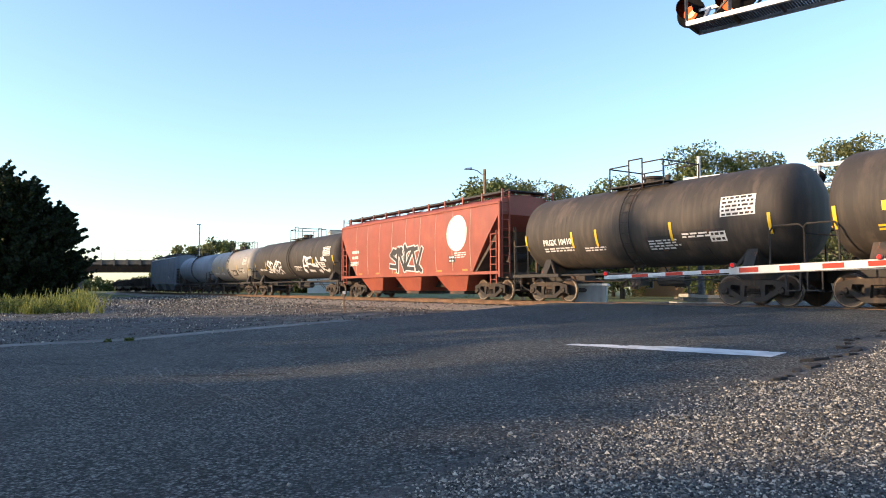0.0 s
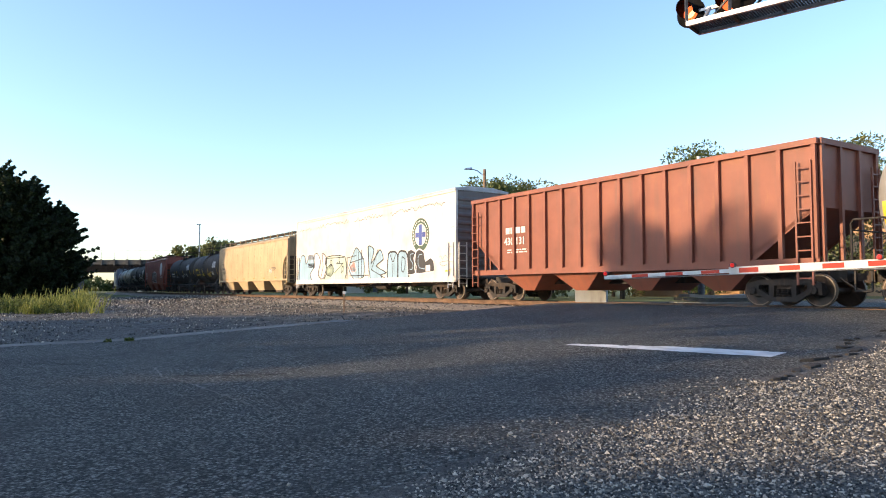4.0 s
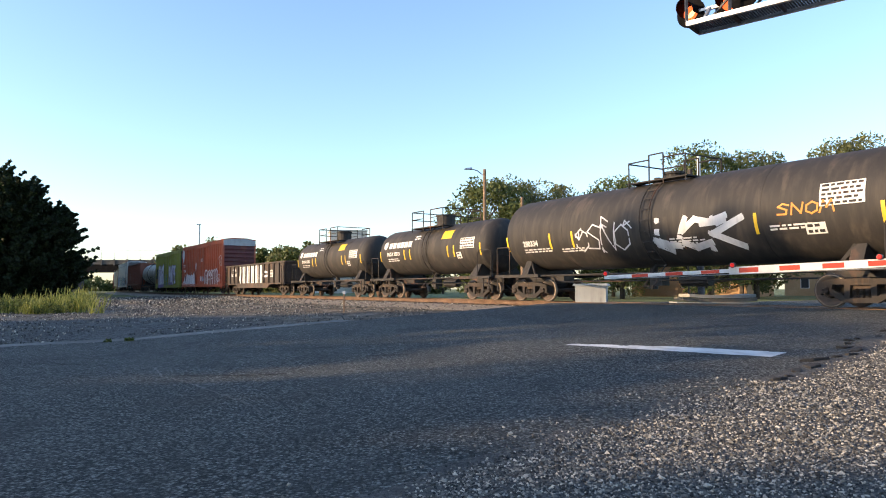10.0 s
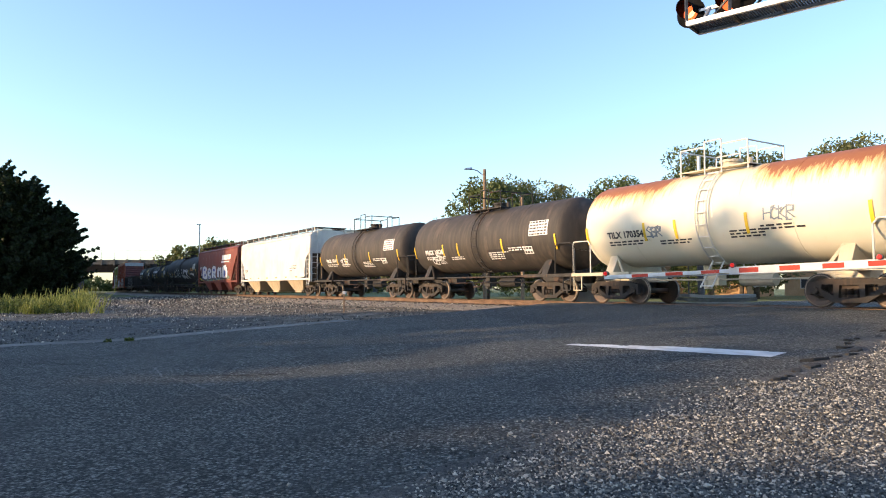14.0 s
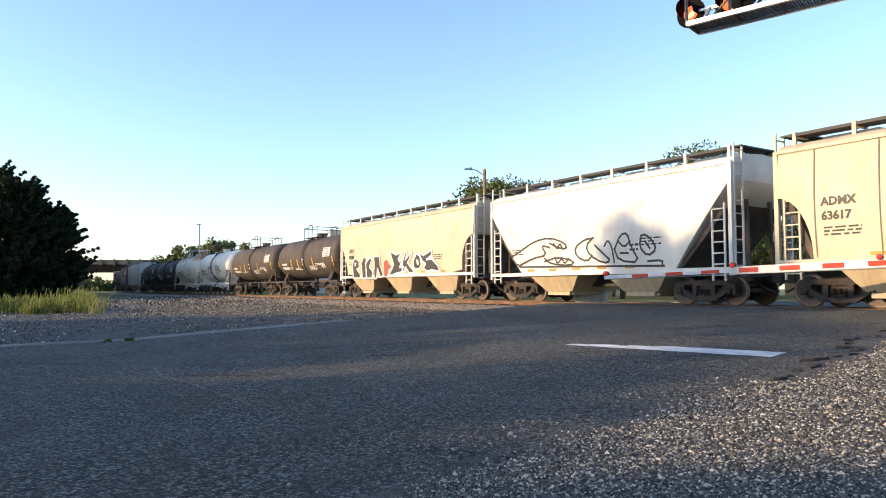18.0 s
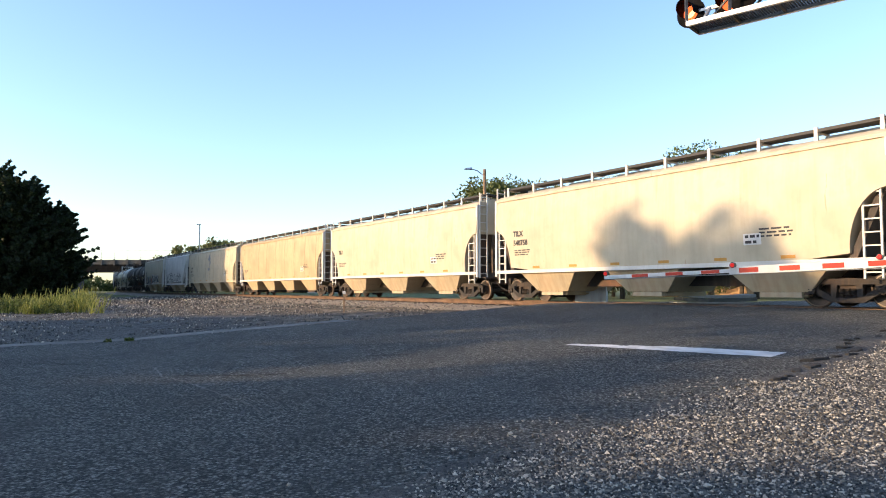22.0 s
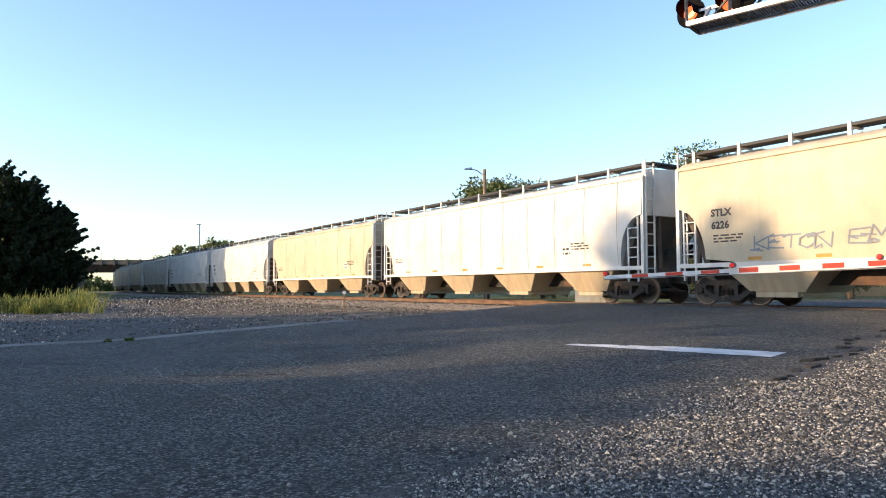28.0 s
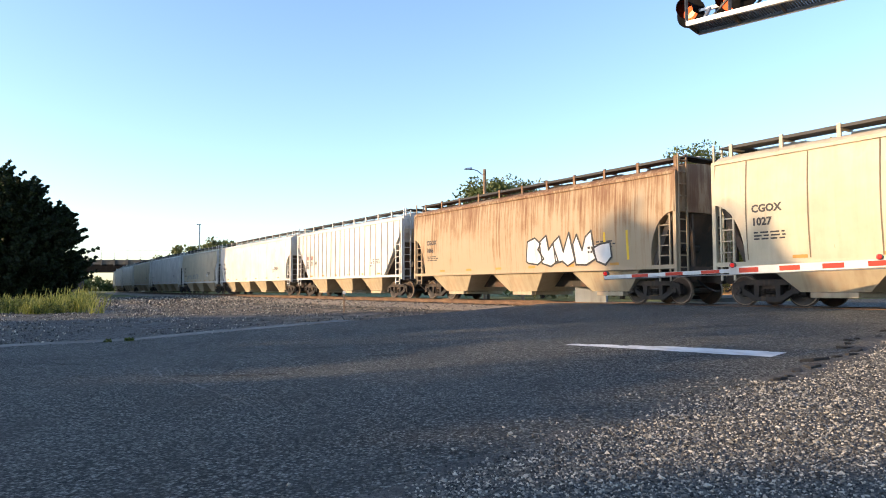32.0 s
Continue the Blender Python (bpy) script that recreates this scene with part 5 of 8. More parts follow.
def open_hopper(L, mat, label, top=4.45, sill=1.3):
    root = thing("open_hopper_car", label, "freight car", "freight train")
    running_gear(root, L, 1.95)
    a = L / 2 - 0.6
    W = 1.5
    side = lambda x, z: W
    for sg in (-1, 1):
        y = sg * W
        s = Shape().prism([(-a, top), (-a, 2.7), (-a + 1.9, sill), (a - 1.9, sill), (a, 2.7), (a, top)], min(y, y - sg * 0.05), max(y, y - sg * 0.05))
        part("side_wall", s, mat, root)
        s = Shape().box(-a - 0.03, a + 0.03, min(y - sg * 0.05, y + sg * 0.12), max(y - sg * 0.05, y + sg * 0.12), top - 0.14, top + 0.02)
        part("top_chord", s, mat, root)
        s = Shape().box(-a, a, min(y, y + sg * 0.08), max(y, y + sg * 0.08), sill - 0.2, sill + 0.02)
        part("side_sill", s, mat, root)
        me = Shape().box(-0.06, 0.06, min(0, sg * 0.11), max(0, sg * 0.11), sill, top - 0.12).mesh("side_post", mat)
        for i in range(17):
            part("side_post", me, None, root, loc=(-a + 0.08 + (2 * a - 0.16) * i / 16, y, 0))
        x = sg * a
        s = Shape().prism([(x, top), (x - sg * 0.06, top), (x - sg * 0.06, 2.75), (x - sg * 2.4, sill - 0.05), (x - sg * 2.3, sill - 0.1), (x, 2.65)], -W, W)
        for q in (-1, -0.35, 0.35, 1):
            part("end_post", Shape().box(min(x, x + sg * 0.08), max(x, x + sg * 0.08), q * 1.4 - 0.06, q * 1.4 + 0.06, sill - 0.1, top), mat, root)
        s.box(min(x, x + sg * 0.1), max(x, x + sg * 0.1), -W, W, top - 0.13, top + 0.021)
        part("end_wall", s, mat, root)
        ladder(root, x - sg * 0.35, W + 0.14, 0.6, 3.9, 9, mat)
        ladder(root, x + sg * 0.12, -1.2, 0.7, 3.9, 9, mat, 0.4, False)
    s = Shape().box(-a, a, -0.25, 0.25, 0.7, 1.05)
    part("centre_sill", s, M["under"], root)
    inner = 2 * a - 3.6
    for i in range(4):
        x = -inner / 2 + inner * (i + 0.5) / 4
        t = inner / 8 - 0.02
        s = Shape().loft([[(-t, -1.42, sill), (t, -1.42, sill), (t, 1.42, sill), (-t, 1.42, sill)], [(-0.3, -1.0, 0.45), (0.3, -1.0, 0.45), (0.3, 1.0, 0.45), (-0.3, 1.0, 0.45)]])
        part("hopper_bay", s, mat, root, loc=(x, 0, 0))
    part("floor_pan", Shape().box(-a + 2, a - 2, -W + 0.05, W - 0.05, sill - 0.02, sill + 0.05), mat, root)
    return root, side

# ---------------------------------------------------------------- the train
SPEED = 17.42
REF = 36.2
CARS = []      # (thing, place of its middle along the train)

def rust_run():
    """Cream paint with rust running down the side in long streaks from the top."""
    m, n, l, b = material("rust_streaked_cream_paint", 0.65)
    c = coords(n)
    sep = n.new("ShaderNodeSeparateXYZ")
    l.new(c, sep.inputs[0])
    streak = noise_node(n, l, c, 5.0, 6, 0.75, (1.3, 0.4, 0.05))
    cloud = noise_node(n, l, c, 0.7, 4)
    k = n.new("ShaderNodeMapRange")
    k.inputs["From Min"].default_value, k.inputs["From Max"].default_value = 1.3, 4.2
    k.inputs["To Min"].default_value, k.inputs["To Max"].default_value = -0.14, 0.13
    l.new(sep.outputs["Z"], k.inputs["Value"])
    ad = n.new("ShaderNodeMath")
    ad.operation = "ADD"
    l.new(streak, ad.inputs[0])
    l.new(k.outputs[0], ad.inputs[1])
    a2 = n.new("ShaderNodeMath")
    a2.operation = "MULTIPLY_ADD"
    a2.inputs[1].default_value = 0.5
    l.new(cloud, a2.inputs[0])
    l.new(ad.outputs[0], a2.inputs[2])
    col = mix(n, l, ramp(n, l, a2.outputs[0], [(0.68, (0, 0, 0)), (0.84, (0.8, 0.8, 0.8))]), (0.36, 0.275, 0.18), (0.27, 0.16, 0.075))
    col = mix(n, l, ramp(n, l, a2.outputs[0], [(0.8, (0, 0, 0)), (0.95, (1, 1, 1))]), col, (0.16, 0.072, 0.03))
    l.new(col, b.inputs["Base Color"])
    bump(n, l, b, streak, 0.1, 0.01)
    return m


def rust_topped():
    """Yellowed white paint, rust over the crown that runs down in streaks."""
    m, n, l, b = material("rust_topped_white_paint", 0.55)
    c = coords(n)
    sep = n.new("ShaderNodeSeparateXYZ")
    l.new(c, sep.inputs[0])
    streak = noise_node(n, l, c, 4.0, 5, 0.75, (2.6, 0.5, 0.08))
    cloud = noise_node(n, l, c, 1.1, 5)
    # higher up, and away from the middle of the tank, there is more rust
    ax = n.new("ShaderNodeMath")
    ax.operation = "ABSOLUTE"
    l.new(sep.outputs["X"], ax.inputs[0])
    k1 = n.new("ShaderNodeMapRange")
    k1.inputs["From Min"].default_value, k1.inputs["From Max"].default_value = 1.0, 2.0
    l.new(ax.outputs[0], k1.inputs["Value"])
    k2 = n.new("ShaderNodeMapRange")
    k2.inputs["From Min"].default_value, k2.inputs["From Max"].default_value = 3.2, 4.5
    l.new(sep.outputs["Z"], k2.inputs["Value"])
    mul = n.new("ShaderNodeMath")
    mul.operation = "MULTIPLY"
    l.new(k1.outputs[0], mul.inputs[0])
    l.new(k2.outputs[0], mul.inputs[1])
    ad = n.new("ShaderNodeMath")
    ad.operation = "ADD"
    l.new(mul.outputs[0], ad.inputs[0])
    l.new(streak, ad.inputs[1])
    stain = ramp(n, l, ad.outputs[0], [(0.62, (0, 0, 0)), (0.85, (0.8, 0.8, 0.8))])
    rust = ramp(n, l, ad.outputs[0], [(0.88, (0, 0, 0)), (1.0, (1, 1, 1))])
    col = mix(n, l, cloud, (0.62, 0.56, 0.42), (0.72, 0.68, 0.56))
    col = mix(n, l, stain, col, (0.62, 0.36, 0.1))
    col = mix(n, l, rust, col, mix(n, l, cloud, (0.22, 0.075, 0.03), (0.4, 0.15, 0.06)))
    l.new(col, b.inputs["Base Color"])
    bump(n, l, b, streak, 0.1, 0.01)
    return m


P = {
    "black": paint("faded_black_tank_paint", (0.03, 0.0265, 0.024), 0.35, 0.0, 0.72, dirt_col=(0.13, 0.10, 0.075)),
    "brown_black": paint("sun_faded_brown_black_tank", (0.045, 0.037, 0.031), 0.4, 0.0, 0.72, dirt_col=(0.15, 0.11, 0.08)),
    "red": paint("faded_red_oxide_paint", (0.32, 0.07, 0.042), 0.3, 0.1, 0.55),
    "red2": paint("mineral_red_paint", (0.21, 0.047, 0.034), 0.35, 0.1, 0.55),
    "orange": paint("orange_red_boxcar_paint", (0.44, 0.095, 0.042), 0.3, 0.08, 0.55),
    "brown": paint("brown_oxide_paint", (0.28, 0.085, 0.05), 0.3, 0.1, 0.6),
    "lime": paint("faded_yellow_green_paint", (0.35, 0.345, 0.07), 0.35, 0.12, 0.55),
    "white": paint("chalky_white_paint", (0.72, 0.69, 0.63), 0.22, 0.0, 0.5, dirt_col=(0.36, 0.31, 0.24)),
    "cream": paint("dusty_cream_paint", (0.58, 0.5, 0.36), 0.4, 0.05, 0.55, dirt_col=(0.34, 0.26, 0.17)),
    "tan": paint("tan_hopper_paint", (0.5, 0.385, 0.235), 0.4, 0.06, 0.55, dirt_col=(0.28, 0.2, 0.12)),
    "grey": paint("pale_grey_hopper_paint", (0.56, 0.52, 0.43), 0.3, 0.03, 0.55, dirt_col=(0.3, 0.26, 0.21)),
    "greytank": paint("dull_grey_tank_paint", (0.3, 0.285, 0.26), 0.4, 0.1, 0.5, dirt_col=(0.16, 0.13, 0.1)),
    "slate": paint("slate_blue_grey_paint", (0.22, 0.26, 0.31), 0.3, 0.05, 0.55),
    "gon": paint("black_gondola_paint", (0.05, 0.036, 0.03), 0.4, 0.3, 0.65, (0.12, 0.06, 0.035)),
    "rusty": rust_run(),
    "rusttank": rust_topped(),
    "silver": paint("grey_roof_cap", (0.45, 0.46, 0.48), 0.3, 0.05, 0.5),
    "dirty_bay": paint("dusty_tan_bay_paint", (0.44, 0.36, 0.24), 0.45, 0.08, 0.65, dirt_col=(0.22, 0.14, 0.08)),
    # the three end colours are darkened to paint in the shade on car ends
    "end_black": paint("shade_black_car_end", (0.035, 0.036, 0.03), 0.4, 0.1, 0.7),
    "end_grey": paint("shade_grey_car_end", (0.17, 0.155, 0.15), 0.4, 0.1, 0.7),
    "end_maroon": paint("shade_maroon_car_end", (0.13, 0.03, 0.03), 0.4, 0.05, 0.65),
    "seam_pale": paint("pale_dirty_seam", (0.52, 0.47, 0.38), 0.5, 0.1, 0.7),
    "seam": paint("dirty_weld_seam", (0.2, 0.15, 0.095), 0.6, 0.2, 0.7),
    # brake dust on hopper ends, with the shade there mixed into the colour
    "grime": paint("brake_dust_and_shade", (0.075, 0.06, 0.05), 0.6, 0.35, 0.8, (0.13, 0.075, 0.045), (0.05, 0.04, 0.032)),
    "teal": paint("dull_green_spray", (0.16, 0.3, 0.25), 0.3, 0.0, 0.6),
    "blue": paint("navy_emblem_paint", (0.06, 0.1, 0.36), 0.15, 0.0, 0.5),
    "green_dark": paint("dark_green_emblem_paint", (0.05, 0.1, 0.06), 0.2, 0.0, 0.5),
}
IW, IB, GW = M["ink_white"], M["ink_black"], M["graf_white"]


def place(made, front, back):
    root, side = made
    CARS.append((root, (front + back) / 2))
    return root, side, front - back


def hopper(front, back, mat, label, bays=3, number=None, marks=IB, **kw):
    root, side, L = place(covered_hopper(front - back, mat, label, bays, **kw), front, back)
    a = L / 2 - 0.62
    if number:
        for i, line in enumerate(number.split("/")):
            letters(root, side, line, a - 1.25, 2.66 - 0.37 * i, 0.3, marks)
    sd = int(abs(front) * 7)
    sill_z = kw.get("sill", 1.28)
    bars(root, side, a - 1.3, 2.06, 1.0, 3, marks, 0.045, 0.09, sd)
    bars(root, side, -a + 3.4, 2.15, 1.0, 3, marks, 0.05, 0.1, sd + 1)
    panel_sign(root, side, -a + 3.9, 1.75, 0.55, 0.32, IW if marks is IB else IB, marks, 2, sd)
    strips(root, side, [a - 2.6 - i * (2 * a - 5.2) / 5 for i in range(6)], sill_z + 0.05, sill_z + 0.14, M["amber"], 0.42)
    return root, side, a


def build_train():
    gear_meshes()
    # ahead of the view at the start: low gondolas, then grey hopper and grey tank
    for f, b in ((186.2, 168.7), (168.7, 151.2), (151.2, 133.7), (133.7, 116.2)):
        place(gondola(f - b, P["gon"], "low black gondola car in the freight train", 2.1), f, b)
    hopper(116.2, 98.7, P["slate"], "slate grey covered hopper car", 3)
    r, sd, L = place(tank_car(14.2, P["slate"], "dull grey tank car with a top cage"), 98.2, 84.0)
    r, sd, L = place(tank_car(13.8, P["greytank"], "grey tank car with a pale painted end"), 83.8, 70.0)
    tank_marks(r, sd, L, IW, 2.72, seed=3)
    # black tank with white tags
    r, sd, L = place(tank_car(17.7, P["black"], "long black tank car with white spray tags", 1.5, 2.76), 69.6, 51.9)
    tank_marks(r, sd, L, IW, 2.76, seed=4)
    tag(r, sd, "SCKOR", 5.0, 1.75, 3.2, 0.9, None, M["graf_white"], 0.08, 0.02, 5)
    tag(r, sd, "AE-NC", -2.6, 1.75, 4.2, 0.9, None, M["graf_white"], 0.1, 0.02, 6)
    # red hopper with a white disc
    r, sd, a = hopper(51.8, 34.5, P["red"], "red covered hopper car with a white disc and black tag", 3, None, IW, cut="straight", bay_mat=P["red"])
    s = Shape()
    disc(s, sd, -a + 3.2, 3.1, 0.85, 0.012)
    part("white_disc", s, IW, r)
    tag(r, sd, "SNZV", 1.6, 1.55, 3.2, 1.05, IB, M["graf_white"], 0.2, 0.06, 8)
    bars(r, sd, a - 1.6, 2.6, 0.9, 3, IW, 0.16, 0.32, 2)
    # two black tanks
    for f, b, num, sdn in ((34.3, 21.9, "PRGX 10410", 11), (21.9, 10.6, "", 12)):
        r, sd, L = place(tank_car(f - b, P["brown_black"], "faded black tank car with yellow strips and white stencils"), f, b)
        tank_marks(r, sd, L, IW if num else M["yellow"], 2.72, True, num, sdn)
        if not num:
            bars(r, sd, L / 2 - 2.0, 2.42, 1.3, 1, M["yellow"], 0.24, 0.3, sdn)
    # tan hopper
    hopper(10.5, -9.4, P["tan"], "tan covered hopper car with four bays", 4, "TILX/65629", seams=11)
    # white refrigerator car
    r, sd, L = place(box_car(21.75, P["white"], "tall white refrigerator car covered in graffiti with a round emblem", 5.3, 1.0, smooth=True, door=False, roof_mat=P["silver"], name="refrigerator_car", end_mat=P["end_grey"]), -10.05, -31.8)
    a = L / 2 - 0.62
    letters(r, lambda x, z: sd(x, z) + 0.025, "793501", a - 2.2, 1.95, 0.42, IB)
    bars(r, lambda x, z: sd(x, z) + 0.025, a - 2.2, 2.5, 1.4, 1, P["slate"], 0.3, 0.3, 5)
    bubble(r, sd, "blue", [(9.97, 1.41), (9.32, 2.79), (8.67, 2.77), (8.43, 2.21), (7.81, 2.8), (7.08, 2.65), (6.94, 2.0), (7.66, 1.51), (7.37, 0.98), (9.74, 1.02)], 0.06, 0.012)
    bubble(r, sd, "pale", [(7.08, 2.65), (6.8, 2.87), (6.33, 2.83), (5.84, 2.3), (6.13, 1.84), (6.23, 1.46), (5.8, 1.01), (7.23, 0.98), (7.66, 1.51), (6.94, 2.0)], 0.06, 0.012)
    bubble(r, sd, "white", [(5.58, 2.83), (4.93, 2.58), (4.9, 1.83), (5.36, 1.21), (5.8, 1.22), (5.42, 1.97)], 0.06, 0.012)
    bubble(r, sd, "mint", [(4.9, 2.57), (2.04, 2.49), (2.04, 0.74), (5.24, 0.78), (4.87, 1.51)], 0.06, 0.012)
    bubble(r, sd, "mint", [(4.93, 1.83), (4.07, 2.09), (3.68, 1.66), (4.18, 1.33), (4.87, 1.46)], 0.06, 0.012)
    bubble(r, sd, "blue", [(1.47, 1.8), (0.44, 2.98), (-0.59, 2.19), (-0.59, 1.23), (0.69, 1.08)], 0.06, 0.012)
    bubble(r, sd, "pink", [(1.35, 1.8), (0.69, 2.21), (0.44, 1.63), (0.95, 1.44)], 0.06, 0.012)
    bubble(r, sd, "blue", [(-1.48, 0.74), (-1.12, 2.95), (-1.91, 2.74), (-1.55, 1.96), (-2.65, 2.71), (-3.04, 2.15), (-2.18, 1.81), (-3.41, 1.4), (-2.72, 1.29), (-2.97, 0.7)], 0.06, 0.012)
    bubble(r, sd, "blue", [(-3.53, 1.07), (-3.65, 2.43), (-4.33, 2.51), (-4.66, 2.34), (-4.73, 1.75), (-4.63, 1.05)], 0.1, 0.012)
    bubble(r, sd, "blue", [(-4.75, 1.04), (-4.74, 2.33), (-5.04, 2.52), (-5.56, 2.45), (-5.76, 2.21), (-5.85, 1.47), (-5.84, 1.02)], 0.1, 0.012)
    spray_line(r, sd, IB, [(-3.84, 2.4), (-4.17, 1.87), (-4.45, 2.35)], 0.05, 0.024)
    spray_line(r, sd, IB, [(-4.17, 1.87), (-4.15, 1.18)], 0.05, 0.024)
    spray_line(r, sd, IB, [(-5.2, 2.21), (-5.07, 1.5), (-5.39, 1.35), (-5.58, 2.05), (-5.2, 2.21)], 0.05, 0.024)
    bubble(r, sd, "black", [(-5.84, 1.27), (-5.71, 2.02), (-5.76, 2.47), (-6.17, 2.55), (-6.58, 2.4), (-6.41, 2.05), (-6.66, 1.66), (-6.55, 1.28)], 0.07, 0.014)
    spray_line(r, sd, M["graf_blue"], [(-6.36, 2.33), (-6.03, 2.3), (-6.05, 2.02), (-6.34, 1.84), (-6.3, 1.51), (-6.03, 1.52)], 0.04, 0.026)
    bubble(r, sd, "black", [(-6.57, 1.31), (-6.57, 2.32), (-6.93, 2.53), (-7.41, 2.36), (-7.57, 1.91), (-8.04, 2.06), (-8.35, 1.88), (-8.42, 1.39), (-7.96, 1.33)], 0.07, 0.014)
    spray_line(r, sd, M["graf_blue"], [(-7.23, 2.25), (-6.86, 2.24), (-6.84, 1.59), (-7.5, 1.51)], 0.04, 0.026)
    spray_fill(r, sd, IW, [(-7.58, 1.68), (-8.02, 1.7), (-8.02, 1.39), (-7.58, 1.37)], 0.026)
    spray_fill(r, sd, M["yellow"], [(-9.39, 1.41), (-9.79, 1.43), (-9.78, 1.34), (-9.39, 1.32)], 0.02)
    spray_line(r, sd, M["greygraf"], [(-8.85, 2.05), (-9.01, 2.12), (-9.11, 1.89), (-9.26, 2.07), (-9.47, 2.12), (-9.66, 1.9), (-9.46, 1.82), (-9.05, 1.82), (-8.84, 1.75), (-9.15, 1.59), (-9.55, 1.67)], 0.03, 0.014)
    spray_line(r, sd, M["greygraf"], [(-9.94, 3.4), (-10.09, 3.46), (-10.23, 3.38), (-10.41, 3.39)], 0.03, 0.014)
    for nx, nz in ((5.1, 2.35), (4.3, 2.2), (3.1, 2.35), (2.55, 1.75)):
        note = Shape()
        disc(note, sd, nx, nz - 0.22, 0.07, 0.024, 10)
        disc(note, sd, nx - 0.24, nz - 0.17, 0.07, 0.024, 10)
        patch(note, sd, nx - 0.04, nx - 0.07, nz - 0.2, nz + 0.15, 0.024)
        patch(note, sd, nx - 0.28, nx - 0.31, nz - 0.16, nz + 0.18, 0.024)
        patch(note, sd, nx - 0.08, nx - 0.27, nz + 0.1, nz + 0.17, 0.024)
        part("sprayed_note", note, IB, r)
    for line in ([(4.8, 2.5), (2.2, 2.45)], [(3.6, 1.5), (2.3, 2.1), (3.3, 2.1)], [(1.7, 0.95), (1.7, 2.4), (0.4, 2.5)], [(1.3, 1.3), (-1.2, 1.3)], [(1.2, 2.1), (-0.6, 2.3)], [(-0.3, 1.0), (-0.3, 2.8)], [(0.1, 1.0), (0.1, 2.7)], [(-1.2, 2.9), (-1.3, 0.9)], [(-2.4, 2.75), (-1.6, 1.6), (-3.3, 1.1)]):
        stroke = Shape()
        ribbon(stroke, sd, line, 0.05, 0.026)
        part("sprayed_line", stroke, IB, r)
    s = Shape()
    x = a - 0.6
    z = 4.65
    pts = []
    while x > -a + 0.8:
        pts.append((x, z + 0.12 * noise.noise(Vector((x * 3, 0, 0))) + random.Random(int(x * 31)).uniform(-0.13, 0.13)))
        x -= 0.16
    ribbon(s, sd, pts[:14], 0.026, 0.012)
    ribbon(s, sd, pts[20:52], 0.026, 0.012)
    ribbon(s, sd, pts[56:80], 0.026, 0.012)
    ribbon(s, sd, pts[84:], 0.026, 0.012)
    part("scribble", s, IB, r)
    em = Shape()
    disc(em, sd, -a + 3.2, 3.25, 0.85, 0.012, 32, 0.58)
    e = part("emblem", em, P["green_dark"], r, "round dark green and yellow ring emblem with a blue cross")
    q = Shape()
    for k in range(22):
        t = math.pi * (1.22 - 1.44 * k / 21)
        cx, cz = -a + 3.2 - 0.715 * math.cos(t), 3.25 + 0.715 * math.sin(t)
        disc(q, sd, cx, cz, 0.055, 0.017, 5)
    part("emblem_stencil", q, IW, e, "pale marks round the ring")
    q = Shape()
    patch(q, sd, -a + 3.05, -a + 3.35, 2.72, 3.78, 0.015)
    patch(q, sd, -a + 2.7, -a + 3.04, 3.12, 3.38, 0.015)
    patch(q, sd, -a + 3.36, -a + 3.7, 3.12, 3.38, 0.015)
    part("emblem_cross", q, P["blue"], e)
    # brown open hopper
    r, sd, L = place(open_hopper(16.9, P["brown"], "brown ribbed open hopper car"), -32.0, -48.9)
    letters(r, lambda x, z: 1.52, "430 131", L / 2 - 2.9, 2.35, 0.42, IW)
    bars(r, lambda x, z: 1.52, L / 2 - 3.0, 2.8, 1.5, 1, IW, 0.26, 0.3, 5)
    bars(r, lambda x, z: 1.52, L / 2 - 3.1, 2.1, 1.4, 2, IW, 0.05, 0.1, 6)
    # grey tank
    r, sd, L = place(tank_car(12.9, P["greytank"], "dull grey tank car with black stencils"), -49.0, -61.9)
    tank_marks(r, sd, L, IW, 2.72, True, None, 31)
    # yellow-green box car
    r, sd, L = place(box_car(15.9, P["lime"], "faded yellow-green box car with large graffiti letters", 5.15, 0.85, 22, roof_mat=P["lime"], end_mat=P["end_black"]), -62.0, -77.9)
    g = lambda x, z: 1.62
    bubble(r, g, "violet", [(-1.48, 3.3), (-2.05, 3.35), (-2.04, 2.51), (-2.49, 2.55), (-2.5, 3.31), (-2.89, 3.32), (-2.86, 1.09), (-2.43, 1.1), (-2.44, 2.04), (-2.04, 1.99), (-2.03, 1.07), (-1.45, 1.08)], 0.08, 0.014, False)
    bubble(r, g, "violet", [(-2.72, 2.97), (-3.04, 3.24), (-3.26, 2.48), (-3.46, 3.41), (-3.83, 3.42), (-3.57, 2.2), (-3.55, 1.08), (-3.01, 1.09), (-3.03, 2.09)], 0.08, 0.014, False)
    bubble(r, g, "violet", [(-3.78, 1.07), (-3.81, 3.34), (-4.53, 3.36), (-4.71, 2.71), (-4.39, 2.23), (-4.2, 2.21), (-4.18, 1.06)], 0.08, 0.014, False)
    bubble(r, g, "violet", [(-4.57, 1.08), (-4.6, 3.35), (-5.5, 3.36), (-5.46, 2.96), (-5, 2.93), (-4.99, 2.46), (-5.39, 2.5), (-5.39, 2.17), (-4.98, 2.12), (-4.97, 1.52), (-5.49, 1.57), (-5.48, 1.22)], 0.08, 0.014, False)
    bubble(r, g, "violet", [(5.07, 0.66), (5.13, 3.37), (4.6, 3.58), (4.11, 3.33), (4.12, 0.76)], 0.08, 0.014, False)
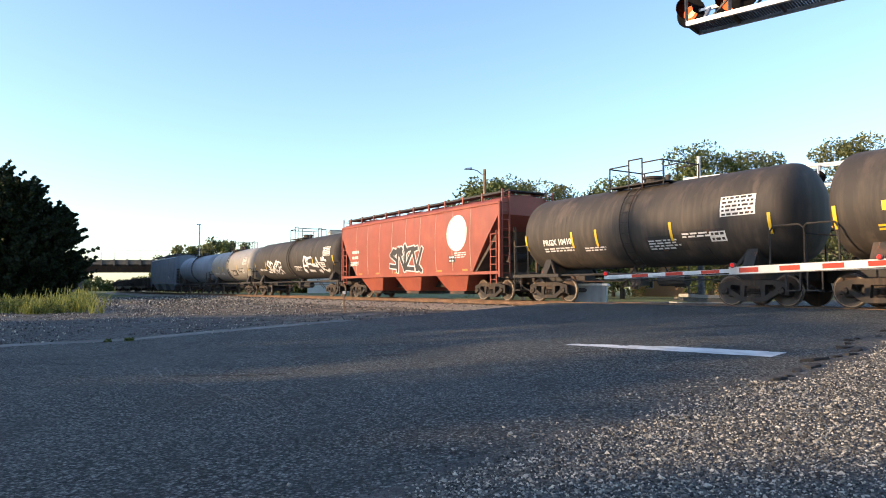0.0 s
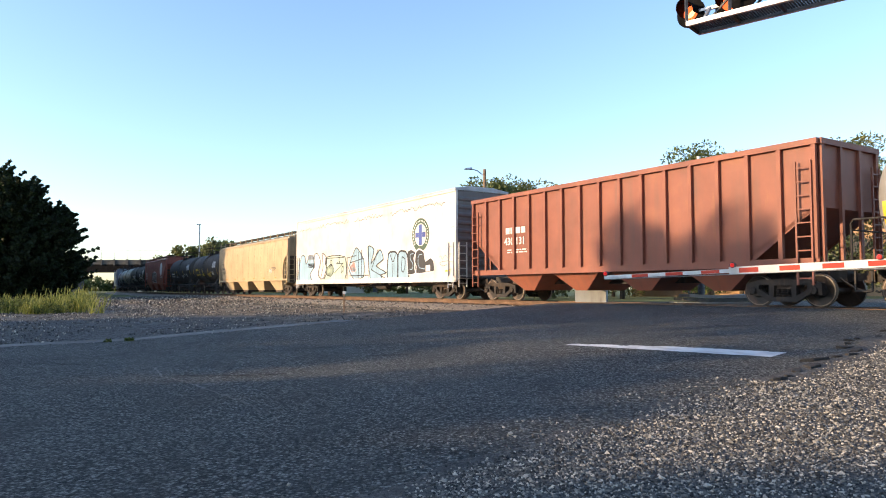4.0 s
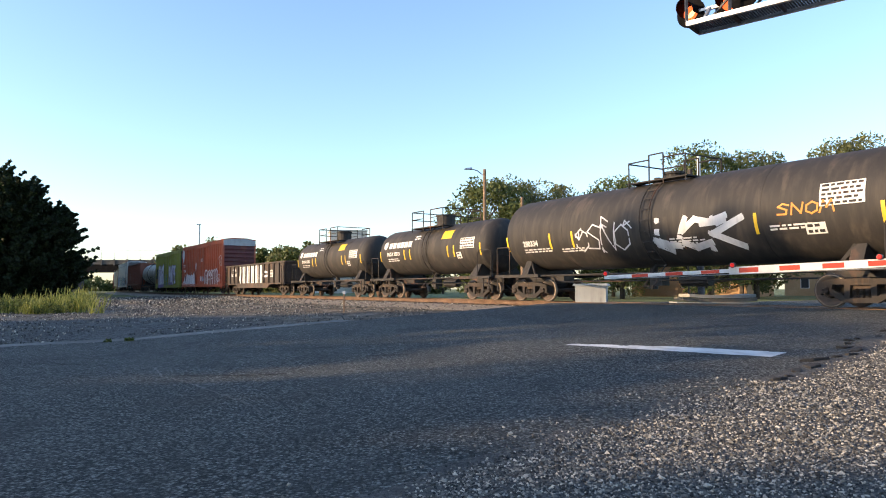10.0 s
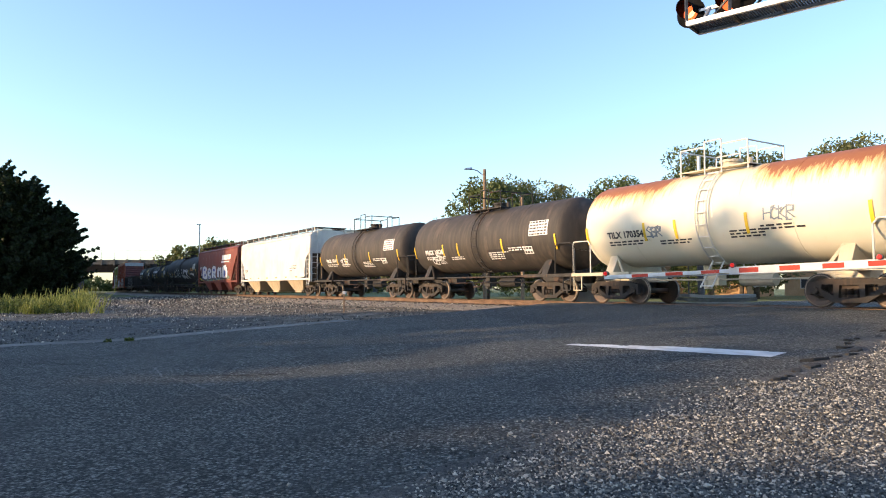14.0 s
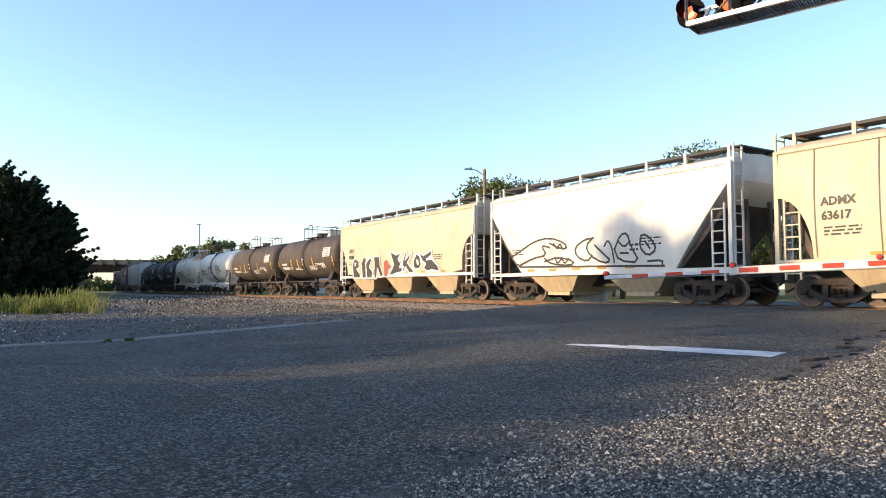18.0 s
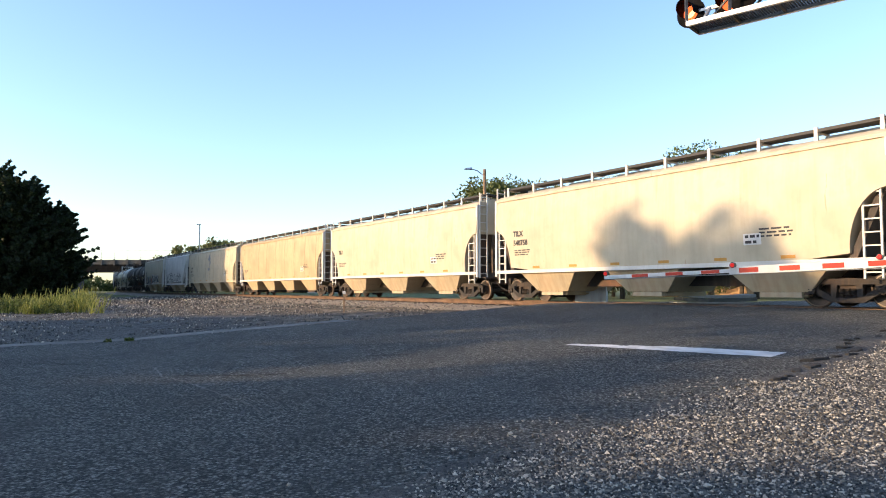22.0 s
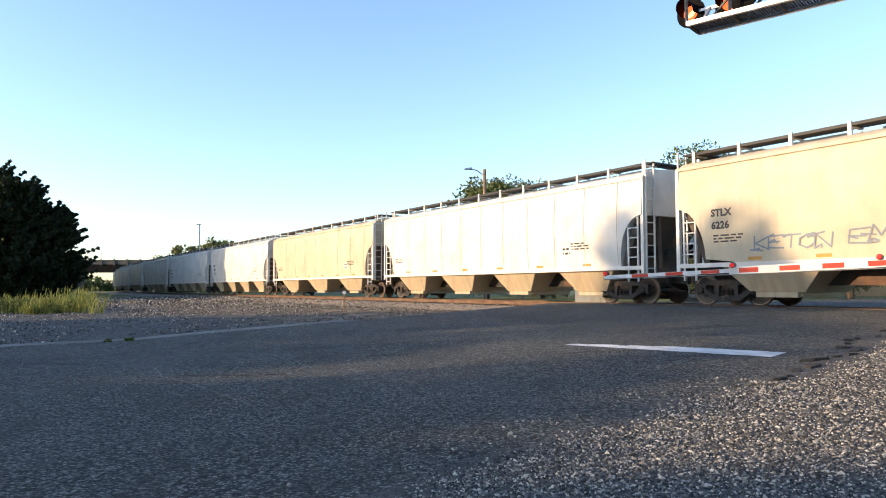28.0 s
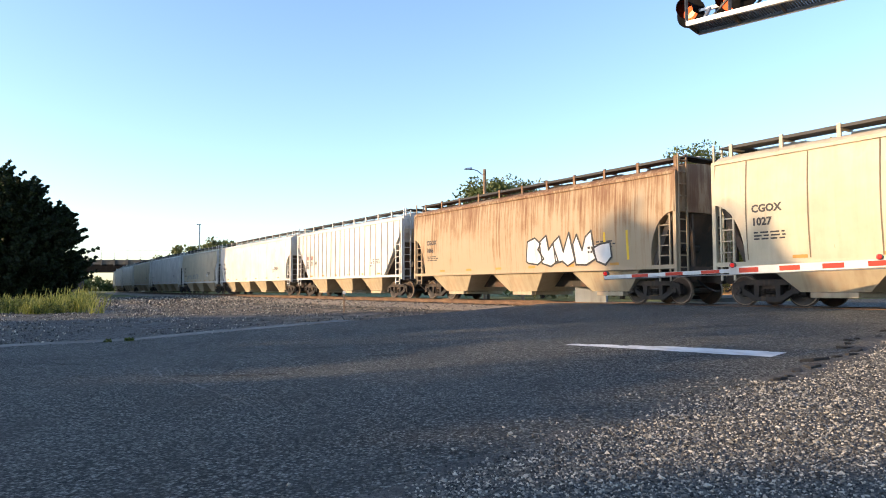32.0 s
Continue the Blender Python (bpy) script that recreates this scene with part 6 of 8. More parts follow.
    bubble(r, g, "violet", [(4.02, 0.76), (3.89, 3.45), (3.58, 3.6), (3.27, 3.4), (3.28, 0.76)], 0.08, 0.014, False)
    bubble(r, g, "violet", [(3.15, 0.76), (3.12, 3.22), (2.31, 3.53), (2.31, 3), (2.61, 2.71), (2.32, 2.36), (2.35, 0.82)], 0.08, 0.014, False)
    bubble(r, g, "violet", [(2.24, 0.85), (2.25, 3.61), (1.79, 3.69), (1.54, 3.31), (1.8, 2.66), (1.53, 0.88)], 0.08, 0.014, False)
    spray_fill(r, g, M["graf_violet"], [(4.73, 3.02), (4.44, 3.03), (4.44, 1.4), (4.73, 1.32)], 0.022)
    spray_fill(r, g, M["graf_violet"], [(3.7, 2.95), (3.52, 2.97), (3.52, 2.24), (3.71, 2.22)], 0.022)
    spray_fill(r, g, M["graf_violet"], [(-4.09, 3.08), (-4.41, 3.09), (-4.36, 2.5), (-4.08, 2.45)], 0.022)
    spray_fill(r, g, M["graf_violet"], [(-1.46, 1.29), (-2.87, 1.32), (-2.86, 1.06), (-1.45, 1.06)], 0.022)
    spray_fill(r, g, M["graf_violet"], [(5.07, 1.06), (1.53, 1.14), (1.53, 0.75), (5.07, 0.64)], 0.022)
    spray_fill(r, g, M["graf_violet"], [(-3.02, 1.31), (-3.56, 1.33), (-3.55, 1.05), (-3.01, 1.06)], 0.022)
    s = Shape()
    patch(s, lambda x, z: 1.585, 1.5, -0.6, 0.95, 2.3, 0.0)
    part("sprayed_patch", s, P["teal"], r)
    s = Shape()
    patch(s, lambda x, z: 1.615, 6.6, 5.9, 1.2, 2.0, 0.0)
    part("sprayed_patch", s, P["red"], r)
    tag(r, g, "S", 6.6, 1.9, 1.2, 1.2, None, IB, 0.25, 0.06, 43)
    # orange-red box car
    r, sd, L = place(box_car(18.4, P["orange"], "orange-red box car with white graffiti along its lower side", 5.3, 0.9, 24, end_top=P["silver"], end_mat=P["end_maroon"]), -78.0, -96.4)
    a = L / 2 - 0.62
    letters(r, g, "AO K", a - 0.9, 2.95, 0.42, IW)
    letters(r, g, "113 281", a - 0.9, 2.4, 0.4, IW)
    bubble(r, g, "oxide", [(-2.11, 1.01), (-2.22, 2.43), (-2.88, 2.43), (-3.23, 2.25), (-3.52, 2.33), (-4.19, 2.43), (-4.51, 2.32), (-5.13, 2.44), (-5.72, 2.41), (-6.14, 2.48), (-6.72, 2.5), (-7.01, 2.24), (-7.01, 0.91)], 0.03, 0.006)
    spray_line(r, g, GW, [(-2.11, 1.06), (-2.22, 2.41), (-2.88, 2.41), (-3.22, 2.22), (-3.23, 1.03)], 0.15)
    spray_line(r, g, GW, [(-2.44, 1.05), (-2.48, 1.89), (-2.86, 1.94), (-2.9, 1.04)], 0.09)
    spray_line(r, g, GW, [(-3.4, 1.03), (-3.42, 2.11), (-3.73, 2.33), (-4.19, 2.39), (-4.19, 2.11), (-3.76, 1.94), (-4.18, 1.88)], 0.15)
    spray_line(r, g, GW, [(-3.7, 1.47), (-4.11, 1.51)], 0.09)
    spray_line(r, g, GW, [(-4.33, 1.01), (-4.34, 2.12), (-4.62, 2.32), (-5.11, 2.41), (-5.17, 2.18), (-4.63, 1.89), (-5.07, 1.81)], 0.15)
    spray_line(r, g, GW, [(-4.59, 1.51), (-5.09, 1.56)], 0.09)
    spray_line(r, g, GW, [(-5.31, 0.99), (-5.32, 2.19), (-5.7, 2.36), (-6, 2.44), (-6.14, 2.12), (-6.12, 1.02)], 0.15)
    spray_line(r, g, GW, [(-6.14, 2.12), (-6.38, 2.39), (-6.72, 2.47), (-6.98, 2.22), (-7.01, 0.95)], 0.15)
    spray_line(r, g, GW, [(-6.6, 2.05), (-6.59, 1.18)], 0.09)
    bubble(r, g, "chalk", [(8.2, 0.91), (7.46, 1.34), (6.98, 1.76), (6.47, 2.16), (6.18, 1.59), (5.95, 2.25), (5.52, 2.19), (5.07, 2.03), (4.88, 2.33), (4.48, 2.04), (4.1, 1.94), (3.82, 2.4), (3.4, 2.01), (3.1, 2.03), (2.39, 2.55), (2.22, 1.96), (2.12, 0.84)], 0.05, 0.012, False)
    spray_fill(r, g, IB, [(5.07, 2.06), (4.88, 2.3), (4.54, 2.04), (4.78, 2.14)], 0.02)
    spray_fill(r, g, IB, [(4.1, 1.97), (3.82, 2.37), (3.48, 2.04), (3.78, 2.11)], 0.02)
    spray_fill(r, g, IB, [(2.75, 2.19), (2.39, 2.51), (2.24, 1.98), (2.45, 2.24)], 0.02)
    spray_fill(r, g, IB, [(6.75, 1.78), (6.47, 2.11), (6.25, 1.65), (6.52, 1.18)], 0.02)
    spray_line(r, g, M["graf_rose"], [(7.95, 1.06), (6.99, 1.18), (5.86, 0.91), (4.79, 1.09), (3.8, 0.86), (2.86, 1), (2.07, 0.87)], 0.12, 0.024)
    spray_fill(r, g, GW, [(8.26, 4.5), (8.05, 4.89), (7.63, 4.99), (7.2, 4.7), (7.13, 4.2), (7.4, 3.74), (7.69, 3.4), (7.93, 3.79), (8.23, 4.12)], 0.012)
    spray_line(r, g, M["graf_rose"], [(8.05, 4.62), (7.68, 4.73), (7.34, 4.47), (7.44, 4.11), (7.88, 4.19), (7.98, 4.54)], 0.05, 0.018)
    spray_fill(r, g, GW, [(2.03, 2.81), (1.8, 3.29), (1.51, 3.32), (1.47, 2.77), (1.7, 2.42)], 0.012)
    spray_fill(r, g, GW, [(-0.55, 1.49), (-0.58, 1.82), (-0.91, 1.89), (-1.06, 1.63), (-0.97, 1.34), (-0.69, 1.31)], 0.075)
    spray_fill(r, g, M["graf_blue"], [(-1.27, 1.33), (-1.36, 1.73), (-1.66, 1.86), (-1.89, 1.65), (-1.85, 1.31)], 0.075)
    bars(r, lambda x, z: 1.69, -0.66, 3.61, 1.0, 3, GW, 0.07, 0.12, 55)
    spray_line(r, g, GW, [(-7.34, 3.5), (-7.67, 3.62), (-8.03, 3.75), (-8.37, 3.58), (-8.46, 3.27), (-8.43, 2.69), (-8.18, 2.77), (-7.78, 3.03), (-7.34, 3.5)], 0.045)
    spray_line(r, g, GW, [(-7.61, 3.5), (-7.79, 3.62), (-7.84, 3.24), (-8.05, 2.89), (-8.14, 3.44), (-8.31, 3.47), (-8.33, 3)], 0.04, 0.016)
    spray_line(r, g, GW, [(-6.86, 1.98), (-6.85, 1.25), (-6.88, 1.59), (-7.11, 1.97), (-6.9, 1.58), (-7.15, 1.23)], 0.08)
    spray_line(r, g, GW, [(-7.52, 1.94), (-7.31, 1.89), (-7.25, 1.62), (-7.47, 1.47), (-7.44, 1.24), (-7.22, 1.26)], 0.08)
    spray_line(r, g, GW, [(-7.76, 1.93), (-7.75, 1.23)], 0.08)
    spray_line(r, g, GW, [(-6.78, 2.32), (-6.94, 2.29)], 0.05)
    spray_line(r, g, GW, [(-7.07, 2.32), (-7.24, 2.15), (-7.09, 2.13)], 0.05)
    spray_line(r, g, P["red2"], [(6.17, 1), (6.12, 1.59)], 0.05, 0.022)
    spray_line(r, g, P["red2"], [(5.53, 0.96), (5.46, 1.95)], 0.05, 0.022)
    spray_line(r, g, P["red2"], [(4.55, 0.92), (4.5, 1.93)], 0.05, 0.022)
    spray_line(r, g, P["red2"], [(3.61, 0.91), (3.55, 1.94)], 0.05, 0.022)
    spray_line(r, g, P["red2"], [(2.83, 0.9), (2.84, 2.04)], 0.05, 0.022)
    spray_line(r, g, P["red2"], [(6.99, 0.96), (6.94, 1.61)], 0.05, 0.022)
    # black gondola with white panels
    r, sd, L = place(gondola(16.9, P["gon"], "black ribbed gondola car with a white sprayed panel"), -96.5, -113.4)
    a = L / 2 - 0.6
    gs = lambda x, z: 1.505
    letters(r, gs, "566", a - 1.6, 1.6, 0.38, IW)
    letters(r, gs, "087", a - 2.72, 1.6, 0.38, IW)
    letters(r, gs, "B", a - 2.0, 2.05, 0.36, IW)
    letters(r, gs, "N", a - 2.75, 2.05, 0.36, IW)
    for k in range(5):
        s = Shape()
        x0 = a - 4.25 - k * 1.22
        patch(s, gs, x0, x0 - 1.08, 0.98, 2.45, 0.006)
        part("white_panel", s, M["graf_white"], r)
    tag(r, gs, "C", a - 10.4, 1.5, 1.3, 0.4, None, M["graf_white"], 0.09, 0.03, 61)
    tag(r, gs, "C", a - 3.95, 1.3, 0.5, 0.25, None, M["graf_white"], 0.09, 0.03, 62)
    panel_sign(r, gs, -a + 3.4, 1.45, 0.6, 0.55, IW, IB, 2, 9)
    # two short black tanks with a white name block
    for f, b, num, sdn in ((-113.5, -126.3, "17295", 71), (-126.4, -138.6, "17213", 72)):
        r, sd, L = place(tank_car(f - b, P["black"], "short black tank car with a white name block and yellow strips", 1.25, 2.52, top="dome", rail_mat=M["under"]), f, b)
        half = L / 2 - 0.75
        strips(r, sd, [half - 0.45, half - 3.15, half - 3.75, -half + 2.75, -half + 3.3, -half + 0.6], 2.05, 2.6)
        s = Shape()
        for k in range(6):
            patch(s, sd, half - 1.45 - k * 0.42, half - 1.8 - k * 0.42, 2.72, 3.02, 0.012, 1, 2)
        disc(s, sd, half - 1.05, 2.9, 0.22, 0.012, 10)
        part("name_block", s, IW, r)
        letters(r, sd, "PROX " + num, half - 1.25, 2.32, 0.26, IW)
        bars(r, sd, half - 1.3, 2.12, 1.6, 2, IW, 0.05, 0.1, sdn)
        bars(r, sd, half - 4.1, 3.2, 0.7, 2, IW, 0.07, 0.13, sdn)
        s = Shape()
        patch(s, sd, -half + 3.95, -half + 3.05, 2.95, 3.36, 0.012, 1, 3)
        part("yellow_panel", s, M["yellow"], r)
        panel_sign(r, sd, -half + 2.2, 2.4, 1.15, 0.5, IW, M["under"], 4, sdn)
        panel_sign(r, sd, -half + 2.55, 1.95, 0.4, 0.3, IW, M["under"], 2, sdn)
    # long black tank
    r, sd, L = place(tank_car(16.6, P["black"], "long black tank car with white spray tags and yellow strips", 1.48, 2.74), -138.7, -155.3)
    tank_marks(r, sd, L, IW, 2.74, True, "280334", 81)
    tag(r, sd, "OJNO", 3.4, 1.9, 2.6, 0.9, None, M["graf_white"], 0.03, 0.01, 82)
    tag(r, sd, "UCK", -0.4, 1.8, 3.0, 0.9, None, M["graf_white"], 0.16, 0.02, 83, 0.25)
    tag(r, sd, "SNOM", -4.6, 2.5, 1.6, 0.3, None, M["ink_orange"], 0.03, 0.01, 84)
    # mineral red hopper with blue and white letters
    r, sd, a = hopper(-155.4, -170.8, P["red2"], "mineral red covered hopper car with blue and white graffiti", 3, None, IW, cut="straight", bay_mat=P["red2"])
    spray_fill(r, sd, P["teal"], [(6.1, 1.41), (5.09, 1.89), (2.82, 1.46), (-0.59, 1.59), (-4.33, 1.8), (-4.78, 1.59), (-4.12, 1.43), (-1.56, 1.4), (2.82, 1.29)], 0.012)
    spray_line(r, sd, M["yellow"], [(6.36, 1.62), (5.59, 1.49), (4.61, 1.37)], 0.1, 0.02)
    bubble(r, sd, "navy", [(5.49, 1.53), (5.23, 2.64), (4.69, 2.79), (3.77, 2.67), (3.5, 2.39), (3.84, 2.11), (3.38, 1.72), (3.56, 1.38), (4.36, 1.38)], 0.1, 0.018, False)
    bubble(r, sd, "navy", [(3.4, 1.97), (3.24, 2.34), (2.68, 2.57), (2.06, 2.46), (1.88, 2.14), (2.17, 1.95), (2.64, 1.9), (1.97, 1.78), (2.07, 1.46), (2.8, 1.41), (3.27, 1.61)], 0.1, 0.018, False)
    bubble(r, sd, "navy", [(1.75, 1.56), (1.6, 2.45), (1.07, 2.75), (0.24, 2.69), (-0.09, 2.37), (0.02, 2.05), (0.31, 1.87), (-0, 1.46), (0.54, 1.43), (0.94, 1.73), (1.13, 1.43)], 0.1, 0.018, False)
    bubble(r, sd, "navy", [(-0.39, 1.56), (-0.47, 2.32), (-0.88, 2.6), (-1.33, 2.48), (-1.92, 2.57), (-1.95, 1.51), (-1.5, 1.48), (-1.45, 2.13), (-1.13, 2.15), (-1.02, 1.49)], 0.1, 0.018, False)
    bubble(r, sd, "navy", [(-2.06, 1.5), (-2.2, 2.46), (-2.59, 2.68), (-3.44, 2.72), (-3.94, 2.46), (-4.1, 1.94), (-3.92, 1.5), (-3.27, 1.45), (-2.74, 1.47)], 0.1, 0.018, False)
    bubble(r, sd, "bright", [(5.14, 1.63), (4.89, 2.73), (4.36, 2.88), (3.45, 2.75), (3.19, 2.47), (3.53, 2.2), (3.07, 1.81), (3.25, 1.48), (4.03, 1.47)], 0.07, 0.035, False)
    bubble(r, sd, "bright", [(3.09, 2.06), (2.93, 2.43), (2.38, 2.65), (1.77, 2.54), (1.6, 2.22), (1.88, 2.04), (2.35, 1.99), (1.69, 1.86), (1.79, 1.54), (2.5, 1.5), (2.96, 1.7)], 0.07, 0.035, False)
    bubble(r, sd, "bright", [(1.47, 1.64), (1.32, 2.53), (0.81, 2.82), (-0.01, 2.76), (-0.33, 2.45), (-0.22, 2.13), (0.06, 1.95), (-0.25, 1.54), (0.28, 1.52), (0.68, 1.82), (0.87, 1.51)], 0.07, 0.035, False)
    bubble(r, sd, "bright", [(-0.62, 1.64), (-0.71, 2.4), (-1.11, 2.67), (-1.56, 2.55), (-2.13, 2.64), (-2.17, 1.59), (-1.72, 1.56), (-1.67, 2.21), (-1.36, 2.23), (-1.25, 1.57)], 0.07, 0.035, False)
    bubble(r, sd, "bright", [(-2.27, 1.57), (-2.41, 2.53), (-2.8, 2.74), (-3.63, 2.78), (-4.13, 2.52), (-4.28, 2.01), (-4.1, 1.57), (-3.47, 1.53), (-2.94, 1.55)], 0.07, 0.035, False)
    spray_fill(r, sd, P["blue"], [(4.32, 2.57), (3.9, 2.56), (3.79, 2.39), (4.25, 2.35)], 0.052)
    spray_fill(r, sd, P["blue"], [(4.37, 2), (3.86, 2.09), (3.69, 1.88), (4.19, 1.75)], 0.052)
    spray_fill(r, sd, P["blue"], [(2.59, 2.38), (2.18, 2.42), (2.06, 2.24), (2.49, 2.2)], 0.052)
    spray_fill(r, sd, P["blue"], [(0.85, 2.5), (0.23, 2.5), (0.16, 2.26), (0.82, 2.23)], 0.052)
    spray_fill(r, sd, P["blue"], [(-2.98, 2.24), (-3.59, 2.26), (-3.69, 1.99), (-3.39, 1.71), (-2.91, 1.67)], 0.052)
    spray_fill(r, sd, P["blue"], [(2.81, 1.8), (2.29, 1.77), (2.19, 1.61), (2.71, 1.63)], 0.052)
    spray_fill(r, sd, P["blue"], [(0.73, 2.07), (0.36, 2.03), (0.24, 1.84), (0.6, 1.91)], 0.052)
    s = Shape()
    for k in range(4):
        x0 = -a + 4.9 - k * 0.75
        s.add([(x0 + q[0], sd(0, 3.3) + 0.03, 3.25 + q[1]) for q in ((0, 0), (-0.7, 0), (-0.85, 0.45), (-0.15, 0.45))], [(0, 1, 2, 3)])
    s.add([(-a + 5.1 + q[0], sd(0, 3.1) + 0.03, 3.0 + q[1]) for q in ((0, 0), (-2.8, 0.02), (-2.8, 0.1), (-0.1, 0.16))], [(0, 1, 2, 3)])
    part("sloping_emblem", s, IW, r)
    letters(r, sd, "461109", a - 0.9, 2.55, 0.34, IW)
    # white hopper
    hopper(-170.9, -188.0, P["white"], "white covered hopper car with three dusty bays", 3, None, IB, bay_mat=P["dirty_bay"], seams=0)
    # two faded black tanks
    for f, b, num, sdn in ((-188.1, -200.5, "PRGX 10161", 101), (-200.6, -213.1, "PRGX 10538", 102)):
        r, sd, L = place(tank_car(f - b, P["brown_black"], "faded black tank car with yellow strips and white stencils"), f, b)
        tank_marks(r, sd, L, IW, 2.72, True, num, sdn)
        tag(r, sd, "SCER" if sdn == 101 else "CEASK", (L / 2 - 4.0) if sdn == 101 else (L / 2 - 2.3), 2.0 if sdn == 101 else 1.75, 1.1, 0.35, None, M["graf_white"], 0.03, 0.01, sdn)
    # rust-topped white tank
    r, sd, L = place(tank_car(11.6, P["rusttank"], "white tank car with heavy rust streaks over its top", 1.5, 2.78, frame_mat=P["cream"], rail_mat=P["white"]), -213.1, -224.7)
    tank_marks(r, sd, L, IB, 2.78, True, "TILX 170354", 111)
    half = L / 2 - 0.75
    tag(r, sd, "SBR", 2.2, 2.2, 0.6, 0.35, None, P["slate"], 0.025, 0.01, 112)
    tag(r, sd, "HCKR", -2.0, 2.45, 0.9, 0.35, None, P["slate"], 0.02, 0.01, 113)
    # white tank with black tags
    r, sd, L = place(tank_car(12.0, P["white"], "clean white tank car with black tags", 1.48, 2.76, frame_mat=P["white"], rail_mat=M["under"]), -224.8, -236.8)
    tank_marks(r, sd, L, IB, 2.76, True, "SRIX 202780", 121)
    tag(r, sd, "LMVZ", 1.6, 2.2, 1.4, 0.5, None, IB, 0.05, 0.02, 122)
    tag(r, sd, "KVL", half + 0.1 - 0.6, 2.0, 0.9, 0.5, None, IB, 0.05, 0.02, 123)
    tag(r, sd, "ECRSO", -1.2, 2.3, 1.5, 0.45, None, IB, 0.04, 0.01, 124)
    # two more faded black tanks
    for f, b, sdn in ((-236.9, -249.5, 131), (-249.6, -261.5, 132)):
        r, sd, L = place(tank_car(f - b, P["brown_black"], "faded black tank car with white stencilled panels"), f, b)
        tank_marks(r, sd, L, IW, 2.72, True, None, sdn)
        bars(r, sd, L / 2 - 1.6, 2.25, 1.2, 2, IW, 0.14, 0.26, sdn)
        tag(r, sd, "G", 0.5, 2.2, 0.4, 0.45, None, IW, 0.05, 0.01, sdn)
    # cream hopper with black and white letters
    r, sd, a = hopper(-261.6, -277.2, P["cream"], "cream covered hopper car with black and white graffiti", 3, "CEFX/10986", IB, seams=0, frame_mat=P["white"])
    bubble(r, sd, "black", [(5.34, 1.16), (5.39, 2), (5.01, 2.34), (4.5, 2.17), (4.5, 1.76), (4.81, 1.67), (4.37, 1.34), (4.41, 1.14)], 0.09, 0.04, False)
    bubble(r, sd, "black", [(4.12, 1.13), (4.2, 2.02), (3.8, 2.4), (3.52, 2.29), (3.62, 1.65), (3.63, 1.12)], 0.09, 0.04, False)
    bubble(r, sd, "black", [(3.54, 1.12), (3.62, 1.99), (3.05, 2.29), (2.78, 2.21), (3.15, 1.77), (2.79, 1.49), (2.89, 1.11)], 0.09, 0.04, False)
    bubble(r, sd, "black", [(2.62, 1.1), (2.52, 2), (2.6, 2.33), (1.9, 2.35), (1.83, 1.84), (1.51, 1.26), (1.84, 1.15), (2.17, 1.66), (2.32, 1.09)], 0.09, 0.04, False)
    bubble(r, sd, "red", [(1.38, 1.17), (1.41, 2), (1, 2.14), (0.69, 1.84), (0.39, 1.71), (0.86, 1.55), (1.02, 1.19)], 0.03, 0.04, False)
    bubble(r, sd, "black", [(0.94, 1.19), (0.23, 1.82), (0.65, 2.57), (-0.07, 2.34), (-0.65, 2.43), (-0.29, 2.09), (-0.43, 1.96), (-0.71, 2.04), (-0.42, 1.67), (-0.85, 1.66), (-0.91, 1.43), (-0.05, 1.34)], 0.09, 0.04, False)
    bubble(r, sd, "black", [(-0.63, 1.44), (-0.75, 1.95), (-1.14, 2.51), (-1.27, 2.37), (-1.06, 2.04), (-1.74, 2.42), (-1.67, 2.23), (-1.26, 1.86), (-1.84, 1.45), (-1.96, 1.33), (-1.38, 1.33), (-1.05, 1.65), (-0.98, 1.39)], 0.09, 0.04, False)
    bubble(r, sd, "black", [(-1.84, 1.61), (-1.92, 2.04), (-2.24, 2.32), (-2.54, 2.17), (-2.65, 1.73), (-2.41, 1.53), (-2.1, 1.52)], 0.09, 0.04, False)
    bubble(r, sd, "black", [(-2.49, 2.36), (-2.9, 2.19), (-3.71, 2.44), (-3.64, 2.14), (-3.19, 1.97), (-3.64, 1.99), (-4.17, 1.66), (-4.37, 1.35), (-3.62, 1.43), (-3.17, 1.38), (-2.83, 1.54), (-3.07, 1.76), (-2.72, 1.94)], 0.09, 0.04, False)
    spray_fill(r, sd, GW, [(-2.18, 2.03), (-2.39, 1.96), (-2.45, 1.72), (-2.23, 1.76)], 0.06)
    spray_fill(r, sd, GW, [(5.06, 2.06), (4.81, 2.09), (4.85, 1.87), (5.06, 1.85)], 0.06)
    # short white hopper
    r, sd, a = hopper(-277.3, -290.2, P["white"], "short white two-bay covered hopper car with black scrawls", 2, None, IB, cut="straight", seams=0, sill=1.15)
    spray_line(r, sd, IB, [(4.45, 1.8), (3.69, 2.09), (2.95, 2.39), (2.02, 2.49), (1.15, 2.23), (1.07, 1.99), (1.63, 2.09), (2.02, 2.27)], 0.07)
    spray_line(r, sd, IB, [(3.94, 1.46), (2.96, 1.74), (2.21, 1.81), (2.53, 2.22), (2.03, 2.1)], 0.07)
    spray_line(r, sd, IB, [(2.37, 1.57), (1.59, 1.72), (0.7, 1.54), (0.91, 1.37), (2.03, 1.47), (2.35, 1.69)], 0.07)
    spray_line(r, sd, IB, [(4.5, 1.96), (4.07, 1.4), (3.32, 1.63)], 0.07)
    spray_line(r, sd, IB, [(1.8, 2.24), (1.58, 1.99), (1.45, 2.25), (1.28, 2)], 0.07)
    spray_line(r, sd, IB, [(1.76, 1.7), (1.63, 1.45), (1.37, 1.68), (1.24, 1.44), (0.99, 1.64)], 0.07)
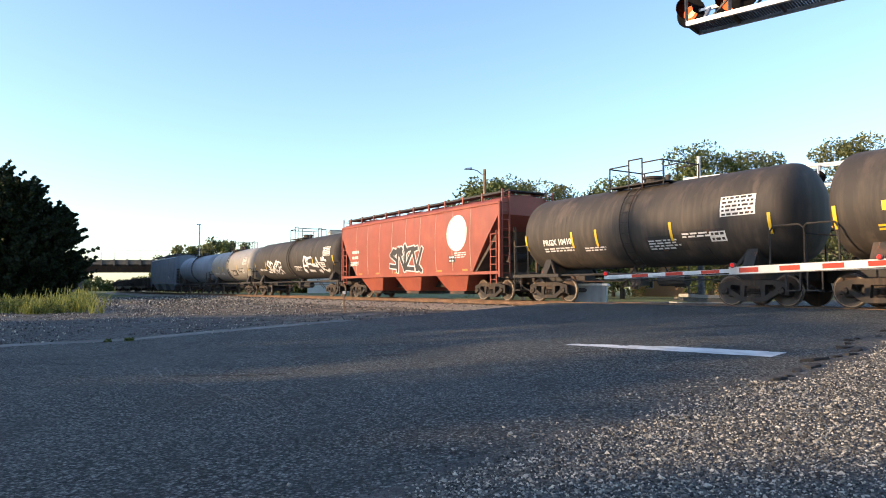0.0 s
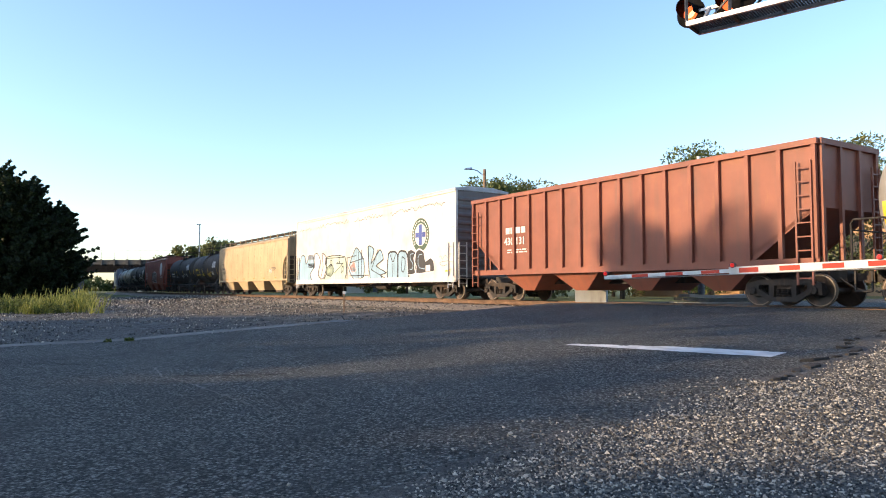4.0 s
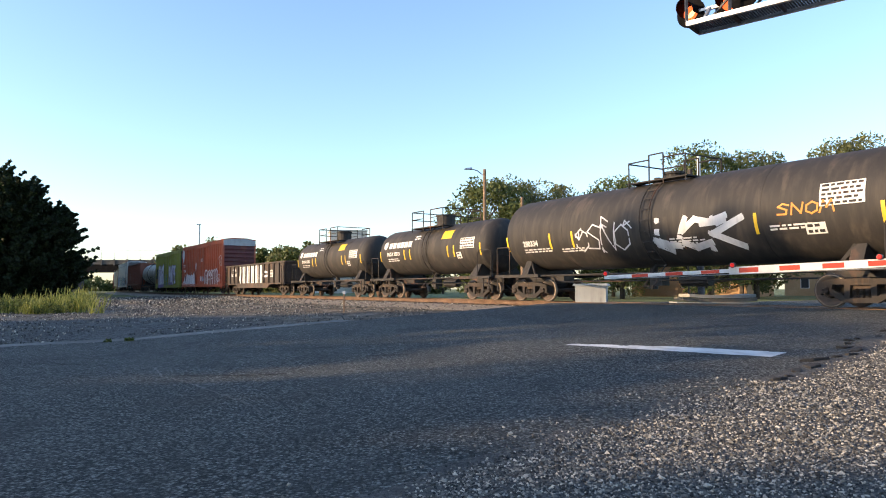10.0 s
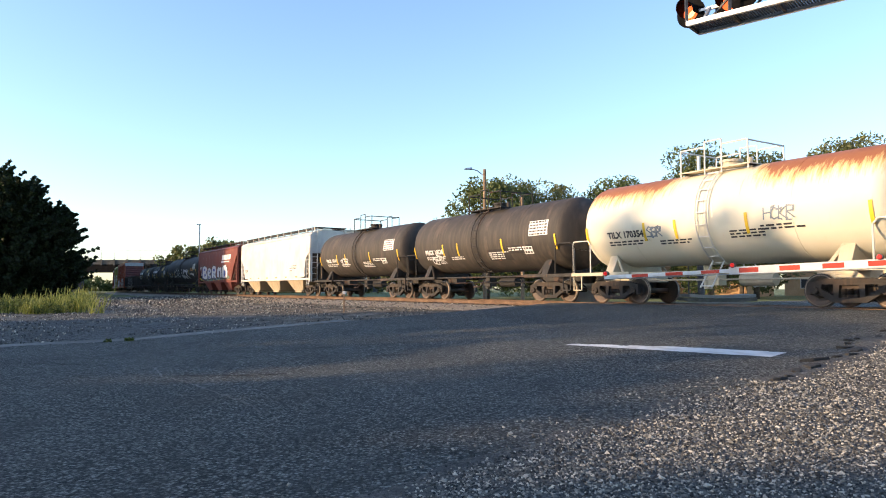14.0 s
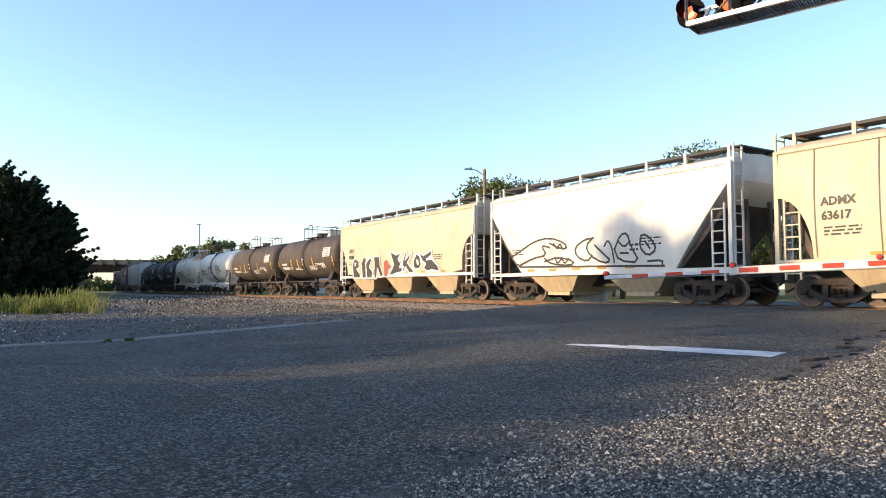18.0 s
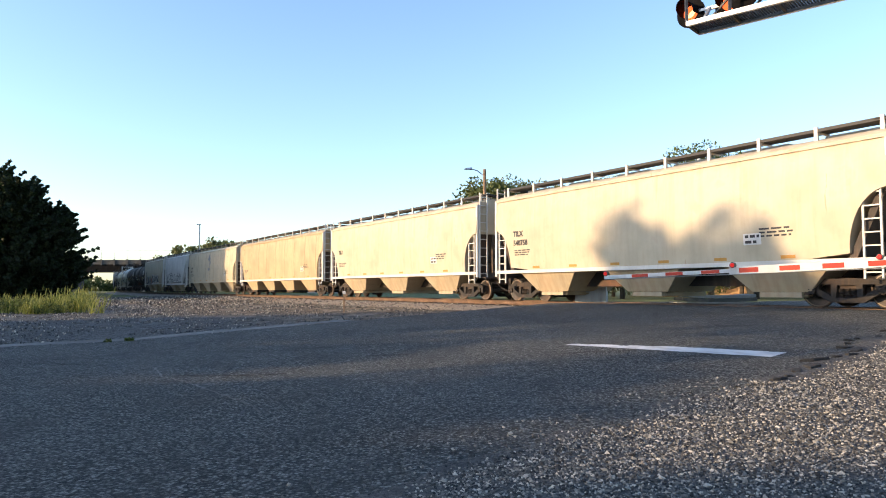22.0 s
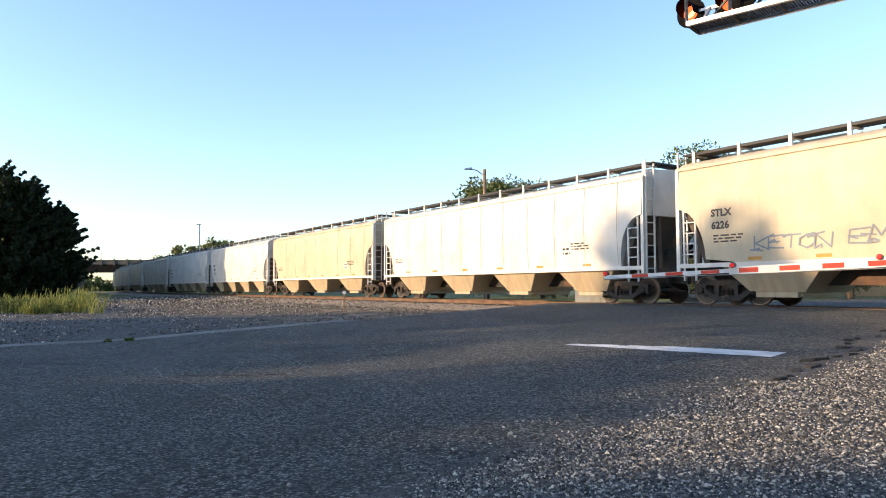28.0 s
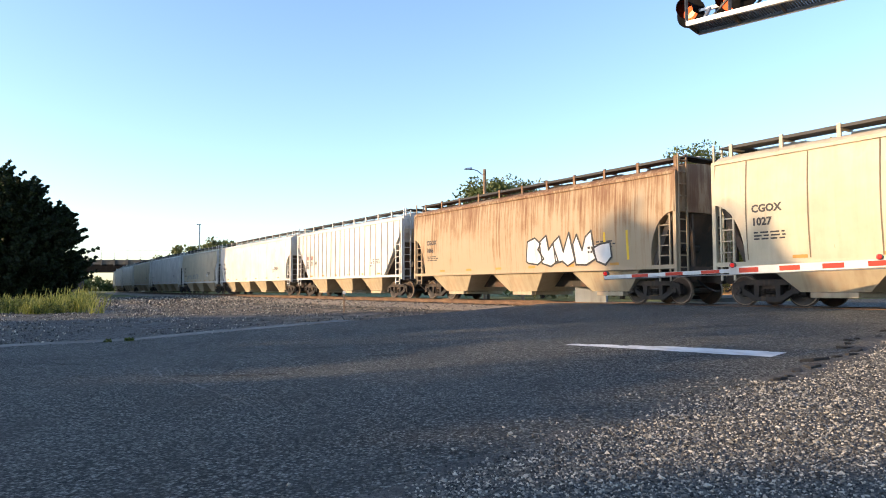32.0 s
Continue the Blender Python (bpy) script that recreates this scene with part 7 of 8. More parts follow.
    spray_line(r, sd, IB, [(-0.32, 2.32), (0.11, 2.3), (0.65, 2.04), (0.57, 1.68), (0.03, 1.49), (-0.23, 1.71)], 0.07)
    spray_line(r, sd, IB, [(-0.32, 2.35), (0.08, 2.06), (-0.11, 1.71), (-0.74, 1.41), (-1.13, 1.48), (-0.75, 1.77), (-0.39, 2.06)], 0.07)
    spray_line(r, sd, IB, [(-0.84, 2.01), (-1.03, 2.23), (-1.21, 1.94), (-1.27, 1.42)], 0.07)
    spray_line(r, sd, IB, [(-1.32, 1.88), (-1.62, 2.37), (-1.93, 2.4), (-2.03, 1.98), (-2.42, 1.38), (-1.49, 1.47), (-1.32, 1.88)], 0.07)
    spray_line(r, sd, IB, [(-1.5, 2.14), (-1.75, 1.92), (-2.03, 2.11)], 0.07)
    spray_line(r, sd, IB, [(-1.57, 1.73), (-1.92, 1.72)], 0.07)
    spray_line(r, sd, IB, [(-2.52, 2.27), (-2.43, 1.89), (-2.75, 1.58), (-3.14, 1.79), (-2.96, 2.12), (-2.69, 2.3), (-2.52, 2.27)], 0.07)
    spray_line(r, sd, IB, [(-2.68, 2.07), (-2.86, 1.83)], 0.07)
    spray_line(r, sd, IB, [(-2.75, 1.42), (-3.35, 1.43), (-3.32, 1.28)], 0.07)
    spray_line(r, sd, IB, [(3.94, 1.4), (-3.38, 1.25)], 0.07)
    # long cream hopper with a folded diamond emblem
    r, sd, a = hopper(-290.4, -309.8, P["cream"], "long cream covered hopper car with a grey diamond emblem", 4, "ADMX/63617", IB, seams=11)
    s = Shape()
    cx, cz = 0.1, 3.3
    q = [(0.15, 0.75), (-0.45, 0.2), (0.0, -0.1), (0.55, 0.2)]
    s.add([(cx - u, sd(0, 3.3) + 0.03, cz + w) for u, w in q], [(0, 1, 2, 3)])
    s.add([(cx - u, sd(0, 3.3) + 0.03, cz + w) for u, w in ((0.6, 0.12), (0.05, -0.2), (0.12, -0.6), (0.5, -0.3))], [(0, 1, 2, 3)])
    part("diamond_emblem", s, P["slate"], r)
    bars(r, sd, cx + 0.5, 2.35, 1.1, 1, P["slate"], 0.3, 0.3, 8)
    strips(r, sd, [6.2, 4.4, 2.6, 0.8, -1.0, -2.8], 1.6, 1.95, P["slate"], 0.05)
    # a run of long cream, tan and white hoppers
    run = [
        (-310.0, -329.6, P["tan"], "sandy tan covered hopper car with stained sides", 4, None),
        (-329.8, -347.1, P["cream"], "cream covered hopper car with dark vertical seams", 3, "TILX"),
        (-347.3, -364.2, P["cream"], "cream covered hopper car", 3, "TILX/540758"),
        (-364.4, -384.3, P["grey"], "pale grey covered hopper car with ribbed seams", 4, "CEFX/466221"),
        (-384.5, -404.1, P["white"], "long white covered hopper car", 4, "CBFX/398364"),
        (-404.3, -423.0, P["white"], "long white covered hopper car with black lettering", 4, "CEFX/398367"),
        (-423.2, -441.4, P["cream"], "cream covered hopper car with faint rust", 3, None),
        (-441.6, -461.1, P["white"], "white covered hopper car with small window-like stencils", 4, None),
        (-461.3, -477.5, P["cream"], "cream covered hopper car with black scrawled tags", 3, "STLX/6226"),
        (-477.7, -497.8, P["white"], "long white covered hopper car with yellow strips", 4, "TILX/637118"),
    ]
    for i, (f, b, mat, lab, bays, num) in enumerate(run):
        r, sd, a = hopper(f, b, mat, lab, bays, num, IB, seams=(11 if bays == 4 else 0) if i % 3 else 9, bay_mat=P["dirty_bay"] if i in (1, 2, 6, 8) else None, frame_mat=P["white"])
        if num and num.startswith("STLX"):
            tag(r, sd, "KETON", a - 2.6, 1.6, 2.2, 0.35, None, P["slate"], 0.025, 0.01, 171)
            tag(r, sd, "EMESR", a - 5.2, 1.65, 2.6, 0.4, None, P["slate"], 0.025, 0.01, 172)
    r, sd, a = hopper(-498.0, -514.4, P["white"], "white ribbed covered hopper car with faint rust lines", 3, None, IB, ribs=True, cut="straight")
    gap = (2 * a - 0.5) / 21
    for i, word in enumerate(("51", "22", "34")):
        letters(r, sd, word, a - 0.25 - gap * (2 + i) - 0.1, 2.12, 0.34, IB)
    for i, word in enumerate(("TI", "LX")):
        s = Shape()
        patch(s, sd, a - 0.25 - gap * (2 + i) - 0.07, a - 0.25 - gap * (3 + i) + 0.07, 2.47, 2.74, 0.008)
        part("red_panel", s, M["graf_rose"], r)
        letters(r, lambda x, z: sd(x, z) + 0.01, word, a - 0.25 - gap * (2 + i) - 0.14, 2.5, 0.27, IB)
    bars(r, sd, a - 0.25 - gap * 2 - 0.1, 1.95, gap - 0.2, 2, IB, 0.04, 0.09, 9)
    r, sd, a = hopper(-514.6, -532.1, P["rusty"], "rust-streaked cream covered hopper car with white graffiti", 3, "CGOX/1066", IB, seams=0, bay_mat=P["dirty_bay"])
    bubble(r, sd, "white", [(-0.8, 1.62), (-0.93, 2.4), (-1.39, 2.52), (-1.73, 2.28), (-1.55, 2.05), (-1.88, 1.68), (-1.49, 1.46), (-0.92, 1.54)], 0.07, 0.016, False)
    bubble(r, sd, "white", [(-1.76, 1.51), (-1.66, 2.33), (-2.06, 2.58), (-2.19, 2.02), (-2.43, 2.24), (-2.69, 1.58), (-2.27, 1.37)], 0.07, 0.016, False)
    bubble(r, sd, "white", [(-2.55, 1.49), (-2.47, 2.29), (-2.81, 2.5), (-3.01, 1.9), (-3.18, 2.27), (-3.35, 2.61), (-3.61, 1.55), (-3.21, 1.37), (-2.92, 1.55)], 0.07, 0.016, False)
    bubble(r, sd, "white", [(-3.65, 1.4), (-3.54, 2.15), (-3.75, 2.51), (-4.01, 1.92), (-4.21, 2.39), (-4.5, 2.6), (-4.67, 1.58), (-4.19, 1.38)], 0.07, 0.016, False)
    bubble(r, sd, "white", [(-4.72, 1.49), (-4.52, 1.96), (-4.95, 2.1), (-5.4, 2.14), (-5.44, 1.62), (-5.12, 1.35)], 0.07, 0.016, False)
    strips(r, sd, [-a + 3.0, -a + 1.95], 1.5, 2.5)
    hopper(-532.3, -550.1, P["cream"], "cream covered hopper car with black lettering", 3, "CGOX/1027", IB, seams=9)
    hopper(-550.3, -568.3, P["white"], "white covered hopper car at the back of the view", 3, None, IB)


# ---------------------------------------------------------------- crossing gate, signals
def signal_head(parent, x, y, z, yaw, lit, s=1.0, back=True):
    """A round flashing lamp with a hood on a black disc, facing local -y turned by yaw."""
    o = part("signal_lamp", Shape().cyl((0, 0.02, 0), (0, 0.0, 0), 0.30 * s, 24).cyl((0, 0.16, 0), (0, 0.02, 0), 0.12 * s, 16), M["signal_black"], parent)
    o.location, o.rotation_euler = (x, y, z), (0, 0, yaw)
    l = Shape().cyl((0, -0.001, 0), (0, -0.05, 0), 0.15 * s, 20, 0.12 * s)
    part("lens", l, M["lamp_red"] if lit else M["lamp_off"], o)
    h = Shape()
    n = 14
    rings = []
    for d in (0.0, -0.4 * s):
        for r in (0.175 * s, 0.165 * s):
            rings.append([(r * math.cos(math.pi * (-0.12 + 1.24 * i / n)), d * (0.55 + 0.45 * math.sin(math.pi * i / n)), r * math.sin(math.pi * (-0.12 + 1.24 * i / n))) for i in range(n + 1)])
    order = [rings[0], rings[2], rings[3], rings[1]]
    h.loft([list(p) for p in zip(*order)])
    part("hood", h, M["signal_black"], o)
    return o


def truss(root, a, b, h, d, mat, bays, up=True):
    """A box truss between a and b: four chords and braces, each a part."""
    a, b = Vector(a), Vector(b)
    e = (b - a).normalized()
    s = Vector((e.y, -e.x, 0)) * d
    v = Vector((0, 0, h))
    for o in (Vector(), s, v, v + s):
        part("chord", Shape().bar(a + o, b + o, 0.07, 0.09), mat, root)
    q = Shape()
    for i in range(bays + 1):
        p = a + (b - a) * i / bays
        if i:
            q.bar(p, p + v, 0.05, 0.05)
        q.bar(p + s, p + s + v, 0.05, 0.05).bar(p, p + s, 0.05, 0.05).bar(p + v, p + s + v, 0.05, 0.05)
        if i < bays:
            p2 = a + (b - a) * (i + 1) / bays
            q.bar(p, p2 + v, 0.04, 0.04).bar(p + s, p2 + s, 0.04, 0.04)
    # steel trusses get darker braces, with the shaded underside in the colour
    part("bracing", q, M["dark_steel"] if mat is M["steel"] else mat, root)


def build_crossing():
    # gate: the arm reaches over the lane from a mast beyond the right of the view
    tip = Vector((4.55, 19.6, 0.83))
    far = Vector((11.6, 14.55, 1.17))
    e = (far - tip)
    gate = thing("crossing_gate", "red and white striped crossing gate arm lowered over the road", "gate", loc=(far.x + 0.75, far.y - 0.53, road_z(far.x, far.y)))
    inv = gate.matrix_basis.inverted()
    T = lambda f: inv @ (tip + e * f)
    ln = e.length
    s = Shape().bar(T(0), T(0.4), 0.03, 0.10).bar(T(0), T(0.4), 0.05, 0.035)
    part("arm_tip", s, M["white"], gate, "thin white outer half of the arm")
    part("arm_root", Shape().bar(T(0.385), T(1.06), 0.05, 0.19), M["white"], gate)
    for k in range(9):
        f = 0.092 + 0.107 * k
        h = 0.104 if f < 0.36 else 0.15
        d = 0.056
        part("red_stripe", Shape().bar(T(f), T(f + 0.052), d, h * 0.8), M["red"], gate)
    part("truss_wire", Shape().tube([tuple(T(0.0) + Vector((0, 0, -0.06))), tuple(T(1.0) + Vector((0, 0, -0.14)))], 0.012, 5), M["steel"], gate)
    for f in (0.005, 0.395, 0.76):
        c = T(f) + Vector((0, 0, 0.14 if f > 0.3 else 0.1))
        lamp = part("gate_lamp", Shape().cyl(c + Vector((0.05, 0.05, 0)), c - Vector((0.03, 0.04, 0)), 0.07, 14).bar(c - Vector((0, 0, 0.12)), c, 0.03, 0.03), M["dark_steel"], gate)
        part("lens", Shape().cyl(c - Vector((0.03, 0.04, 0)), c - Vector((0.055, 0.07, 0)), 0.058, 14, 0.04), M["lamp_gate"], lamp)
    part("mast", Shape().cyl((0, 0, 0), (0, 0, 2.6), 0.07, 12).box(-0.35, 0.3, -0.25, 0.25, 0.9, 1.6).box(-0.3, 0.3, -0.3, 0.3, -0.1, 0.15), M["steel"], gate)
    # overhead cantilever over the lane
    z = 5.66
    t0 = Vector((5.15, 13.75, z))
    dirc = Vector((0.755, -0.655, 0.0))
    base = t0 + dirc * 7.4
    can = thing("cantilever_signal", "galvanised cantilever signal bridge with flashing red lamps", "railway signal", loc=(base.x, base.y, road_z(base.x, base.y)))
    inv = can.matrix_basis.inverted()
    a, b = inv @ t0, inv @ base
    truss(can, a, b, 0.75, 0.6, M["steel"], 9)
    s = Shape()
    e = (b - a).normalized()
    n = Vector((e.y, -e.x, 0))
    for i in range(150):
        p = a + (b - a) * (i + 0.5) / 150
        s.bar(p + n * 0.02 + Vector((0, 0, 0.03)), p + n * 0.53 + Vector((0, 0, 0.03)), 0.03, 0.03)
    # grating darker than the chords to paint in shade under the beam
    part("walkway_grating", s, M["dark_steel"], can)
    part("mast", Shape().cyl((0, 0, 0), (0, 0, z + 1.4), 0.16, 16), M["steel"], can)
    part("foundation", Shape().box(-0.5, 0.5, -0.5, 0.5, -0.2, 0.2), M["concrete"], can)
    yaw = math.atan2(-ROAD.x, ROAD.y)
    c1 = a - e * 0.2 - n * 0.14 + Vector((0, 0, 0.5))
    c2 = a + e * 0.58 - n * 0.14 + Vector((0, 0, 0.5))
    signal_head(can, c1.x, c1.y, c1.z, yaw, True, 1.0)
    signal_head(can, c2.x, c2.y, c2.z, yaw, True, 1.0)
    c3 = a + e * 1.0 - n * -0.35 + Vector((0, 0, 0.4))
    signal_head(can, c3.x, c3.y, c3.z, yaw + math.pi, False, 1.0)
    part("lamp_bracket", Shape().bar(c1, c2, 0.06, 0.06).bar((c1 + c2) / 2, (c1 + c2) / 2 + n * 0.3 - Vector((0, 0, 0.3)), 0.06, 0.06), M["steel"], can)
    # the opposite cantilever, beyond the track
    mx, my = 11.2, 30.2
    can = thing("cantilever_signal", "white cantilever signal mast with crossbuck beyond the track", "railway signal", loc=(mx, my, -0.35))
    part("mast", Shape().cyl((0, 0, 0), (0, 0, 4.2), 0.14, 14), M["dark_steel"], can, "dull grey lower length of the mast")
    part("mast_top", Shape().cyl((0, 0, 4.2), (0, 0, 6.65), 0.075, 14), M["white"], can)
    part("foundation", Shape().box(-0.5, 0.5, -0.5, 0.5, -0.1, 0.3), M["concrete"], can)
    truss(can, Vector((-0.4, 0.3, 4.85)), Vector((4.7, -3.85, 4.9)), 0.8, 0.45, M["white"], 5)
    ladder(can, -0.3, 0.1, 0.2, 5.2, 16, M["dark_steel"])
    for r in (-1, 1):
        part("crossbuck_blade", Shape().bar((-0.55, -0.16 - 0.03 * (r > 0), 3.3 - r * 0.5), (0.55, -0.16 - 0.03 * (r > 0), 3.3 + r * 0.5), 0.03, 0.2), M["white"], can)
    for px in (3.5, 4.2):
        signal_head(can, px, -3.1 - (px - 3.5) * 0.8, 5.2, yaw, px > 4, 1.0)
    for px in (-0.5, 0.5):
        signal_head(can, px, -0.2, 2.5, yaw, px > 0, 1.0)
    # low signal cabinet and a stack of crossing panels
    cab = thing("signal_cabinet", "low grey metal cabinet on a concrete pad beyond the track", "cabinet", loc=(5.95, 27.9, -0.38), rz=-18)
    part("body", Shape().box(-0.6, 0.6, -0.45, 0.45, 0.12, 1.02), M["cabinet"], cab)
    part("lid", Shape().prism([(-0.7, 1.02), (0.7, 1.02), (0.64, 1.1), (-0.64, 1.1)], -0.5, 0.5), M["steel"], cab)
    part("pad", Shape().box(-0.85, 0.85, -0.6, 0.6, -0.1, 0.12), M["concrete"], cab)
    # plain concrete-grey slabs stand in for the stacked track material
    for k in range(5):
        st = thing("grey_slab", "long grey slab lying in a stack", "timber slab", "stacked timber slabs", loc=(10.1 + 0.1 * k, 26.4 + 0.04 * k, -0.37 + 0.138 * k), rz=-8 + k * 3)
        q = Shape()
        bow = 0.03 if k > 2 else 0.0
        xs = [-1.75 + 0.1 * k + (3.45 - 0.22 * k) * i / 6 for i in range(7)]
        q.loft([[(x, -0.5, bow * (x * x - 1.0)), (x, 0.5, bow * (x * x - 1.0)), (x, 0.5, bow * (x * x - 1.0) + 0.115), (x, -0.5, bow * (x * x - 1.0) + 0.115)] for x in xs])
        part("board", q, M["concrete"] if k % 2 == 0 else M["gutter"], st)
    post = thing("marker_post", "short pale marker post beside the track", "post", loc=(-4.2, 29.6, ground_z(-4.2, 29.6)))
    part("stake", Shape().bar((0, 0, -0.2), (0, 0, 0.85), 0.09, 0.05), M["wood"], post)
    part("cap", Shape().box(-0.06, 0.06, -0.05, 0.05, 0.75, 0.87), M["white"], post)


# ---------------------------------------------------------------- bridge, poles, houses
def build_distance():
    y = 228.0
    br = thing("road_bridge", "grey concrete road overpass with a mesh fence above the railway", "bridge", loc=(0, y, -0.5))
    part("deck", Shape().box(-190, -20, -5, 5, 8.9, 9.8), M["bridge"], br)
    me = Shape().box(-0.25, 0.25, -0.15, 0.15, 8.7, 10.55).mesh("parapet_post", M["bridge"])
    # girders in black: the shade below the deck is put into the colour
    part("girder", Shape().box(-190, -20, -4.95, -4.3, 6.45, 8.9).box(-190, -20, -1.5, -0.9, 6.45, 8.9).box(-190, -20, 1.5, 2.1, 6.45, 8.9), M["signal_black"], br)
    part("parapet", Shape().box(-190, -20, -5.1, -4.8, 9.8, 10.4), M["bridge"], br)
    for i in range(24):
        part("parapet_post", me, None, br, loc=(-118 + i * 4.2, -5.25, 0))
    s = Shape()
    for i in range(24):
        s.bar((-118 + i * 4.2, -5, 10.4), (-118 + i * 4.2, -5, 13.4), 0.09, 0.09)
    for z in (11.2, 12.3, 13.4):
        s.bar((-190, -5, z), (-20, -5, z), 0.05, 0.06)
    part("fence", s, M["steel"], br)
    for x in (-120.5, -88):
        part("pier", Shape().box(x - 0.6, x + 0.6, -4.5, 4.5, -0.5, 6.5), M["bridge"], br)
    emb = Shape().prism([(-62, -0.5), (-20, -0.5), (-20, 8.5), (-46, 8.5)], -6, 6)
    part("abutment", emb, M["bridge"], br)
    # poles
    def pole(x, y, h, lamp, label, slim=False):
        z = ground_z(x, y)
        p = thing("street_lamp" if lamp else "utility_pole", label, "street lamp" if lamp else "pole", loc=(x, y, z - 0.1))
        part("pole", Shape().cyl((0, 0, 0), (0, 0, h), 0.09 if slim else 0.15, 10, 0.07 if slim else 0.11), M["steel"] if slim else M["wood"], p)
        if slim:
            part("lamp_head", Shape().box(-0.35, 0.1, -0.1, 0.1, h, h + 0.12), M["steel"], p)
            return p
        if lamp:
            part("arm", Shape().tube([(0, 0, h - 0.5), (-0.5, -0.1, h - 0.12), (-0.95, -0.2, h)], 0.035, 6), M["steel"], p)
            part("lamp_head", Shape().loft([[(-0.9, -0.3, h - 0.05), (-0.9, -0.06, h - 0.05), (-0.9, -0.1, h + 0.1), (-0.9, -0.26, h + 0.1)], [(-1.45, -0.42, h - 0.06), (-1.45, -0.16, h - 0.06), (-1.4, -0.22, h + 0.04), (-1.4, -0.36, h + 0.04)]]), M["steel"], p)
        return p
    pole(2.95, 49.0, 9.5, True, "wooden street lamp pole with a small cobra-head lamp")
    pole(6.0, 52.5, 8.0, False, "plain wooden pole without lamp")
    pole(-31.6, 90.0, 9.3, True, "distant street lamp on a slim steel pole", True)
    # brick buildings beyond the crossing
    def house(x0, y0, w, d, h, rz, mat, label, windows=0, name="brick_building"):
        b = thing(name, label, "building", loc=(x0, y0, ground_z(x0, y0) - 0.1), rz=rz)
        part("wall", Shape().box(0, w, 0, d, 0, h), mat, b)
        part("roof", Shape().box(-0.15, w + 0.15, -0.15, d + 0.15, h, h + 0.25), M["concrete"], b)
        part("cornice", Shape().box(-0.08, w + 0.08, -0.08, 0.0, h - 0.6, h - 0.3), mat, b)
        for i in range(windows):
            x = w * (i + 0.5) / windows
            f = part("window", Shape().box(x - 0.6, x + 0.6, -0.05, 0.05, 1.2, 2.8), M["white"], b)
            part("pane", Shape().box(x - 0.52, x + 0.52, -0.06, -0.04, 1.28, 2.72), M["black"], f)
        return b
    house(26.0, 96.0, 15.0, 14.0, 12.2, -38, M["brick"], "low tan brick building with a flat roof", 3)
    house(52.0, 106.0, 34.0, 18.0, 15.6, -40, M["brick"], "long tan brick building with a flat parapet", 6)
    house(-26.0, 160.0, 8.5, 9.0, 14.5, 12, M["stucco"], "pale grain store block among trees", 0, "store_building")
    house(-31.0, 160.0, 5.0, 8.0, 9.0, 12, M["stucco"], "low pale annexe among trees", 0, "store_building")


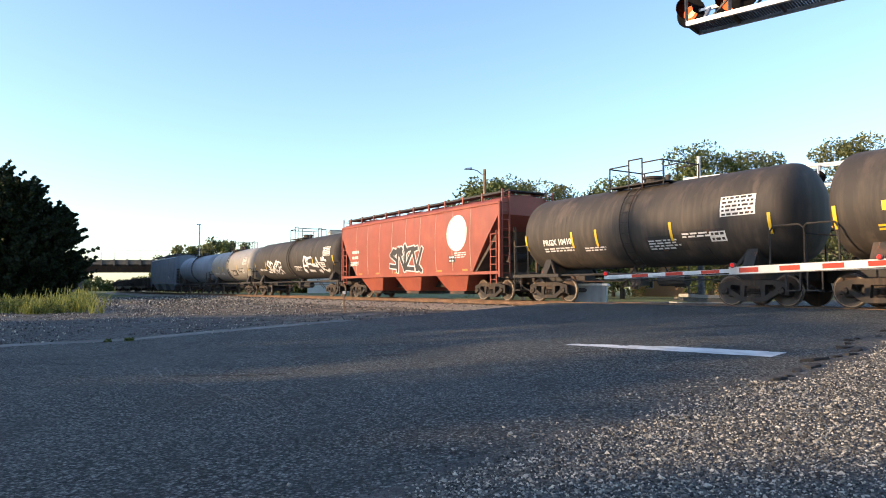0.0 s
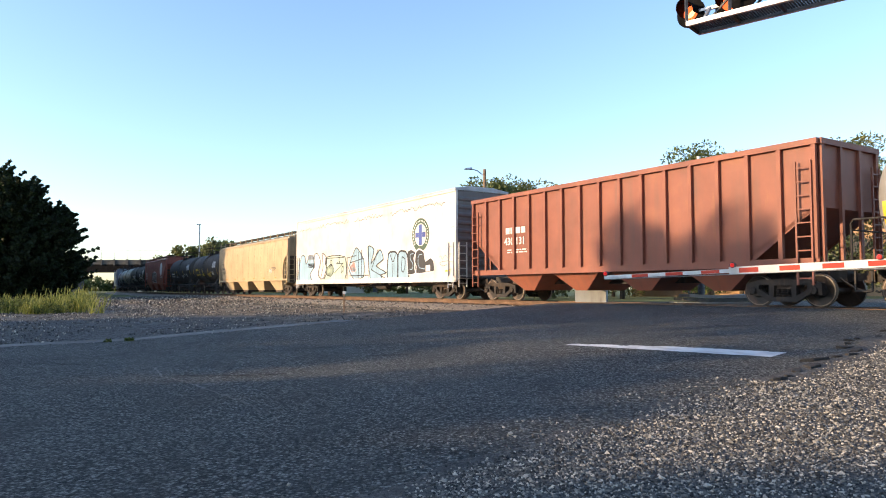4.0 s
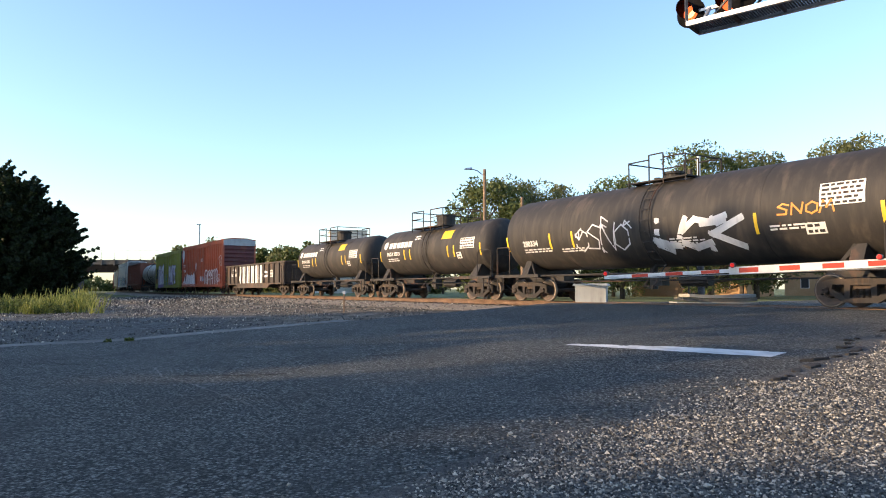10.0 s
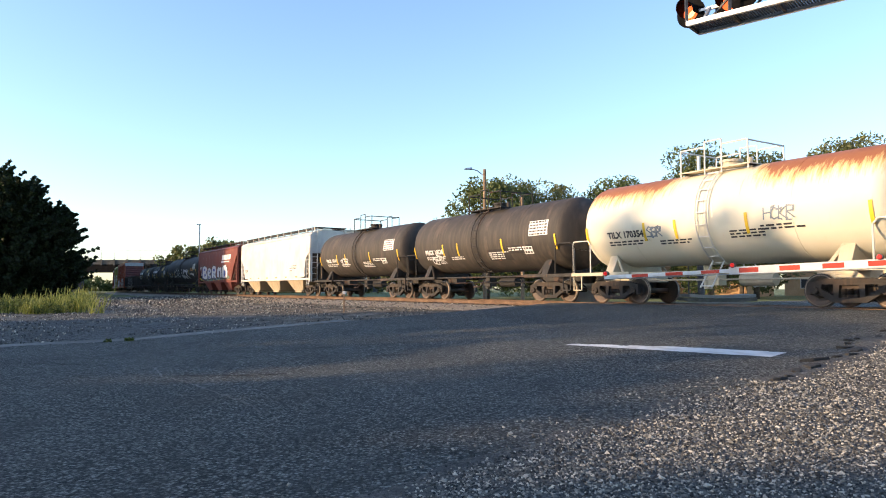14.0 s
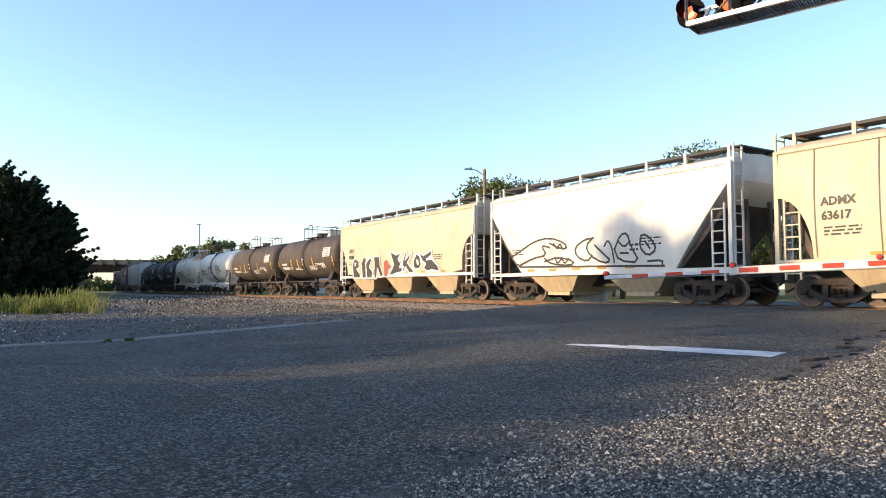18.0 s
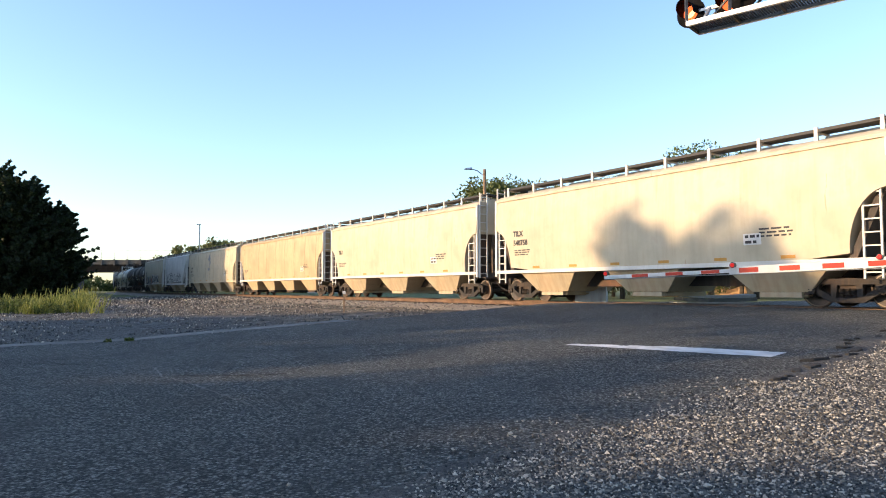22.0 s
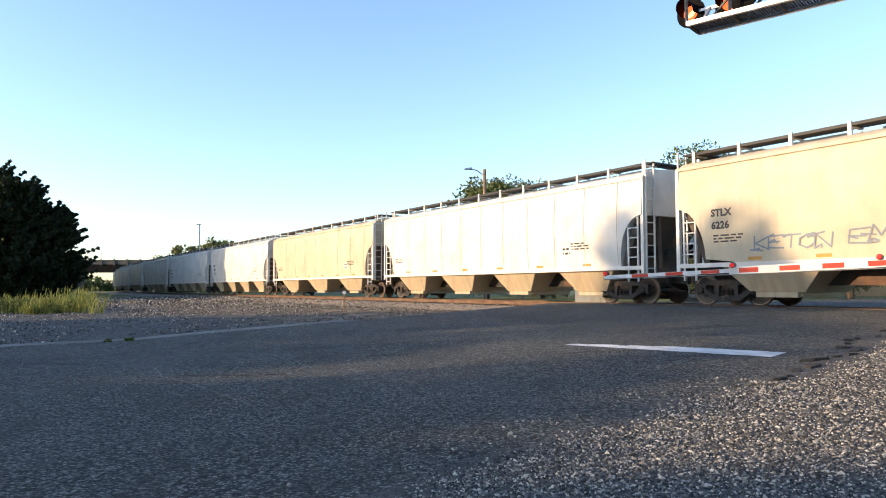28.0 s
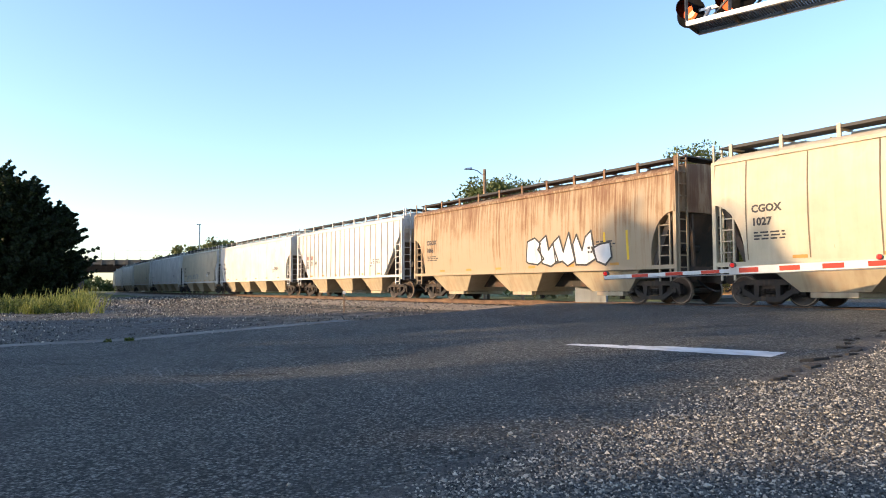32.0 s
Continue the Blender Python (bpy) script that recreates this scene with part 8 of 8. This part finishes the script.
def build_plants():
    # trees beside the lot, their shade put into near-black leaves
    spec = [(-46.8, 70.4, 14.0, 10.0, 1), (-42.2, 68.5, 12.3, 7.6, 2), (-40.5, 71.0, 9.9, 6.6, 3), (-54.4, 76.8, 14.6, 13.5, 4), (-50, 80.6, 12.7, 10, 5), (-59, 94.7, 14.6, 12.5, 6)]
    for x, y, h, w, sd in spec:
        sprays(x, y, h, w, M["leaf_d"], "dense tree with shade-darkened leaves beside the gravel lot", sd, 280, 150, 0.215, "dark trees")
    # mostly hidden trees, placed to shade the far cars
    for i, (x, y, h, w) in enumerate([(-57, 71.5, 17, 10), (-58.5, 79, 17, 10), (-52, 60.3, 14, 7.5), (-53.5, 84, 13.5, 9), (-57.5, 92, 14.5, 10), (-62, 100, 15.5, 10), (-68, 109, 17, 11), (-74, 118, 18, 11), (-81, 128, 19, 12), (-88, 139, 20, 12), (-95, 150, 21, 13), (-102, 161, 21, 13)]):
        tree(x, y, h, w, M["leaf_d"], "dense tree with shade-darkened leaves beside the railway", 30 + i, 120, 85, 0.55, 0.02, "dark trees")
    # tall trees out of view, added to keep sky light off the shaded cars
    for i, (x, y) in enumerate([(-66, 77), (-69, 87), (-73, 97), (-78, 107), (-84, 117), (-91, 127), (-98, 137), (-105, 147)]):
        tree(x, y, 25 + i % 3, 12, M["leaf_d"], "tall unseen tree added to block the sky beside the railway", 130 + i, 200, 80, 1.0, 0.02, "dark trees")
    # trees beyond the railway
    spec = [(4.2, 66, 11.2, 10, 11, "leaf_a"), (10.0, 70, 11.3, 10, 12, "leaf_b"), (17.5, 68, 11.6, 9.5, 13, "leaf_a"), (25.4, 66, 14.4, 10, 14, "leaf_a"), (31.5, 70, 14.4, 9, 15, "leaf_b"),
            (38.6, 66, 15.4, 9.5, 16, "leaf_b"), (36, 84, 13, 11, 17, "leaf_a"), (22, 90, 12, 11, 18, "leaf_b"), (12, 92, 10, 12, 19, "leaf_a")]
    for x, y, h, w, sd, lm in spec:
        tree(x, y, h, w, M[lm], "broad leafy tree behind the railway", sd, 90, 190, 0.16, 0.1, "trees behind the railway")
    # far tree line
    rng = random.Random(5)
    for i, (x, yy, h) in enumerate([(-84, 216, 11.5), (-79, 214, 14.4), (-74, 213, 15.0), (-69, 211, 15.6), (-63, 208, 15.6), (-57, 204, 14), (-50, 198, 13), (-43, 190, 12.5), (-36, 178, 12.5), (-29, 172, 11.5), (-22, 168, 12.5), (-15, 160, 12), (-8, 155, 12), (0, 150, 12)]):
        tree(x, yy, h, rng.uniform(10, 13), M["leaf_b" if i % 2 else "leaf_a"], "distant green tree on the skyline", 40 + i, 45, 70, 0.5, 0.04, "distant trees")
    for i in range(12):
        tree(-176 + i * 6.2, 330 + rng.uniform(-10, 10), rng.uniform(5.0, 6.5) + (4 if i > 8 else 0), 11, M["leaf_a"], "distant green tree beyond the bridge", 70 + i, 30, 50, 0.6, 0.02, "distant trees")
    # trees off to the side, known by their shade on the road and train
    shade = [(-48, 7.9, 17.7, 3.8, 0.5, 80), (-48, 3.9, 17.3, 3.6, 0.5, 80), (-46, 6.6, 16.7, 9.0, 0.05, 130), (-46, 14.0, 11.6, 9.0, 0.05, 150), (-44, 16.5, 8.6, 7.0, 0.04, 150),
             (-46, -18, 17, 9, 0.05, 190), (-30, -8, 6.8, 7, 0.02, 190), (-30, -1, 6.8, 7, 0.02, 190), (-30, -14, 8.5, 7, 0.02, 190), (-46, -24.0, 15, 11, 0.05, 120), (-44, -35.0, 15, 12, 0.05, 120), (-36, 7, 9.5, 7.0, 0.03, 150), (-36, 14, 8.6, 8.0, 0.03, 150), (-36, 2.6, 9.0, 5.0, 0.03, 130)]
    for i, (x, y, h, w, low, per) in enumerate(shade):
        tree(x, y, h, w, M["leaf_a"], "broad roadside tree shading the road", 90 + i, 60, per, 0.3, low, "shade trees")
    for i in range(6):
        skyline_tree(-48, -13.6 + 3.1 * i, 3.6, 60 + i)
    # tall grass in tufts
    rr = random.Random(8)
    s = Shape()
    for k in range(620):
        a, b = rr.uniform(-36, -15.5), rr.uniform(33.5, 46)
        if a > -17.35 - (b - 34) * 0.5 + rr.gauss(0, 0.3):
            continue
        tall = 0.62 + 0.55 * noise.noise(Vector((a * 0.35, b * 0.35, 2.0))) + rr.uniform(-0.12, 0.2)
        if abs(a + 17.8 + (b - 34) * 0.5) < 1.5:
            tall += 0.28
        tall = max(0.3, tall)
        rad = rr.uniform(0.15, 0.38)
        for q in range(rr.randint(16, 36)):
            t, d = rr.uniform(0, 6.28), rad * math.sqrt(rr.random())
            x, y = a + d * math.cos(t), b + d * math.sin(t)
            h = tall * rr.uniform(0.35, 1.2)
            out = h * rr.uniform(0.05, 0.95)
            bend = rr.uniform(0, 6.28)
            lx, ly = out * math.cos(bend) + 0.1 * h, out * math.sin(bend)
            w = rr.uniform(0.01, 0.03)
            f = rr.uniform(0, 6.28)
            c, d = math.cos(f) * w, math.sin(f) * w
            z = ground_z(x, y) - 0.05
            s.add([(x - c, y - d, z), (x + c, y + d, z), (x + c * 0.8 + lx * 0.35, y + d * 0.8 + ly * 0.35, z + h * 0.6), (x - c * 0.8 + lx * 0.35, y - d * 0.8 + ly * 0.35, z + h * 0.6), (x + lx, y + ly, z + h * 0.97)], [(0, 1, 2, 3), (3, 2, 4)])
            if rr.random() < 0.12:
                g = 0.03
                zt = z + h * 0.95
                s.add([(x + lx - g, y + ly, zt + 0.1), (x + lx, y + ly - g, zt + 0.12), (x + lx + g, y + ly, zt + 0.1), (x + lx + 0.05, y + ly, zt + 0.32), (x + lx, y + ly, zt - 0.05)], [(0, 1, 3), (1, 2, 3), (2, 0, 3), (0, 4, 1), (1, 4, 2)])
    cs, rs = [], []
    while len(cs) < 260:
        a, b = rr.uniform(-36, -15.5), rr.uniform(33.2, 44)
        if a < -17.3 - (b - 34) * 0.5:
            cs.append((a, b, ground_z(a, b) + rr.uniform(0.08, 0.5)))
            rs.append(rr.uniform(0.12, 0.3))
    tagged(new("weeds", leaf_mesh("weeds", cs, rs, 60, 0.07, M["weed"], 0.9, 9)), "leafy green weeds among the tall grass", "weeds", kind="stuff")
    cs, rs = [], []
    for k in range(70):
        a = rr.uniform(-22, 6)
        p = ROAD * a + CROSS * (ROAD_L + rr.choice((0.0, 0.0, -0.6)) + rr.uniform(-0.08, 0.08))
        if noise.noise(Vector((a * 0.6, 4.0, 1.0))) > -0.1:
            cs.append((p.x, p.y, road_z(p.x, p.y) + 0.03))
            rs.append(rr.uniform(0.04, 0.11))
    tagged(new("verge_weeds", leaf_mesh("verge_weeds", cs, rs, 40, 0.035, M["weed"], 0.5, 10)), "low dark weeds in the joint beside the concrete edge", "weeds", kind="stuff")
    tagged(new("tall_grass", s.mesh("tall_grass", M["grass"])), "tall dry yellow-green grass before the dark trees", "grass", kind="stuff")


def build_gravel():
    """Loose stones over the shoulder and the frayed edge of the asphalt."""
    rng = random.Random(4)
    base = [(1, 0, 0), (-1, 0, 0), (0, 1, 0), (0, -1, 0), (0, 0, 1), (0, 0, -1)]
    tri = [(0, 2, 4), (2, 1, 4), (1, 3, 4), (3, 0, 4), (2, 0, 5), (1, 2, 5), (3, 1, 5), (0, 3, 5)]
    verts, faces = [], []
    for k in range(150000):
        a = 1.0 + 17.0 * rng.random() ** 1.7
        edge = ROAD_R + 0.4 + 0.8 * ragged(a) - 0.03 * max(0.0, a - 9)
        c = edge + rng.random() * (2.0 + 0.32 * a) - 0.25 * rng.random() ** 2
        if a > 7.5:
            c += 0.3
        elif rng.random() < 0.015:
            c = edge - 0.8 * rng.random() ** 2
        p = ROAD * a + CROSS * c
        if p.y < 2.6 or abs(p.x) > 0.68 * p.y + 0.4:
            continue
        z = max(ground_z(p.x, p.y), road_z(p.x, p.y) - (0.01 if c > ROAD_R + ragged(a) else 0))
        r = rng.uniform(0.0045, 0.012) * (0.85 + 0.045 * a) * (1.6 if rng.random() < 0.06 else 1)
        o = len(verts)
        e = Euler((rng.gauss(0, 0.35), rng.gauss(0, 0.35), rng.uniform(0, 6))).to_matrix()
        sx, sy, sz = r * rng.uniform(0.9, 1.7), r * rng.uniform(0.7, 1.2), r * rng.uniform(0.6, 1.1)
        for b in base:
            q = e @ Vector((b[0] * sx, b[1] * sy, b[2] * sz))
            verts.append((p.x + q.x, p.y + q.y, z + 0.014 + 0.3 * r + q.z))
        faces.extend(tuple(i + o for i in t) for t in tri)
    s = Shape()
    s.v, s.f = verts, faces
    tagged(new("gravel", s.mesh("gravel", M["stone"])), "loose pale gravel on the road shoulder", "gravel", kind="stuff")
    verts, faces = [], []
    for k in range(42000):
        x, y = rng.uniform(-44, 4), rng.uniform(13, 42) if k % 2 else rng.uniform(29, 78)
        c = CROSS.x * x + CROSS.y * y
        p, u = off_track(x, y)
        if c > ROAD_L - 0.6 or p < 1.45:
            continue
        z = ground_z(x, y)
        r = rng.uniform(0.014, 0.036) + 0.0016 * max(0.0, y - 28)
        if p < 3.4:
            z = -0.2 - (max(p, 1.7) - 1.7) * 0.176
        elif noise.noise(Vector((x * 0.5, y * 0.5, 5))) < -0.1:
            continue
        o = len(verts)
        e = Euler((rng.uniform(0, 6), rng.uniform(0, 6), rng.uniform(0, 6))).to_matrix()
        sx, sy, sz = r * rng.uniform(0.7, 1.4), r * rng.uniform(0.7, 1.3), r * rng.uniform(0.5, 0.9)
        for b in base:
            q = e @ Vector((b[0] * sx, b[1] * sy, b[2] * sz))
            verts.append((x + q.x, y + q.y, z + 0.3 * r + q.z))
        faces.extend(tuple(i + o for i in t) for t in tri)
    s = Shape()
    s.v, s.f = verts, faces
    tagged(new("loose_ballast", s.mesh("loose_ballast", M["stone"])), "coarse loose stones on the lot beside the track", "gravel", kind="stuff")
    for k in range(15):
        a = 7.6 + k * 0.42 + rng.uniform(-0.12, 0.12)
        c = ROAD_R + 0.3 + ragged(a) - 0.05 * max(0.0, a - 9) + rng.uniform(-0.1, 0.12)
        p = ROAD * a + CROSS * c
        n = rng.randint(7, 11)
        rad = rng.uniform(0.05, 0.16)
        ring = [(rad * rng.uniform(0.8, 1.9) * math.cos(2 * math.pi * i / n), rad * rng.uniform(0.4, 0.8) * math.sin(2 * math.pi * i / n)) for i in range(n)]
        h = rng.uniform(0.01, 0.03)
        q = Shape().loft([[(u, v, -0.02) for u, v in ring], [(u * 0.95, v * 0.95, h * rng.uniform(0.5, 1.0)) for u, v in ring], [(u * 0.6, v * 0.6, h) for u, v in ring]])
        ob = part("asphalt_chunk", q, M["broken"])
        ob.matrix_basis = pose(p.x, p.y, max(ground_z(p.x, p.y), road_z(p.x, p.y)) + 0.004, rng.uniform(-9, 9), rng.uniform(-9, 9), 44 + rng.uniform(-25, 25))
        tagged(ob, "dark broken slab of asphalt at the road edge", "asphalt chunk", "broken road edge")
    # shoulder sheet under the stones
    rows = []
    a = -8.0
    while a < 34:
        rows.append((a, ROAD_R + 0.3 + ragged(a) - 0.1 + 0.35 * noise.noise(Vector((a * 3.1, 9, 1))), ROAD_R + 14))
        a += 0.4
    strip("shoulder", M["gravel"], rows, lambda x, y: max(ground_z(x, y), road_z(x, y)), 0.005, "grey gravel shoulder beside the asphalt", "shoulder")


# ---------------------------------------------------------------- movement
def motions():
    for root, mid in CARS:
        rows = []
        for k in range(33):
            u = mid - REF + SPEED * k
            p, h = track(u)
            rows.append((float(k), pose(p.x, p.y, 0, 0, 0, 90 + math.degrees(h))))
        walk(root, rows)
    turn = [(k / FPS, Matrix.Rotation((k / FPS * SPEED / WHEEL_R) % (2 * math.pi), 4, "Y")) for k in range(32 * FPS + 1)]
    first = WHEELSETS[0]
    walk(first, turn)
    act, slot = first.animation_data.action, first.animation_data.action_slot
    for o in WHEELSETS[1:]:
        o.rotation_mode = "QUATERNION"
        o.animation_data_create()
        o.animation_data.action = act
        o.animation_data.action_slot = slot


build_ground()
build_road()
build_track()
build_distance()
build_plants()
build_train()
build_crossing()
build_gravel()
motions()
